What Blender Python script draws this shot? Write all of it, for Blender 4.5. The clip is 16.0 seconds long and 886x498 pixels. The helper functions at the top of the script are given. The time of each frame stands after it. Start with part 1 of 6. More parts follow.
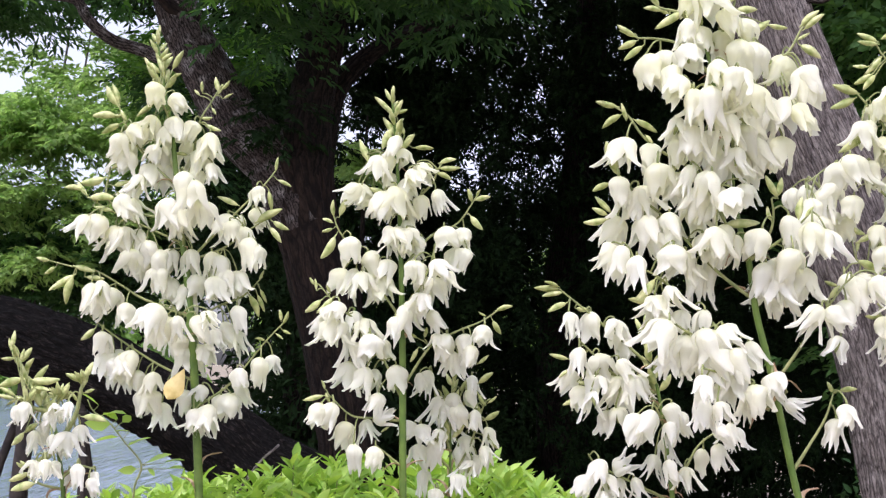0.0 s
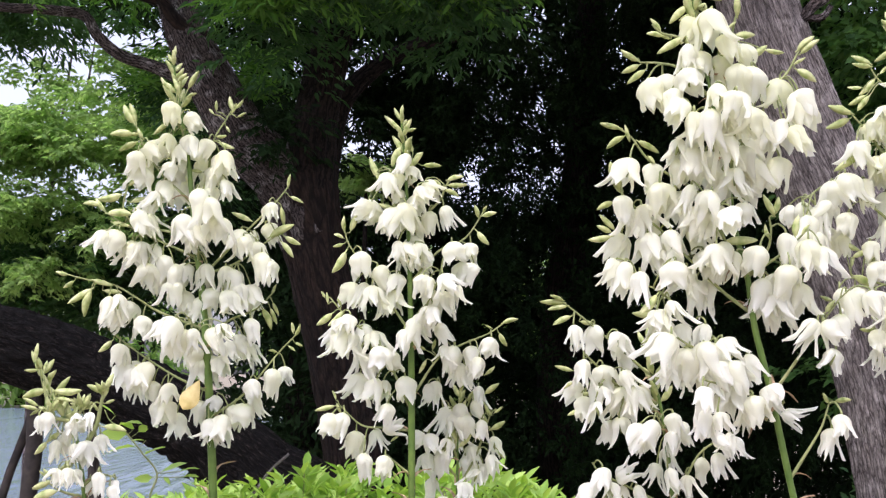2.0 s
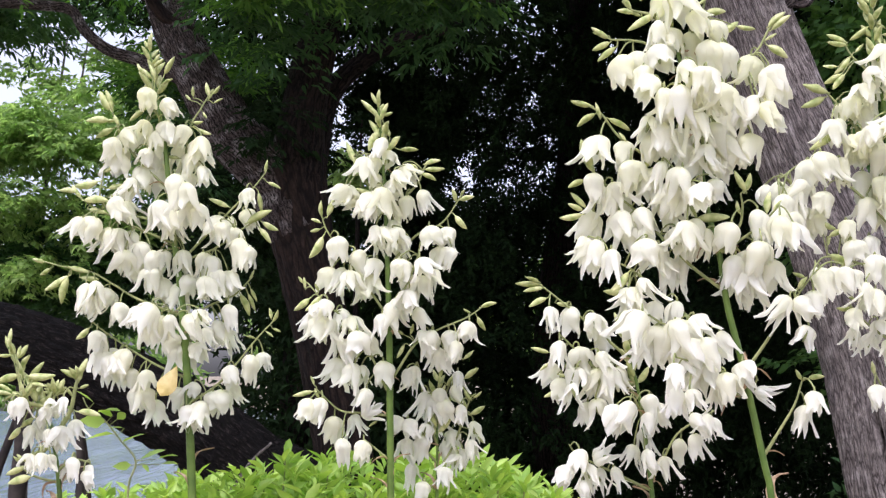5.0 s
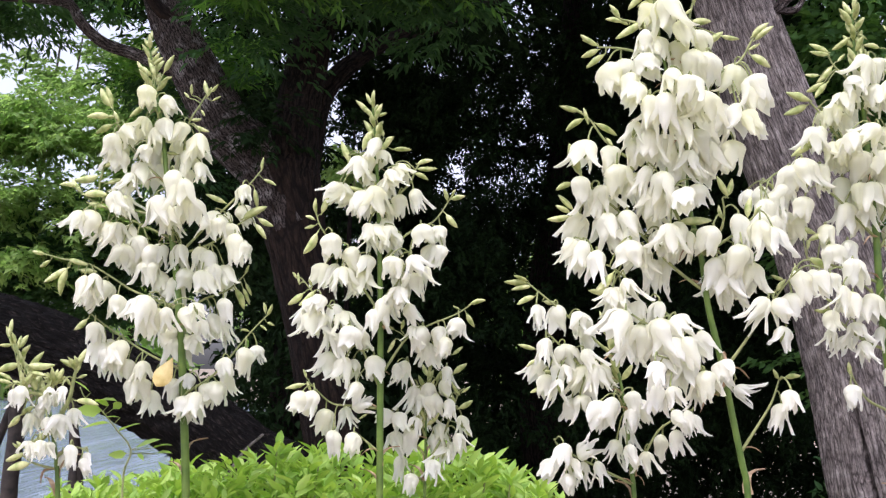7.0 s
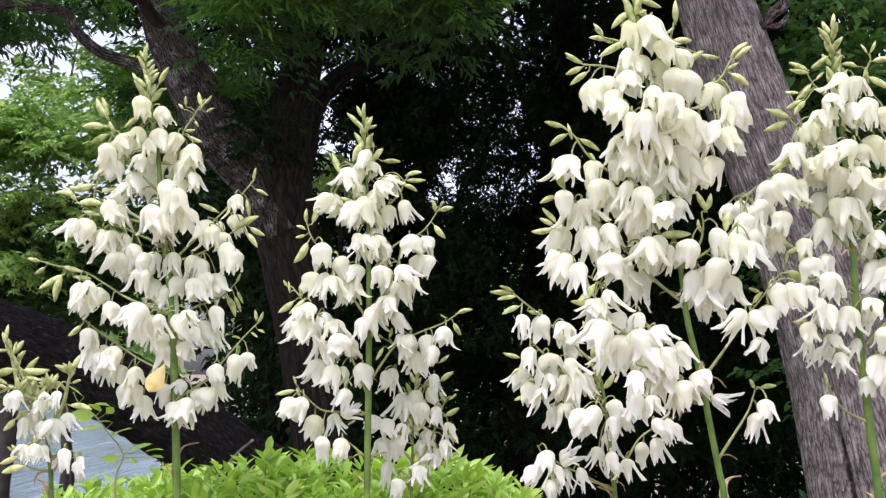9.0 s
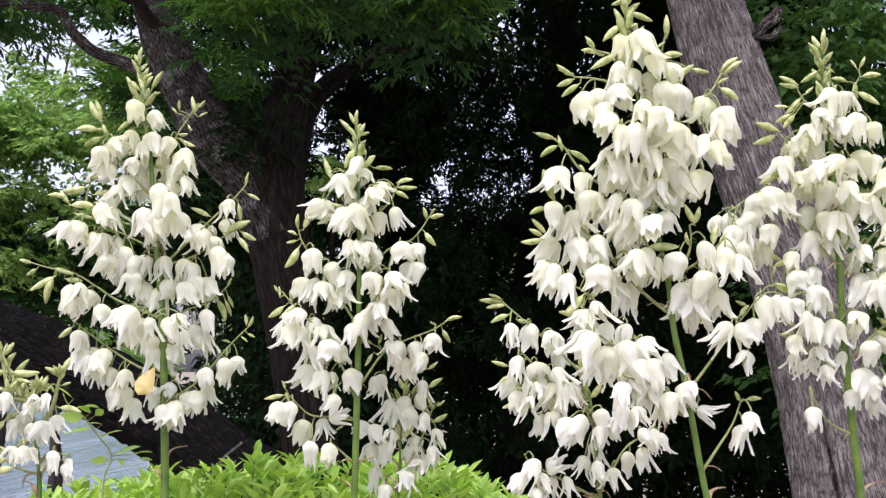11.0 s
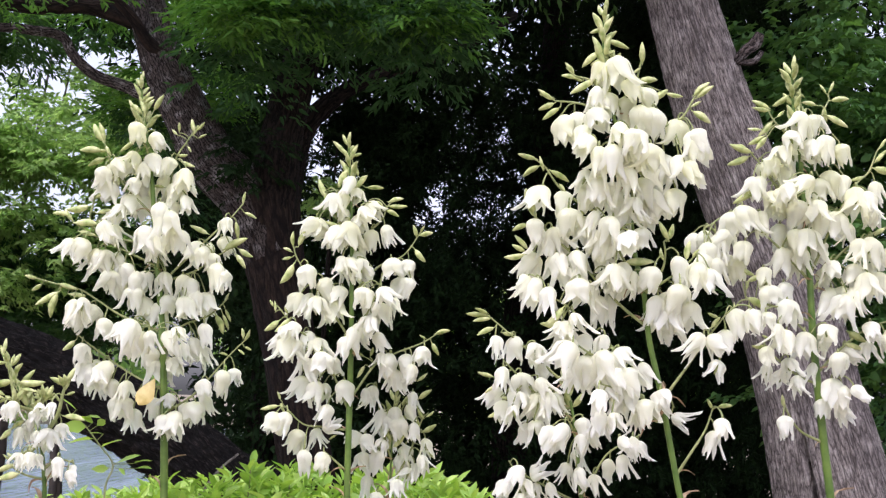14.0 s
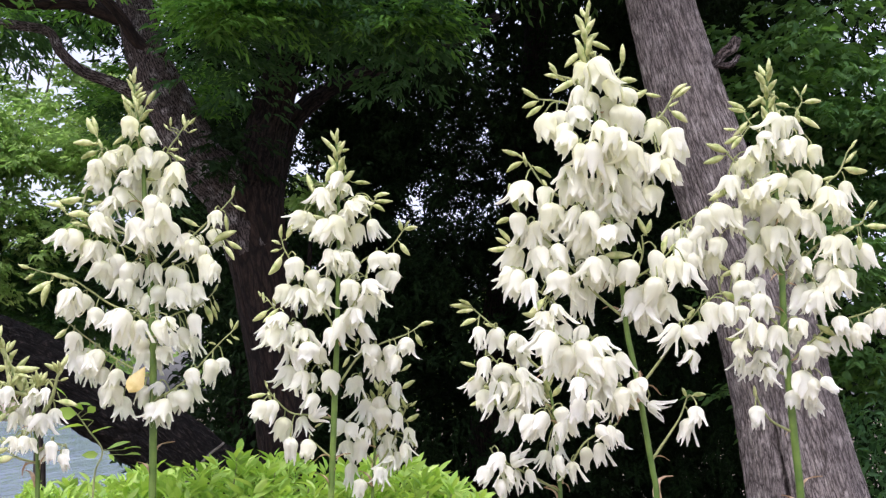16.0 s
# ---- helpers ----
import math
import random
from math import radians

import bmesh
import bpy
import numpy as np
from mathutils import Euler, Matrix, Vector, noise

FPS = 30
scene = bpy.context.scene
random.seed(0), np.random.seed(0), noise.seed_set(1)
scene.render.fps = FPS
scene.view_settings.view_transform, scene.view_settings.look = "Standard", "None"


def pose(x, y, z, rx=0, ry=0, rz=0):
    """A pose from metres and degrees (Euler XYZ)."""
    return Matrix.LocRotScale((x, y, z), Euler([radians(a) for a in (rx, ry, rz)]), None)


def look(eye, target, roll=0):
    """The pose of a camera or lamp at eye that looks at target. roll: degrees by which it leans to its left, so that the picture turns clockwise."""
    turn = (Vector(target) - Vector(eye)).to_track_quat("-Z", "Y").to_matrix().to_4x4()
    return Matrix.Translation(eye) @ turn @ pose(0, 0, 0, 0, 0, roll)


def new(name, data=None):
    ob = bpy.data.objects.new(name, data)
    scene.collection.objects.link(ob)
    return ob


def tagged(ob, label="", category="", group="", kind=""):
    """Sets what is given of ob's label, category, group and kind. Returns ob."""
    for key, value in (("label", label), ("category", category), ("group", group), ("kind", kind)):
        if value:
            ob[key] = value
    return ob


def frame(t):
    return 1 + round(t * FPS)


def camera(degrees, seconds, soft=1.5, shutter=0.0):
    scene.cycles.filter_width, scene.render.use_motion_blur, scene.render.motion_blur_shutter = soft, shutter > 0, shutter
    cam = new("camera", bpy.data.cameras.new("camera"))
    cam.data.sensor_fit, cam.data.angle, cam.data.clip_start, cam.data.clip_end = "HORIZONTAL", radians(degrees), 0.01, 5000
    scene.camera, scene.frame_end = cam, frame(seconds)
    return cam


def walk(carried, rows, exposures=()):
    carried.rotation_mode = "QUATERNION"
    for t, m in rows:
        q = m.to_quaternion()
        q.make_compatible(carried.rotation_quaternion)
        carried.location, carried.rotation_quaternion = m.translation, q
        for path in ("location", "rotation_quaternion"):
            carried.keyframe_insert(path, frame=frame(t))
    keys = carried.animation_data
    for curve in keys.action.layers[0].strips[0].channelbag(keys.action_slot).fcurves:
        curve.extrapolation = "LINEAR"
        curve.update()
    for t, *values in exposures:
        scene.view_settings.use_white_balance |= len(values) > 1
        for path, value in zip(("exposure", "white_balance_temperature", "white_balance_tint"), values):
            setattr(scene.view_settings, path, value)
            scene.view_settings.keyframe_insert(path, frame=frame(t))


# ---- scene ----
def eye(x, y, z, tilt, turn, lean):
    """A camera pose: tilt up, turn to the left, lean to the right, in degrees."""
    return pose(x, y, z, 90 + tilt, 0, turn) @ pose(0, 0, 0, 0, 0, -lean)


cam = camera(39.0, 16.0, soft=1.3)
PATH = [
    (0, -0.0000, -0.0000, 1.5000, 5.200, -0.000, -0.000),
    (0.5, -0.0163, -0.0368, 1.5083, 5.185, -0.314, 0.158),
    (1, -0.0169, -0.0551, 1.5094, 5.363, -0.181, 0.096),
    (1.5, -0.0182, -0.0707, 1.5086, 5.499, -0.098, 0.051),
    (2, -0.0195, -0.0773, 1.5037, 5.629, -0.084, 0.003),
    (2.5, -0.0191, -0.0633, 1.4898, 5.851, 0.014, -0.352),
    (3, -0.0001, -0.0474, 1.4850, 5.804, 0.029, 0.081),
    (3.5, 0.0088, -0.0478, 1.4781, 5.779, 0.015, 0.039),
    (4, 0.0193, -0.0422, 1.4752, 5.719, 0.020, 0.153),
    (4.5, 0.0278, -0.0515, 1.4722, 5.691, -0.023, 0.459),
    (7, 0.0284, -0.1298, 1.4696, 5.449, -0.453, -0.348),
    (7.5, 0.0300, -0.1506, 1.4735, 5.532, -0.580, -0.629),
    (8, 0.0304, -0.1652, 1.4713, 5.678, -0.714, -0.711),
    (8.5, 0.0331, -0.1727, 1.4731, 5.733, -0.772, -0.540),
    (9, 0.0374, -0.1860, 1.4706, 5.781, -0.802, -0.734),
    (11.5, 0.0437, -0.2131, 1.4846, 5.853, -1.184, -1.533),
    (12, 0.0535, -0.2756, 1.4832, 6.088, -0.980, -1.323),
    (12.5, 0.0525, -0.3078, 1.4828, 6.236, -1.039, -1.184),
    (13, 0.0508, -0.3288, 1.4777, 6.453, -1.098, -1.204),
    (13.5, 0.0545, -0.3257, 1.4652, 6.730, -1.136, -1.388),
    (14, 0.0555, -0.3145, 1.4582, 6.861, -1.293, -1.521),
    (14.5, 0.0498, -0.3390, 1.4508, 6.990, -1.644, -1.453),
    (15, 0.0488, -0.3441, 1.4393, 7.098, -1.810, -1.581),
    (15.5, 0.0468, -0.3684, 1.4324, 7.062, -2.064, -1.780),
    (16, 0.0401, -0.3902, 1.4323, 6.935, -2.296, -1.919),
]
walk(cam, [(row[0], eye(*row[1:])) for row in PATH], [(0.0, 0.70, 5950, 23.5)])

# ---- sky and sun ----
world = bpy.data.worlds.new("sky")
scene.world = world
world.use_nodes = True
wt = world.node_tree
sky = wt.nodes.new("ShaderNodeTexSky")
sky.sky_type = "NISHITA"
sky.sun_disc = False
sky.sun_elevation = radians(65)
sky.sun_rotation = radians(205)
sky.air_density, sky.dust_density, sky.ozone_density = 1.0, 4.0, 1.0
wt.nodes["Background"].inputs["Strength"].default_value = 0.19
pale = wt.nodes.new("ShaderNodeHueSaturation")
pale.inputs["Saturation"].default_value = 0.35
wt.links.new(sky.outputs["Color"], pale.inputs["Color"])
wt.links.new(pale.outputs["Color"], wt.nodes["Background"].inputs["Color"])
sun = new("sun", bpy.data.lights.new("sun", "SUN"))
sun.data.energy, sun.data.angle, sun.data.color = 1.0, radians(11), (1.0, 0.955, 0.88)
sun.matrix_world = look((-2.0, -3.0, 8.0), (0, 0, 0))

# ---- materials ----


def material(name, rough=0.6):
    m = bpy.data.materials.new(name)
    m.use_nodes = True
    b = m.node_tree.nodes["Principled BSDF"]
    b.inputs["Roughness"].default_value = rough
    return m, m.node_tree.nodes, m.node_tree.links, b


def ramp(nodes, stops):
    r = nodes.new("ShaderNodeValToRGB")
    while len(r.color_ramp.elements) < len(stops):
        r.color_ramp.elements.new(0.5)
    for e, (at, c) in zip(r.color_ramp.elements, stops):
        e.position, e.color = at, (*c, 1)
    return r


def leaf_material(name, dark, light, rough=0.4, through_part=0.35, glow=(1.25, 1.3, 0.5), shine=0.35):
    """Leaf colour that varies from leaf to leaf and in patches; some light passes through."""
    m, n, k, b = material(name, rough)
    b.inputs["Specular IOR Level"].default_value = shine
    geo = n.new("ShaderNodeNewGeometry")
    tex = n.new("ShaderNodeTexCoord")
    patch = n.new("ShaderNodeTexNoise")
    patch.inputs["Scale"].default_value = 1.7
    patch.inputs["Detail"].default_value = 3
    k.new(tex.outputs["Object"], patch.inputs["Vector"])
    mix = n.new("ShaderNodeMath")
    mix.operation = "MULTIPLY_ADD"
    mix.inputs[1].default_value = 0.55
    k.new(geo.outputs["Random Per Island"], mix.inputs[0])
    half = n.new("ShaderNodeMath")
    half.operation = "MULTIPLY"
    half.inputs[1].default_value = 0.5
    k.new(patch.outputs["Fac"], half.inputs[0])
    k.new(half.outputs[0], mix.inputs[2])
    mid = tuple((a + c) / 2 for a, c in zip(dark, light))
    r = ramp(n, [(0.15, dark), (0.55, mid), (0.95, light)])
    k.new(mix.outputs[0], r.inputs["Fac"])
    k.new(r.outputs["Color"], b.inputs["Base Color"])
    tint = n.new("ShaderNodeMixRGB")
    tint.blend_type = "MULTIPLY"
    tint.inputs["Fac"].default_value = 1
    tint.inputs["Color2"].default_value = (*glow, 1)
    k.new(r.outputs["Color"], tint.inputs["Color1"])
    tr = n.new("ShaderNodeBsdfTranslucent")
    k.new(tint.outputs["Color"], tr.inputs["Color"])
    ms = n.new("ShaderNodeMixShader")
    ms.inputs["Fac"].default_value = through_part
    k.new(b.outputs["BSDF"], ms.inputs[1])
    k.new(tr.outputs["BSDF"], ms.inputs[2])
    k.new(ms.outputs["Shader"], n["Material Output"].inputs["Surface"])
    return m


def bark_material(name, dark, light, across=26.0, along=5.0, lichen=None, depth=0.012, body=0.4, shine=0.2, bend=16.0, grit=0.5, plates=False, calm=0.10):
    """Furrowed bark, the grooves' shade darkened into the colour; u runs round the trunk, v along it, both in metres.
    """
    m, n, k, b = material(name, 0.92 if shine < 0.3 else 0.62)
    b.inputs["Specular IOR Level"].default_value = shine
    uv = n.new("ShaderNodeUVMap")

    def streaks(ka, kl, detail, rough, bend):
        mp = n.new("ShaderNodeMapping")
        mp.inputs["Scale"].default_value = (ka, kl, 1)
        k.new(uv.outputs["UV"], mp.inputs["Vector"])
        t = n.new("ShaderNodeTexNoise")
        t.inputs["Scale"].default_value = 1.0
        t.inputs["Detail"].default_value = detail
        t.inputs["Roughness"].default_value = rough
        t.inputs["Distortion"].default_value = bend
        k.new(mp.outputs["Vector"], t.inputs["Vector"])
        return t.outputs["Fac"]

    def crease(fac, narrow, wide, low):
        # the fissure lies where the noise crosses its middle
        off = n.new("ShaderNodeMath")
        off.operation = "SUBTRACT"
        off.inputs[1].default_value = 0.5
        k.new(fac, off.inputs[0])
        size = n.new("ShaderNodeMath")
        size.operation = "ABSOLUTE"
        k.new(off.outputs[0], size.inputs[0])
        r = ramp(n, [(narrow, (low, low, low)), (wide, (1, 1, 1))])
        k.new(size.outputs[0], r.inputs["Fac"])
        return r.outputs["Color"]

    def times(a, c, part_of):
        mx = n.new("ShaderNodeMixRGB")
        mx.blend_type = "MULTIPLY"
        mx.inputs["Fac"].default_value = part_of
        k.new(a, mx.inputs["Color1"])
        k.new(c, mx.inputs["Color2"])
        return mx.outputs["Color"]

    bands = n.new("ShaderNodeTexWave")
    bands.bands_direction = "X"
    bands.inputs["Scale"].default_value = across * 0.40
    bands.inputs["Distortion"].default_value = bend
    bands.inputs["Detail"].default_value = 4.0
    bands.inputs["Detail Scale"].default_value = 1.1
    bands.inputs["Detail Roughness"].default_value = 0.75
    squeeze = n.new("ShaderNodeMapping")
    squeeze.inputs["Scale"].default_value = (1, along / across * 2.2, 1)
    k.new(uv.outputs["UV"], squeeze.inputs["Vector"])
    k.new(squeeze.outputs["Vector"], bands.inputs["Vector"])
    groove = ramp(n, [(0.05, (0.07, 0.07, 0.07)), (0.38, (0.7, 0.7, 0.7)), (0.85, (1, 1, 1))])
    k.new(bands.outputs["Fac"], groove.inputs["Fac"])
    main = times(groove.outputs["Color"], crease(streaks(across, along, 4, 0.6, 0.5), 0.004, 0.05, 0.1), 0.7)
    if plates:
        # long lens-shaped plates between braided fissures, shade-dark by colour
        def network(ka, kl, sway, low, wide):
            mp = n.new("ShaderNodeMapping")
            mp.inputs["Scale"].default_value = (ka, kl, 1)
            k.new(uv.outputs["UV"], mp.inputs["Vector"])
            stir = n.new("ShaderNodeTexNoise")
            stir.inputs["Scale"].default_value = 0.9
            stir.inputs["Detail"].default_value = 4
            k.new(mp.outputs["Vector"], stir.inputs["Vector"])
            push = n.new("ShaderNodeVectorMath")
            push.operation = "MULTIPLY_ADD"
            push.inputs[1].default_value = (sway, sway, 0)
            k.new(stir.outputs["Color"], push.inputs[0])
            k.new(mp.outputs["Vector"], push.inputs[2])
            cells = n.new("ShaderNodeTexVoronoi")
            cells.feature = "DISTANCE_TO_EDGE"
            cells.inputs["Scale"].default_value = 1.0
            k.new(push.outputs["Vector"], cells.inputs["Vector"])
            r = ramp(n, [(0.0, (low, low, low)), (wide, (0.72, 0.72, 0.72)), (wide * 2.6, (1, 1, 1))])
            k.new(cells.outputs["Distance"], r.inputs["Fac"])
            return r.outputs["Color"]

        main = times(network(across, along, 1.6, calm, 0.12), network(across * 1.9, along * 1.7, 1.2, 0.25 + calm, 0.12), 0.8)
    fine = crease(streaks(across * 1.9, along * 2.4, 3, 0.6, 0.4), 0.0, 0.06, 0.2)
    gr = ramp(n, [(0.34, (0.3, 0.3, 0.3)), (0.64, (1, 1, 1))])
    k.new(streaks(across * 2.6, along * 7, 6, 0.75, 0.0), gr.inputs["Fac"])
    high = times(times(main, fine, 0.55 if grit > 0.4 else 0.4), gr.outputs["Color"], grit)
    mid = tuple((1 - body) * a + body * c for a, c in zip(dark, light))
    r = ramp(n, [(0.03, dark), (0.4, mid), (0.9, light)])
    k.new(high, r.inputs["Fac"])
    colour = r.outputs["Color"]
    broad = ramp(n, [(0.35, (0.62, 0.62, 0.64)), (0.65, (1, 1, 1))])
    k.new(streaks(6, 2.2, 4, 0.6, 0.3), broad.inputs["Fac"])
    colour = times(colour, broad.outputs["Color"], 1.0)
    if lichen:
        spots = n.new("ShaderNodeTexNoise")
        spots.inputs["Scale"].default_value = 16
        spots.inputs["Detail"].default_value = 7
        k.new(uv.outputs["UV"], spots.inputs["Vector"])
        sr = ramp(n, [(0.50, (0, 0, 0)), (0.66, (1, 1, 1))])
        k.new(spots.outputs["Fac"], sr.inputs["Fac"])
        li = n.new("ShaderNodeMixRGB")
        li.inputs["Color2"].default_value = (*lichen, 1)
        dim = n.new("ShaderNodeMath")
        dim.operation = "MULTIPLY"
        k.new(sr.outputs["Color"], dim.inputs[0])
        k.new(high, dim.inputs[1])
        k.new(dim.outputs[0], li.inputs["Fac"])
        k.new(colour, li.inputs["Color1"])
        colour = li.outputs["Color"]
    k.new(colour, b.inputs["Base Color"])
    bump = n.new("ShaderNodeBump")
    bump.inputs["Strength"].default_value = 0.9
    bump.inputs["Distance"].default_value = depth
    k.new(high, bump.inputs["Height"])
    k.new(bump.outputs["Normal"], b.inputs["Normal"])
    return m


def petal_material():
    m, n, k, b = material("ivory_petal", 0.55)
    tex = n.new("ShaderNodeTexCoord")
    sep = n.new("ShaderNodeSeparateXYZ")
    k.new(tex.outputs["Object"], sep.inputs["Vector"])
    to = n.new("ShaderNodeMapRange")
    to.inputs["From Min"].default_value, to.inputs["From Max"].default_value = -0.062, -0.001
    k.new(sep.outputs["Z"], to.inputs["Value"])
    r = ramp(n, [(0.0, (0.93, 0.927, 0.915)), (0.6, (0.93, 0.928, 0.885)), (0.93, (0.90, 0.905, 0.78)), (1.0, (0.76, 0.81, 0.50))])
    k.new(to.outputs["Result"], r.inputs["Fac"])
    info = n.new("ShaderNodeObjectInfo")
    vary = ramp(n, [(0.0, (1.0, 1.0, 1.0)), (0.55, (0.99, 0.987, 0.95)), (0.8, (0.985, 0.98, 0.92)), (1.0, (0.97, 0.968, 0.84))])
    k.new(info.outputs["Random"], vary.inputs["Fac"])
    mul = n.new("ShaderNodeMixRGB")
    mul.blend_type = "MULTIPLY"
    mul.inputs["Fac"].default_value = 1
    k.new(r.outputs["Color"], mul.inputs["Color1"])
    k.new(vary.outputs["Color"], mul.inputs["Color2"])
    # young bells near the tip keep a creamy green tint
    age = n.new("ShaderNodeMixRGB")
    age.blend_type = "MULTIPLY"
    age.inputs["Fac"].default_value = 1
    k.new(mul.outputs["Color"], age.inputs["Color1"])
    k.new(info.outputs["Color"], age.inputs["Color2"])
    k.new(age.outputs["Color"], b.inputs["Base Color"])
    ribs = n.new("ShaderNodeTexNoise")
    ribs.inputs["Scale"].default_value = 1
    ribs.inputs["Detail"].default_value = 2
    mp = n.new("ShaderNodeMapping")
    mp.inputs["Scale"].default_value = (520, 520, 30)
    k.new(tex.outputs["Object"], mp.inputs["Vector"])
    k.new(mp.outputs["Vector"], ribs.inputs["Vector"])
    bump = n.new("ShaderNodeBump")
    bump.inputs["Strength"].default_value = 0.7
    bump.inputs["Distance"].default_value = 0.0018
    k.new(ribs.outputs["Fac"], bump.inputs["Height"])
    k.new(bump.outputs["Normal"], b.inputs["Normal"])
    tr = n.new("ShaderNodeBsdfTranslucent")
    deep = n.new("ShaderNodeMixRGB")
    deep.blend_type = "MULTIPLY"
    deep.inputs["Fac"].default_value = 1
    deep.inputs["Color1"].default_value = (0.974, 0.972, 0.875, 1)
    k.new(info.outputs["Color"], deep.inputs["Color2"])
    k.new(deep.outputs["Color"], tr.inputs["Color"])
    ms = n.new("ShaderNodeMixShader")
    ms.inputs["Fac"].default_value = 0.58
    k.new(b.outputs["BSDF"], ms.inputs[1])
    k.new(tr.outputs["BSDF"], ms.inputs[2])
    k.new(ms.outputs["Shader"], n["Material Output"].inputs["Surface"])
    return m


def mottled(name, a, c, scale, rough=0.6, bump_depth=0.0, by_object=False):
    m, n, k, b = material(name, rough)
    tex = n.new("ShaderNodeTexCoord")
    t = n.new("ShaderNodeTexNoise")
    t.inputs["Scale"].default_value = scale
    t.inputs["Detail"].default_value = 6
    k.new(tex.outputs["Object"], t.inputs["Vector"])
    r = ramp(n, [(0.3, a), (0.7, c)])
    k.new(t.outputs["Fac"], r.inputs["Fac"])
    colour = r.outputs["Color"]
    if by_object:
        info = n.new("ShaderNodeObjectInfo")
        vary = ramp(n, [(0.0, (0.72, 0.74, 0.55)), (0.5, (1.0, 1.0, 0.9)), (1.0, (1.22, 1.2, 1.2))])
        k.new(info.outputs["Random"], vary.inputs["Fac"])
        mul = n.new("ShaderNodeMixRGB")
        mul.blend_type = "MULTIPLY"
        mul.inputs["Fac"].default_value = 1
        k.new(colour, mul.inputs["Color1"])
        k.new(vary.outputs["Color"], mul.inputs["Color2"])
        colour = mul.outputs["Color"]
    k.new(colour, b.inputs["Base Color"])
    if bump_depth:
        bp = n.new("ShaderNodeBump")
        bp.inputs["Distance"].default_value = bump_depth
        k.new(t.outputs["Fac"], bp.inputs["Height"])
        k.new(bp.outputs["Normal"], b.inputs["Normal"])
    return m


def water_material():
    m, n, k, b = material("pond_water", 0.10)
    b.inputs["Base Color"].default_value = (0.19, 0.25, 0.30, 1)
    b.inputs["IOR"].default_value = 1.33
    tex = n.new("ShaderNodeTexCoord")

    def waves(sx, sy, detail):
        mp = n.new("ShaderNodeMapping")
        mp.inputs["Scale"].default_value = (sx, sy, 1)
        k.new(tex.outputs["Object"], mp.inputs["Vector"])
        t = n.new("ShaderNodeTexNoise")
        t.inputs["Scale"].default_value = 1.0
        t.inputs["Detail"].default_value = detail
        t.inputs["Distortion"].default_value = 0.6
        k.new(mp.outputs["Vector"], t.inputs["Vector"])
        return t.outputs["Fac"]

    # wind-ruffled patches between calmer ones
    calm = ramp(n, [(0.38, (0.25, 0.25, 0.25)), (0.58, (1, 1, 1))])
    k.new(waves(0.6, 0.05, 3), calm.inputs["Fac"])
    hm = n.new("ShaderNodeMath")
    hm.operation = "MULTIPLY"
    k.new(waves(6.0, 0.6, 7), hm.inputs[0])
    k.new(calm.outputs["Color"], hm.inputs[1])
    bp = n.new("ShaderNodeBump")
    bp.inputs["Strength"].default_value = 0.8
    bp.inputs["Distance"].default_value = 0.55
    k.new(hm.outputs[0], bp.inputs["Height"])
    k.new(bp.outputs["Normal"], b.inputs["Normal"])
    return m


PETAL = petal_material()
STALK = mottled("green_stalk", (0.055, 0.115, 0.012), (0.14, 0.22, 0.035), 30, 0.5, 0.0008)
TWIG = mottled("pale_green_stem", (0.17, 0.21, 0.065), (0.33, 0.35, 0.14), 70, 0.55)
BUD = mottled("green_cream_bud", (0.23, 0.30, 0.075), (0.68, 0.67, 0.37), 60, 0.5, 0.0004, True)
BRACT = mottled("dry_brown_bract", (0.34, 0.21, 0.12), (0.60, 0.45, 0.29), 70, 0.8, 0.0006)
YELLOW = mottled("yellowed_leaf", (0.60, 0.44, 0.12), (0.84, 0.68, 0.30), 55, 0.6, 0.0005)
# Brown oak bark, darkened further by colour for the deep shade there.
BARK_DARK = bark_material("shade_dark_oak_bark", (0.005, 0.0035, 0.003), (0.060, 0.038, 0.028), 34, 7, None, 0.014, 0.4, grit=0.5, plates=True)
BARK_LICHEN = bark_material("lichen_flecked_bark", (0.012, 0.009, 0.008), (0.19, 0.15, 0.135), 60, 14, (0.46, 0.43, 0.42))
# Low limb bark, its canopy shade put in as a near-black colour.
BARK_LIMB = bark_material("shade_dark_limb_bark", (0.0025, 0.002, 0.0018), (0.110, 0.084, 0.074), 66, 17, None, 0.024, 0.10, 0.2, grit=0.75, plates=True, calm=0.03)
# Bark for limbs and trunks in shade, darkened by colour.
BARK_SHADED = bark_material("shaded_dark_bark", (0.003, 0.0025, 0.002), (0.036, 0.024, 0.019), 34, 6)
BARK_GREY = bark_material("grey_furrowed_bark", (0.024, 0.018, 0.016), (0.58, 0.505, 0.47), 92, 12.0, (0.60, 0.54, 0.51), 0.012, 0.5, grit=0.75, plates=True, calm=0.16)
POST = mottled("weathered_dark_wood", (0.010, 0.008, 0.007), (0.055, 0.042, 0.034), 26, 0.85, 0.004)
# Near-black green: the wood's deep shade is put into the leaf colour.
LEAF_FULL_SHADE = leaf_material("full_shade_leaf", (0.006, 0.014, 0.006), (0.019, 0.040, 0.012), 0.75, 0.06, shine=0.05)
LEAF_MID = leaf_material("mid_green_leaf", (0.045, 0.12, 0.04), (0.15, 0.29, 0.085), 0.5, 0.45, shine=0.2)
# Lit version of the oak leaf: sunlight is brightened into the green.
LEAF_SUNLIT = leaf_material("sunlit_green_leaf", (0.055, 0.165, 0.03), (0.19, 0.38, 0.075), 0.45, 0.5, (1.2, 1.25, 0.55), 0.2)
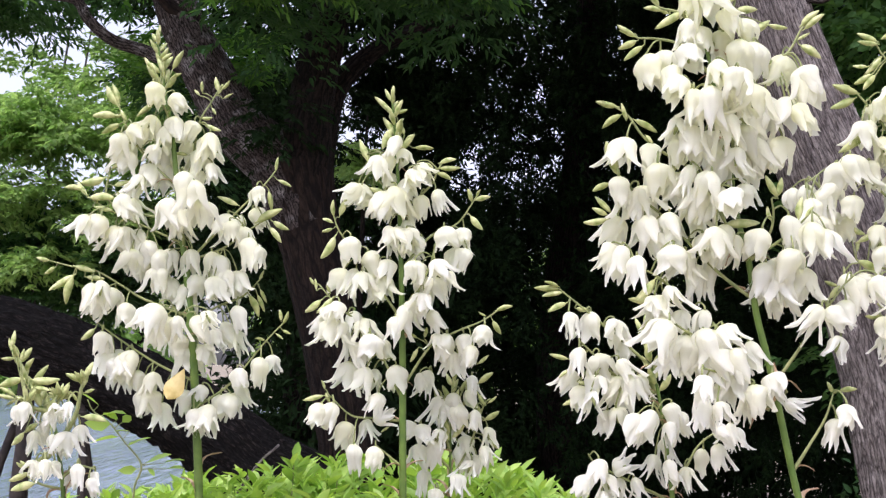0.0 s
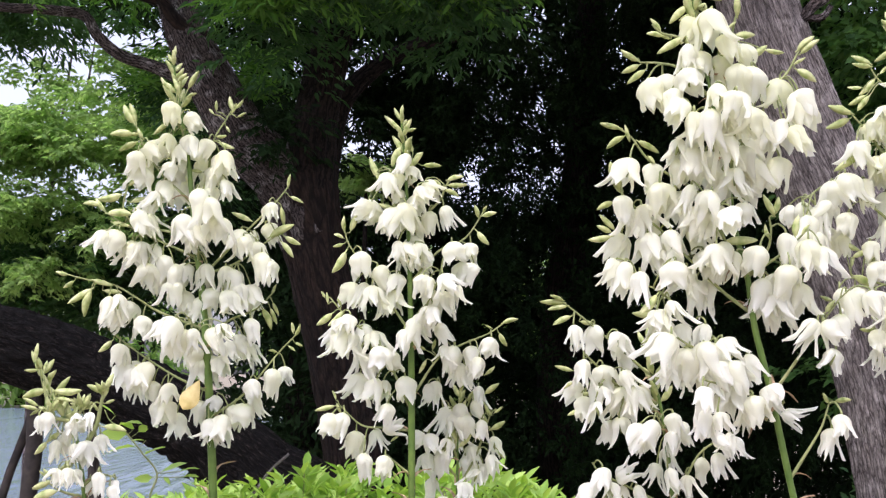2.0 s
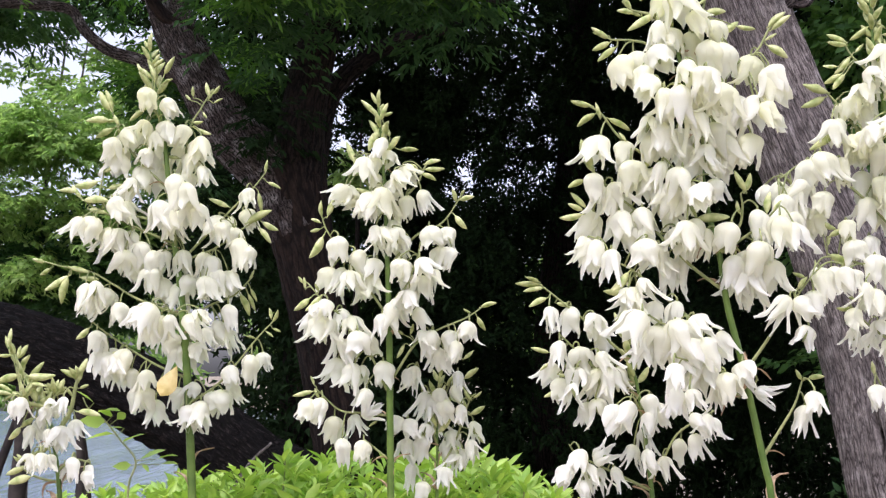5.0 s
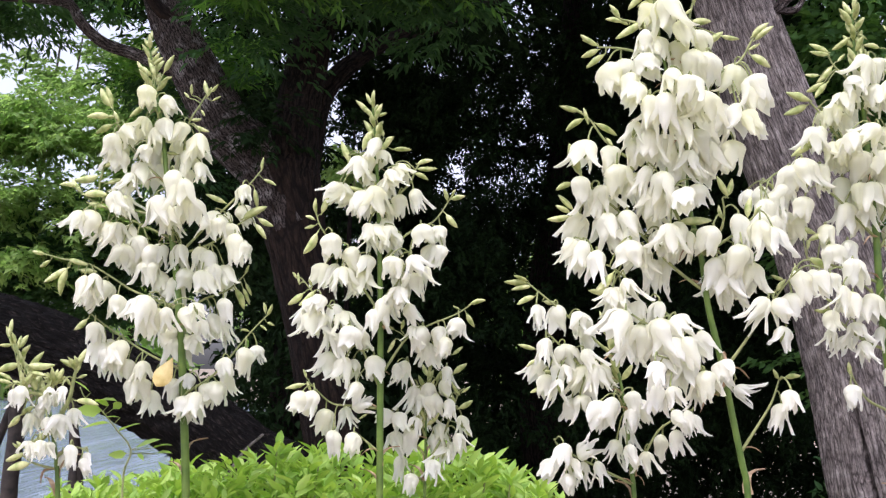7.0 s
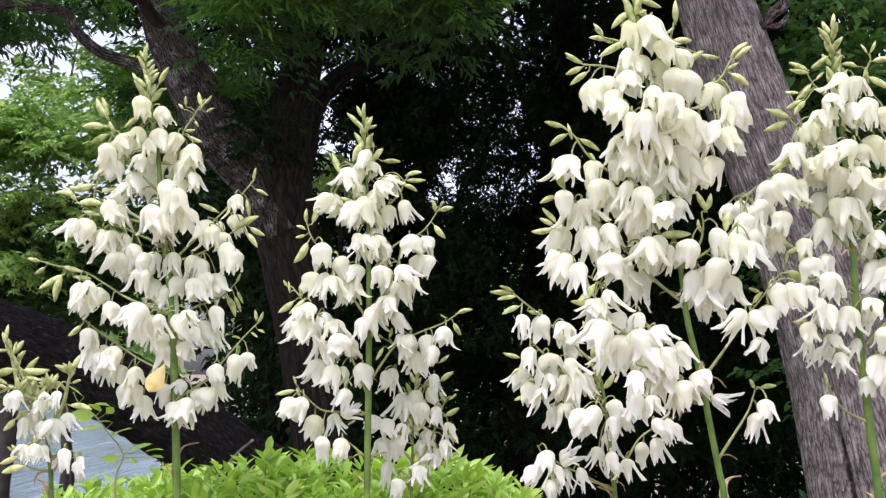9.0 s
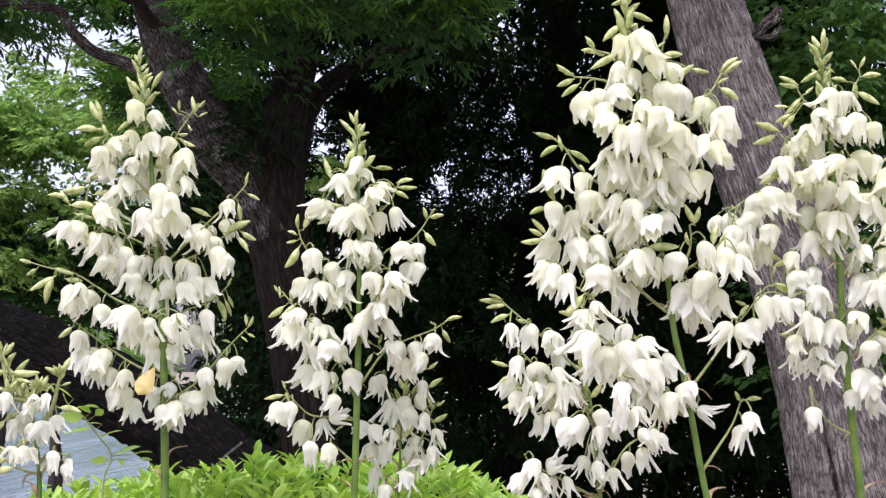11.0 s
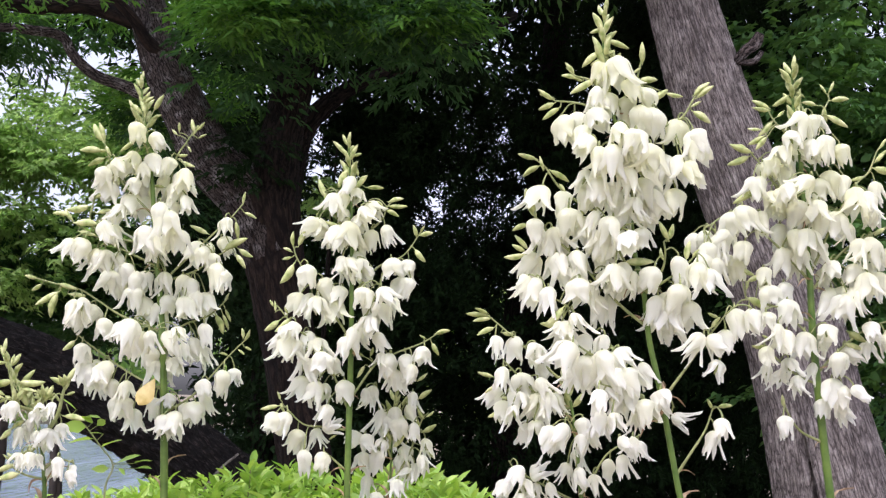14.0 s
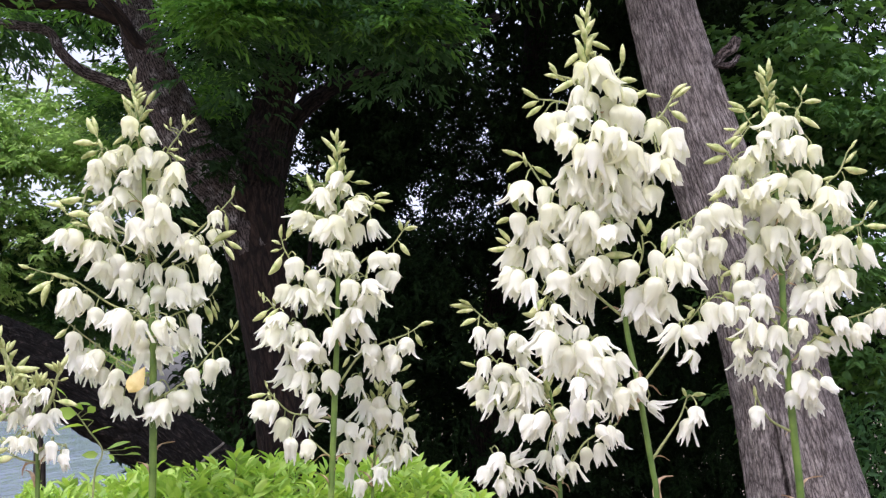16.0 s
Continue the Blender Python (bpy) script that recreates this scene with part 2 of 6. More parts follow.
# Haze and glare are put in by paling this green.
LEAF_HAZED = leaf_material("haze_paled_leaf", (0.14, 0.27, 0.08), (0.36, 0.50, 0.20), 0.65, 0.68, (1.3, 1.3, 0.8), shine=0.08)
# Part-shaded version of the leaf green, darkened by colour.
LEAF_PART_SHADE = leaf_material("part_shaded_green_leaf", (0.026, 0.072, 0.030), (0.075, 0.16, 0.058), 0.55, 0.45, shine=0.15)
LEAF_HEDGE = leaf_material("bright_hedge_leaf", (0.21, 0.39, 0.055), (0.54, 0.70, 0.19), 0.4, 0.4)
# Unseen ground, made pale so it throws light up onto the flowers.
SOIL = mottled("pale_bounce_soil", (0.16, 0.13, 0.09), (0.34, 0.29, 0.21), 5, 0.95, 0.02)
WATER = water_material()

# ---- building helpers ----


def part(name, mesh, mat, parent=None, label=""):
    """Links a mesh (or bmesh) as one object under a thing or a part."""
    if isinstance(mesh, bmesh.types.BMesh):
        bm, mesh = mesh, bpy.data.meshes.new(name)
        bm.to_mesh(mesh)
        bm.free()
    for mt in (mat if isinstance(mat, tuple) else (mat,)):
        if len(mesh.materials) < (len(mat) if isinstance(mat, tuple) else 1):
            mesh.materials.append(mt)
    ob = new(name, mesh)
    if parent:
        ob.parent = parent
    if label:
        ob["label"] = label
    return ob


def thing(name, place, label, category, group="", kind=""):
    ob = new(name)
    ob.location = place
    ob.empty_display_size = 0.05
    return tagged(ob, label, category, group, kind)


def spline(points, steps):
    """A smooth curve through the points: places, evenly stepped between each pair."""
    p = [Vector(q) for q in points]
    p = [2 * p[0] - p[1]] + p + [2 * p[-1] - p[-2]]
    out = []
    for i in range(1, len(p) - 2):
        for s in range(steps):
            t = s / steps
            a, b, c, d = p[i - 1], p[i], p[i + 1], p[i + 2]
            out.append(0.5 * (2 * b + (c - a) * t + (2 * a - 5 * b + 4 * c - d) * t * t + (3 * b - a - 3 * c + d) * t ** 3))
    out.append(p[-2])
    return out


def tube(points, radii, sides=8, relief=None, cap=True):
    """A tapered tube as a bmesh with a u, v map in metres. relief(angle, along): extra radius."""
    bm = bmesh.new()
    uvl = bm.loops.layers.uv.new("UVMap")
    rings, along = [], [0.0]
    for a, b in zip(points, points[1:]):
        along.append(along[-1] + (b - a).length)
    side = Vector((1, 0.02, 0))
    for i, c in enumerate(points):
        d = (points[min(i + 1, len(points) - 1)] - points[max(i - 1, 0)]).normalized()
        side = (side - d * side.dot(d))
        if side.length < 1e-4:
            side = Vector((0, 1, 0)) - d * d.y
        side.normalize()
        up = d.cross(side)
        ring = []
        for j in range(sides):
            a = 2 * math.pi * j / sides
            r = radii[i] + (relief(a, along[i]) if relief else 0)
            ring.append(bm.verts.new(c + (side * math.cos(a) + up * math.sin(a)) * r))
        rings.append(ring)
    for i in range(len(rings) - 1):
        for j in range(sides):
            f = bm.faces.new((rings[i][j], rings[i][(j + 1) % sides], rings[i + 1][(j + 1) % sides], rings[i + 1][j]))
            f.smooth = True
            for lp, (jj, ii) in zip(f.loops, ((j, i), (j + 1, i), (j + 1, i + 1), (j, i + 1))):
                lp[uvl].uv = (jj / sides * 2 * math.pi * radii[len(radii) // 2], along[ii])
    if cap:
        bm.faces.new(rings[0][::-1])
        bm.faces.new(rings[-1])
    return bm


def lerp_list(values, n):
    return list(np.interp(np.linspace(0, len(values) - 1, n), range(len(values)), values))


def ridges(deep, count, seed):
    """Bark furrows as relief: long ridges that wander and break."""
    def f(a, s):
        x, y = math.cos(a) * count * 0.16, math.sin(a) * count * 0.16
        n1 = noise.noise(Vector((x, y, s * 2.3 + seed)))
        n2 = noise.noise(Vector((x * 2.7, y * 2.7, s * 6 + seed)))
        return deep * (0.6 * n1 + 0.5 * n2) + deep * 1.2 * noise.noise(Vector((x * 0.25, y * 0.25, s * 1.1 + seed * 3)))
    return f


def fissures(deep, girth, across, along, seed):
    """Bark plates as relief: narrow grooves that braid along the trunk, with rough backs between them."""
    def f(a, s):
        v = Vector((math.cos(a) * girth * across, math.sin(a) * girth * across, s * along + seed))
        w = noise.noise(v * 0.5) * 0.8
        n1 = noise.noise(v + Vector((w, -w, 0))) + 0.35 * noise.noise(v * 2.3)
        n2 = noise.noise(v * 4.1)
        return deep * (0.35 - math.exp(-(n1 / 0.24) ** 2) + 0.28 * n2) + 0.02 * girth * noise.noise(v * 0.08)
    return f


def leaves_mesh(name, place, ahead, size, slim=0.42, seed=0, fold=0.25):
    """Many leaves in one mesh, each pointed, folded along the midrib and drooping. place, ahead: n x 3 arrays."""
    rng = np.random.default_rng(seed)
    n = len(place)
    ahead = ahead / np.linalg.norm(ahead, axis=1, keepdims=True)
    rnd = rng.normal(size=(n, 3)) * 0.5 + np.array([0, 0, 1.0])
    side = np.cross(ahead, rnd)
    side /= np.linalg.norm(side, axis=1, keepdims=True) + 1e-9
    up = np.cross(side, ahead)
    s = size * rng.uniform(0.65, 1.25, (n, 1))
    w = s * slim * rng.uniform(0.8, 1.15, (n, 1))
    drop = s * rng.uniform(0.0, 0.28, (n, 1))
    v = np.empty((n, 7, 3))
    v[:, 0] = place
    v[:, 1] = place + ahead * s * 0.30 + side * w * 0.46 + up * w * fold
    v[:, 2] = place + ahead * s * 0.30 - side * w * 0.46 + up * w * fold
    v[:, 3] = place + ahead * s * 0.64 + side * w * 0.40 + up * w * fold * 0.8 - up * drop * 0.35
    v[:, 4] = place + ahead * s * 0.64 - side * w * 0.40 + up * w * fold * 0.8 - up * drop * 0.35
    v[:, 5] = place + ahead * s - up * drop
    v[:, 6] = place + ahead * s * 0.5 - up * drop * 0.2
    me = bpy.data.meshes.new(name)
    if n > 40000:
        v[:, 1], v[:, 2] = (v[:, 1] + v[:, 3]) / 2, (v[:, 2] + v[:, 4]) / 2
        v = v[:, [0, 1, 2, 5]]
        tris = np.array([[0, 3, 1], [0, 2, 3]])
    elif n < 12000:
        tris = np.array([[0, 6, 1], [1, 6, 3], [3, 6, 5], [5, 6, 4], [4, 6, 2], [2, 6, 0]])
    else:
        v[:, 1], v[:, 2] = (v[:, 1] + v[:, 3]) / 2, (v[:, 2] + v[:, 4]) / 2
        v = v[:, [0, 1, 2, 5, 6]]
        tris = np.array([[0, 4, 1], [4, 3, 1], [0, 2, 4], [4, 2, 3]])
    c = v.shape[1]
    faces = (tris[None] + np.arange(n)[:, None, None] * c).reshape(-1, 3)
    me.vertices.add(n * c)
    me.vertices.foreach_set("co", v.reshape(-1))
    me.loops.add(len(faces) * 3)
    me.loops.foreach_set("vertex_index", faces.reshape(-1).astype(np.int32))
    me.polygons.add(len(faces))
    me.polygons.foreach_set("loop_start", np.arange(0, len(faces) * 3, 3, dtype=np.int32))
    me.polygons.foreach_set("loop_total", np.full(len(faces), 3, dtype=np.int32))
    me.update(calc_edges=True)
    return me


def sprays(blobs, size, seed, per=9, hang=0.2, clump=0.0, gaps=()):
    """Leaves on short twigs inside uneven ellipsoids (centre, half sizes, number of twigs): places and directions."""
    rng = np.random.default_rng(seed)
    ps, ds = [], []
    for (cx, cy, cz), (rx, ry, rz), count in blobs:
        d = rng.normal(size=(count, 3))
        d /= np.linalg.norm(d, axis=1, keepdims=True)
        r = rng.uniform(0.15, 1.0, (count, 1)) ** 0.45
        lump = np.array([1 + 0.28 * noise.noise(Vector(q * 2.2) + Vector((seed, cx, cz))) for q in d])[:, None]
        c = d * r * lump * np.array([rx, ry, rz]) + np.array([cx, cy, cz])
        if clump:
            # twigs gather in clumps and leave gaps between them
            g = c / clump
            keep = np.array([noise.noise(Vector(q)) + 0.5 * noise.noise(Vector(q) * 2.3) > -0.06 for q in g])
            c, d = c[keep], d[keep]
            count = len(c)
        if gaps:
            # openings where the branches stand apart and the sky shows through
            keep = np.ones(count, bool)
            for gx, gz, gr in gaps:
                off = np.hypot(c[:, 0] - gx, c[:, 2] - gz) / gr
                keep &= rng.uniform(0, 1, count) < np.clip(off ** 3 * 0.6, 0.2, 1)
            c, d = c[keep], d[keep]
            count = len(c)
        twig = d * 0.7 + rng.normal(size=(count, 3)) * 0.55
        twig[:, 2] -= hang
        twig /= np.linalg.norm(twig, axis=1, keepdims=True)
        for j in range(per):
            step = (j / per - 0.3) * size * 3.2
            ps.append(c + twig * step + rng.normal(size=(count, 3)) * size * 0.25)
            out = twig * 0.5 + rng.normal(size=(count, 3)) * 0.6
            out[:, 2] -= hang * 0.6
            ds.append(out)
    return np.concatenate(ps), np.concatenate(ds)


def boughs(blobs, size, seed, per=10, reach=0.28, droop=0.25, gaps=()):
    """Leaves on flat, layered boughs inside ellipsoids (centre, half sizes, number of twigs): places and directions."""
    rng = np.random.default_rng(seed)
    ps, ds = [], []
    for (cx, cy, cz), (rx, ry, rz), count in blobs:
        many = max(4, count // 14)
        d = rng.normal(size=(many, 3))
        d /= np.linalg.norm(d, axis=1, keepdims=True)
        heart = d * rng.uniform(0.1, 1.0, (many, 1)) ** 0.5 * np.array([rx, ry, rz]) + np.array([cx, cy, cz])
        heart, d = np.repeat(heart, 14, 0), np.repeat(d, 14, 0)
        n = len(heart)
        turn = rng.uniform(0, 2 * math.pi, n)
        # twigs fan out, more of them away from the trunk, and bend down at their ends
        fan = np.stack([np.cos(turn) + d[:, 0] * 0.5, np.sin(turn) + d[:, 1] * 0.5, rng.normal(0, 0.22, n) - droop * 0.4], 1)
        fan /= np.linalg.norm(fan, axis=1, keepdims=True)
        out = rng.uniform(0.0, 1.0, (n, 1)) ** 0.7 * reach
        c = heart + fan * out - np.array([0, 0, 1]) * droop * out ** 2 / reach
        if gaps:
            keep = np.ones(n, bool)
            for gx, gz, gr in gaps:
                off = np.hypot(c[:, 0] - gx, c[:, 2] - gz) / gr
                keep &= rng.uniform(0, 1, n) < np.clip(off ** 3 * 0.6, 0.05, 1)
            c, fan = c[keep], fan[keep]
            n = len(c)
        side = np.stack([-fan[:, 1], fan[:, 0], np.zeros(n)], 1)
        for j in range(per):
            ps.append(c + fan * (j / per - 0.4) * size * 2.6 + rng.normal(size=(n, 3)) * size * 0.16)
            flip = 1 if j % 2 else -1
            way = fan * 0.75 + side * flip * rng.uniform(0.4, 1.0, (n, 1)) + rng.normal(size=(n, 3)) * 0.22
            way[:, 2] -= droop * 0.8
            ds.append(way)
    return np.concatenate(ps), np.concatenate(ds)


def layered_crown(blobs, size, mat, parent, seed, per=10, slim=0.42, reach=0.28, droop=0.25, label="", gaps=()):
    p, d = boughs(blobs, size, seed, per, reach, droop, gaps)
    ob = part("crown", leaves_mesh("crown", p - np.array(parent.location), d, size, slim, seed), mat, parent, label)
    ob["kind"] = "stuff"
    return ob


def crown(blobs, size, mat, parent, seed, per=9, slim=0.42, hang=0.2, label="", clump=0.0, gaps=()):
    p, d = sprays(blobs, size, seed, per, hang=hang, clump=clump, gaps=gaps)
    ob = part("crown", leaves_mesh("crown", p - np.array(parent.location), d, size, slim, seed), mat, parent, label)
    ob["kind"] = "stuff"
    return ob


def limb(name, points, radii, mat, parent, sides=20, steps=10, deep=0.0, seed=1, label="", grain=None, relief=None):
    q = spline([Vector(p) - parent.location for p in points], steps)
    return part(name, tube(q, lerp_list(radii, len(q)), sides, fissures(deep, radii[len(radii) // 2], *grain, seed) if grain else relief if relief else ridges(deep, 30, seed) if deep else None), mat, parent, label)


# ---- ground and pond ----


def ground_sheet():
    bm = bmesh.new()
    xs = [-900, -120, -60, -40, -30, -22, -16, -12, -9, -7, -5, -4, -3, -2, -1, 0, 1, 2, 3, 4, 6, 9, 14, 25, 60, 200, 900]
    ys = [-900, -100, -30, -10, -5, -2, 0, 1, 2, 3, 4, 5, 6, 8, 10, 12, 14, 17, 21, 26, 34, 44, 56, 70, 100, 200, 900]
    rows = []
    for y in ys:
        row = []
        for x in xs:
            z = 0.05 * noise.noise(Vector((x * 0.4, y * 0.4, 3)))
            if x < -2.5 and 13 < y < 58:
                z = -0.5
            row.append(bm.verts.new((x, y, z)))
        rows.append(row)
    for a, b in zip(rows, rows[1:]):
        for i in range(len(xs) - 1):
            bm.faces.new((a[i], a[i + 1], b[i + 1], b[i])).smooth = True
    return tagged(part("ground", bm, SOIL), "pale sandy ground, unseen, bouncing light up to the flowers", "ground", kind="structure")


ground_sheet()
bm = bmesh.new()
edge = [(-110, 12.5), (-2.2, 12.5), (-2.6, 20), (-3.4, 34), (-5, 48), (-8, 59), (-110, 59)]
bm.faces.new([bm.verts.new((x, y, -0.16)) for x, y in edge])
tagged(part("water", bm, WATER), "rippled grey-blue pond water reflecting the sky", "pond", kind="structure")

# ---- trees ----


def oak():
    """The dark forked tree with a low limb that leans over the pond side."""
    t = thing("tree", (-0.36, 5.0, 0), "dark rough-barked old tree forking above a leaning limb", "tree")
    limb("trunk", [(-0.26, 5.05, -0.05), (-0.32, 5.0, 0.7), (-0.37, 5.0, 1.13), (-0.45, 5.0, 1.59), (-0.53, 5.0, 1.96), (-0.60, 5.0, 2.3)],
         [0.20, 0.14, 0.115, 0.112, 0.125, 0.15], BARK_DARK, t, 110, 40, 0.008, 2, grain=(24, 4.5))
    limb("limb", [(-0.55, 5.0, 2.05), (-0.66, 4.98, 2.28), (-0.83, 4.97, 2.46), (-0.96, 4.96, 2.69), (-1.06, 4.98, 2.88), (-1.2, 5.05, 3.3), (-1.5, 5.2, 4.2)],
         [0.13, 0.125, 0.115, 0.10, 0.09, 0.075, 0.05], BARK_LICHEN, t, 90, 34, 0.007, 5, "grey lichen-flecked rising limb", (24, 5))
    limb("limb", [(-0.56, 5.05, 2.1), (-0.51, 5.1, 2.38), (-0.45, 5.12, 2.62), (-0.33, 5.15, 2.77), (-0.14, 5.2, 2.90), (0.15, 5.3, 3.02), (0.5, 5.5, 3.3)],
         [0.09, 0.066, 0.05, 0.042, 0.034, 0.03, 0.022], BARK_SHADED, t, 28, 10, 0.008, 7)
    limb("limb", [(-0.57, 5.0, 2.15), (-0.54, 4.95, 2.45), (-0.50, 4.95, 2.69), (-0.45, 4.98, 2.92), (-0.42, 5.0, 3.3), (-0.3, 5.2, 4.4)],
         [0.12, 0.095, 0.085, 0.075, 0.065, 0.04], BARK_SHADED, t, 28, 10, 0.008, 9)
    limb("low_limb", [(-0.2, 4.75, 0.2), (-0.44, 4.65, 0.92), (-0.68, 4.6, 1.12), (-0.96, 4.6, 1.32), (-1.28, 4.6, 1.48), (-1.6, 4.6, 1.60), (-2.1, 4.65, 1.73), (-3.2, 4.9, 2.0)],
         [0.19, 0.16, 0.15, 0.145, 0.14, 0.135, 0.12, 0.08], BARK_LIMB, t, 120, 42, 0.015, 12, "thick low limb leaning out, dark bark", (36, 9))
    limb("branch", [(-0.98, 4.97, 2.66), (-1.18, 4.95, 2.745), (-1.33, 4.94, 2.795), (-1.425, 4.94, 2.875), (-1.49, 4.95, 2.965), (-1.65, 4.97, 2.995), (-1.95, 5.0, 3.04), (-2.55, 5.1, 3.3)],
         [0.034, 0.027, 0.024, 0.023, 0.022, 0.021, 0.019, 0.012], BARK_LICHEN, t, 12, 8, 0.003, 15, "thin crooked branch")
    limb("branch", [(-1.12, 5.03, 3.04), (-1.4, 5.05, 3.13), (-1.65, 5.05, 3.12), (-1.95, 5.05, 3.16), (-2.6, 5.2, 3.28)], [0.045, 0.034, 0.03, 0.026, 0.016], BARK_DARK, t, 12, 8, 0.003, 19)
    limb("branch", [(-0.98, 4.95, 2.86), (-1.1, 4.9, 2.93), (-1.2, 4.85, 3.06), (-1.5, 4.8, 3.3)], [0.035, 0.028, 0.022, 0.012], BARK_DARK, t, 12, 8, 0.002, 17)
    # Light and shade within the oak crown come from three leaf colours.
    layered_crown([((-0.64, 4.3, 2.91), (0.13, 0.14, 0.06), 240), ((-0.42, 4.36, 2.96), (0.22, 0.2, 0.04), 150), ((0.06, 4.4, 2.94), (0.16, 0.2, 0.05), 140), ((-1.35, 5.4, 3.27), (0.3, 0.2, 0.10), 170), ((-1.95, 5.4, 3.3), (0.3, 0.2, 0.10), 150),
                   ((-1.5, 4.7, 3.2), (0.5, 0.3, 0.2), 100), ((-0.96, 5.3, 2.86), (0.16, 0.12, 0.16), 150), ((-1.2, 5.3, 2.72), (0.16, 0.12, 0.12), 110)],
                  0.046, LEAF_SUNLIT, t, 23, 10, 0.30, 0.18, 0.16, "leaf sprays in sunlit green")
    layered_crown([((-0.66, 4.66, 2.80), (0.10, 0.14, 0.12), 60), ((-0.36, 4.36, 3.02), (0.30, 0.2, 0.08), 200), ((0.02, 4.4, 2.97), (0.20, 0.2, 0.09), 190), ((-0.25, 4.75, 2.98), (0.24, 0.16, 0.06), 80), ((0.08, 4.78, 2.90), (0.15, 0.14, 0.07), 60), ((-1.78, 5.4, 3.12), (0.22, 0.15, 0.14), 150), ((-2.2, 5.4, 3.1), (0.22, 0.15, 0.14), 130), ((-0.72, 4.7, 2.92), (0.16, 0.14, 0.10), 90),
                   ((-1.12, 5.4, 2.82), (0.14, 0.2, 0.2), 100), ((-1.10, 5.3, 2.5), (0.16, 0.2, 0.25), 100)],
                  0.046, LEAF_PART_SHADE, t, 21, 10, 0.32, 0.20, 0.4, "drooping shade-darkened green leaf sprays")
    # Foliage before the fork, its shade given by the near-black leaf colour.
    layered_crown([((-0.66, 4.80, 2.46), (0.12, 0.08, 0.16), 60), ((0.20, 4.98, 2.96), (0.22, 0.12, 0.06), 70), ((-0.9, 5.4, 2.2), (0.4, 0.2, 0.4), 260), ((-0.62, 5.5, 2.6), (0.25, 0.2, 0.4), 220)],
                  0.042, LEAF_FULL_SHADE, t, 24, 10, 0.34, 0.18, 0.4, "shade-darkened leaf sprays hanging before the limbs")
    # Upper crown out of sight, kept to shade the parts below.
    crown([((-0.1, 6.4, 4.3), (2.1, 0.9, 0.6), 1500), ((-1.9, 6.6, 4.5), (1.4, 0.8, 0.6), 350)],
          0.075, LEAF_MID, t, 22, 8, 0.4, 0.3)
    # Unseen canopy added to keep sun off the low limb and trunk.
    crown([((-1.5, 3.9, 4.75), (1.6, 1.0, 0.35), 1500)], 0.085, LEAF_MID, t, 25, 8, 0.4, 0.3, label="unseen leaf canopy added to shade the low limb")
    return t


def grey_tree():
    t = thing("tree", (1.62, 3.85, 0), "leaning tree with pale grey furrowed bark", "tree")
    rough = fissures(0.006, 0.17, 44, 3.4, 31)

    def cleft(a, s):
        # a long crease where two stems have grown together
        off = (a - radians(238) + 0.09 * (s - 0.8) - 0.02 * math.sin(s * 9)) / 0.050
        swell = 0.012 * math.exp(-((abs(off) - 4.5) / 2.6) ** 2)
        return rough(a, s) + (swell - 0.13 * max(0.0, 1 - abs(off))) * min(1.0, max(0.0, (1.55 - s) * 2.5))

    limb("trunk", [(1.72, 3.85, -0.05), (1.62, 3.82, 0.5), (1.53, 3.8, 0.86), (1.45, 3.8, 1.16), (1.37, 3.8, 1.49), (1.28, 3.8, 1.83), (1.09, 3.8, 2.33), (0.96, 3.8, 2.75), (0.90, 3.8, 3.0), (0.78, 3.9, 3.6), (0.7, 4.0, 4.4)],
         [0.25, 0.225, 0.205, 0.195, 0.168, 0.163, 0.136, 0.118, 0.112, 0.10, 0.08], BARK_GREY, t, 440, 32, relief=cleft)
    limb("stub", [(1.0, 3.76, 2.575), (1.06, 3.74, 2.59), (1.105, 3.73, 2.60), (1.135, 3.72, 2.635), (1.17, 3.72, 2.665), (1.185, 3.72, 2.70)], [0.030, 0.017, 0.014, 0.014, 0.016, 0.008], BARK_LICHEN, t, 16, 7, 0.010, 33, "short broken gnarled branch stub")
    limb("stub", [(1.115, 3.73, 2.605), (1.16, 3.71, 2.60), (1.19, 3.71, 2.635)], [0.009, 0.010, 0.006], BARK_LICHEN, t, 12, 6, 0.007, 37)
    limb("knot", [(1.02, 3.78, 2.66), (1.065, 3.77, 2.70), (1.085, 3.77, 2.71)], [0.05, 0.036, 0.014], BARK_GREY, t, 14, 5, 0.004, 35)
    # Crown out of sight overhead; it also shades the wood behind.
    crown([((0.4, 4.4, 4.5), (1.5, 1.2, 0.6), 1300)], 0.08, LEAF_MID, t, 36, 8)
    return t


oak()
grey_tree()


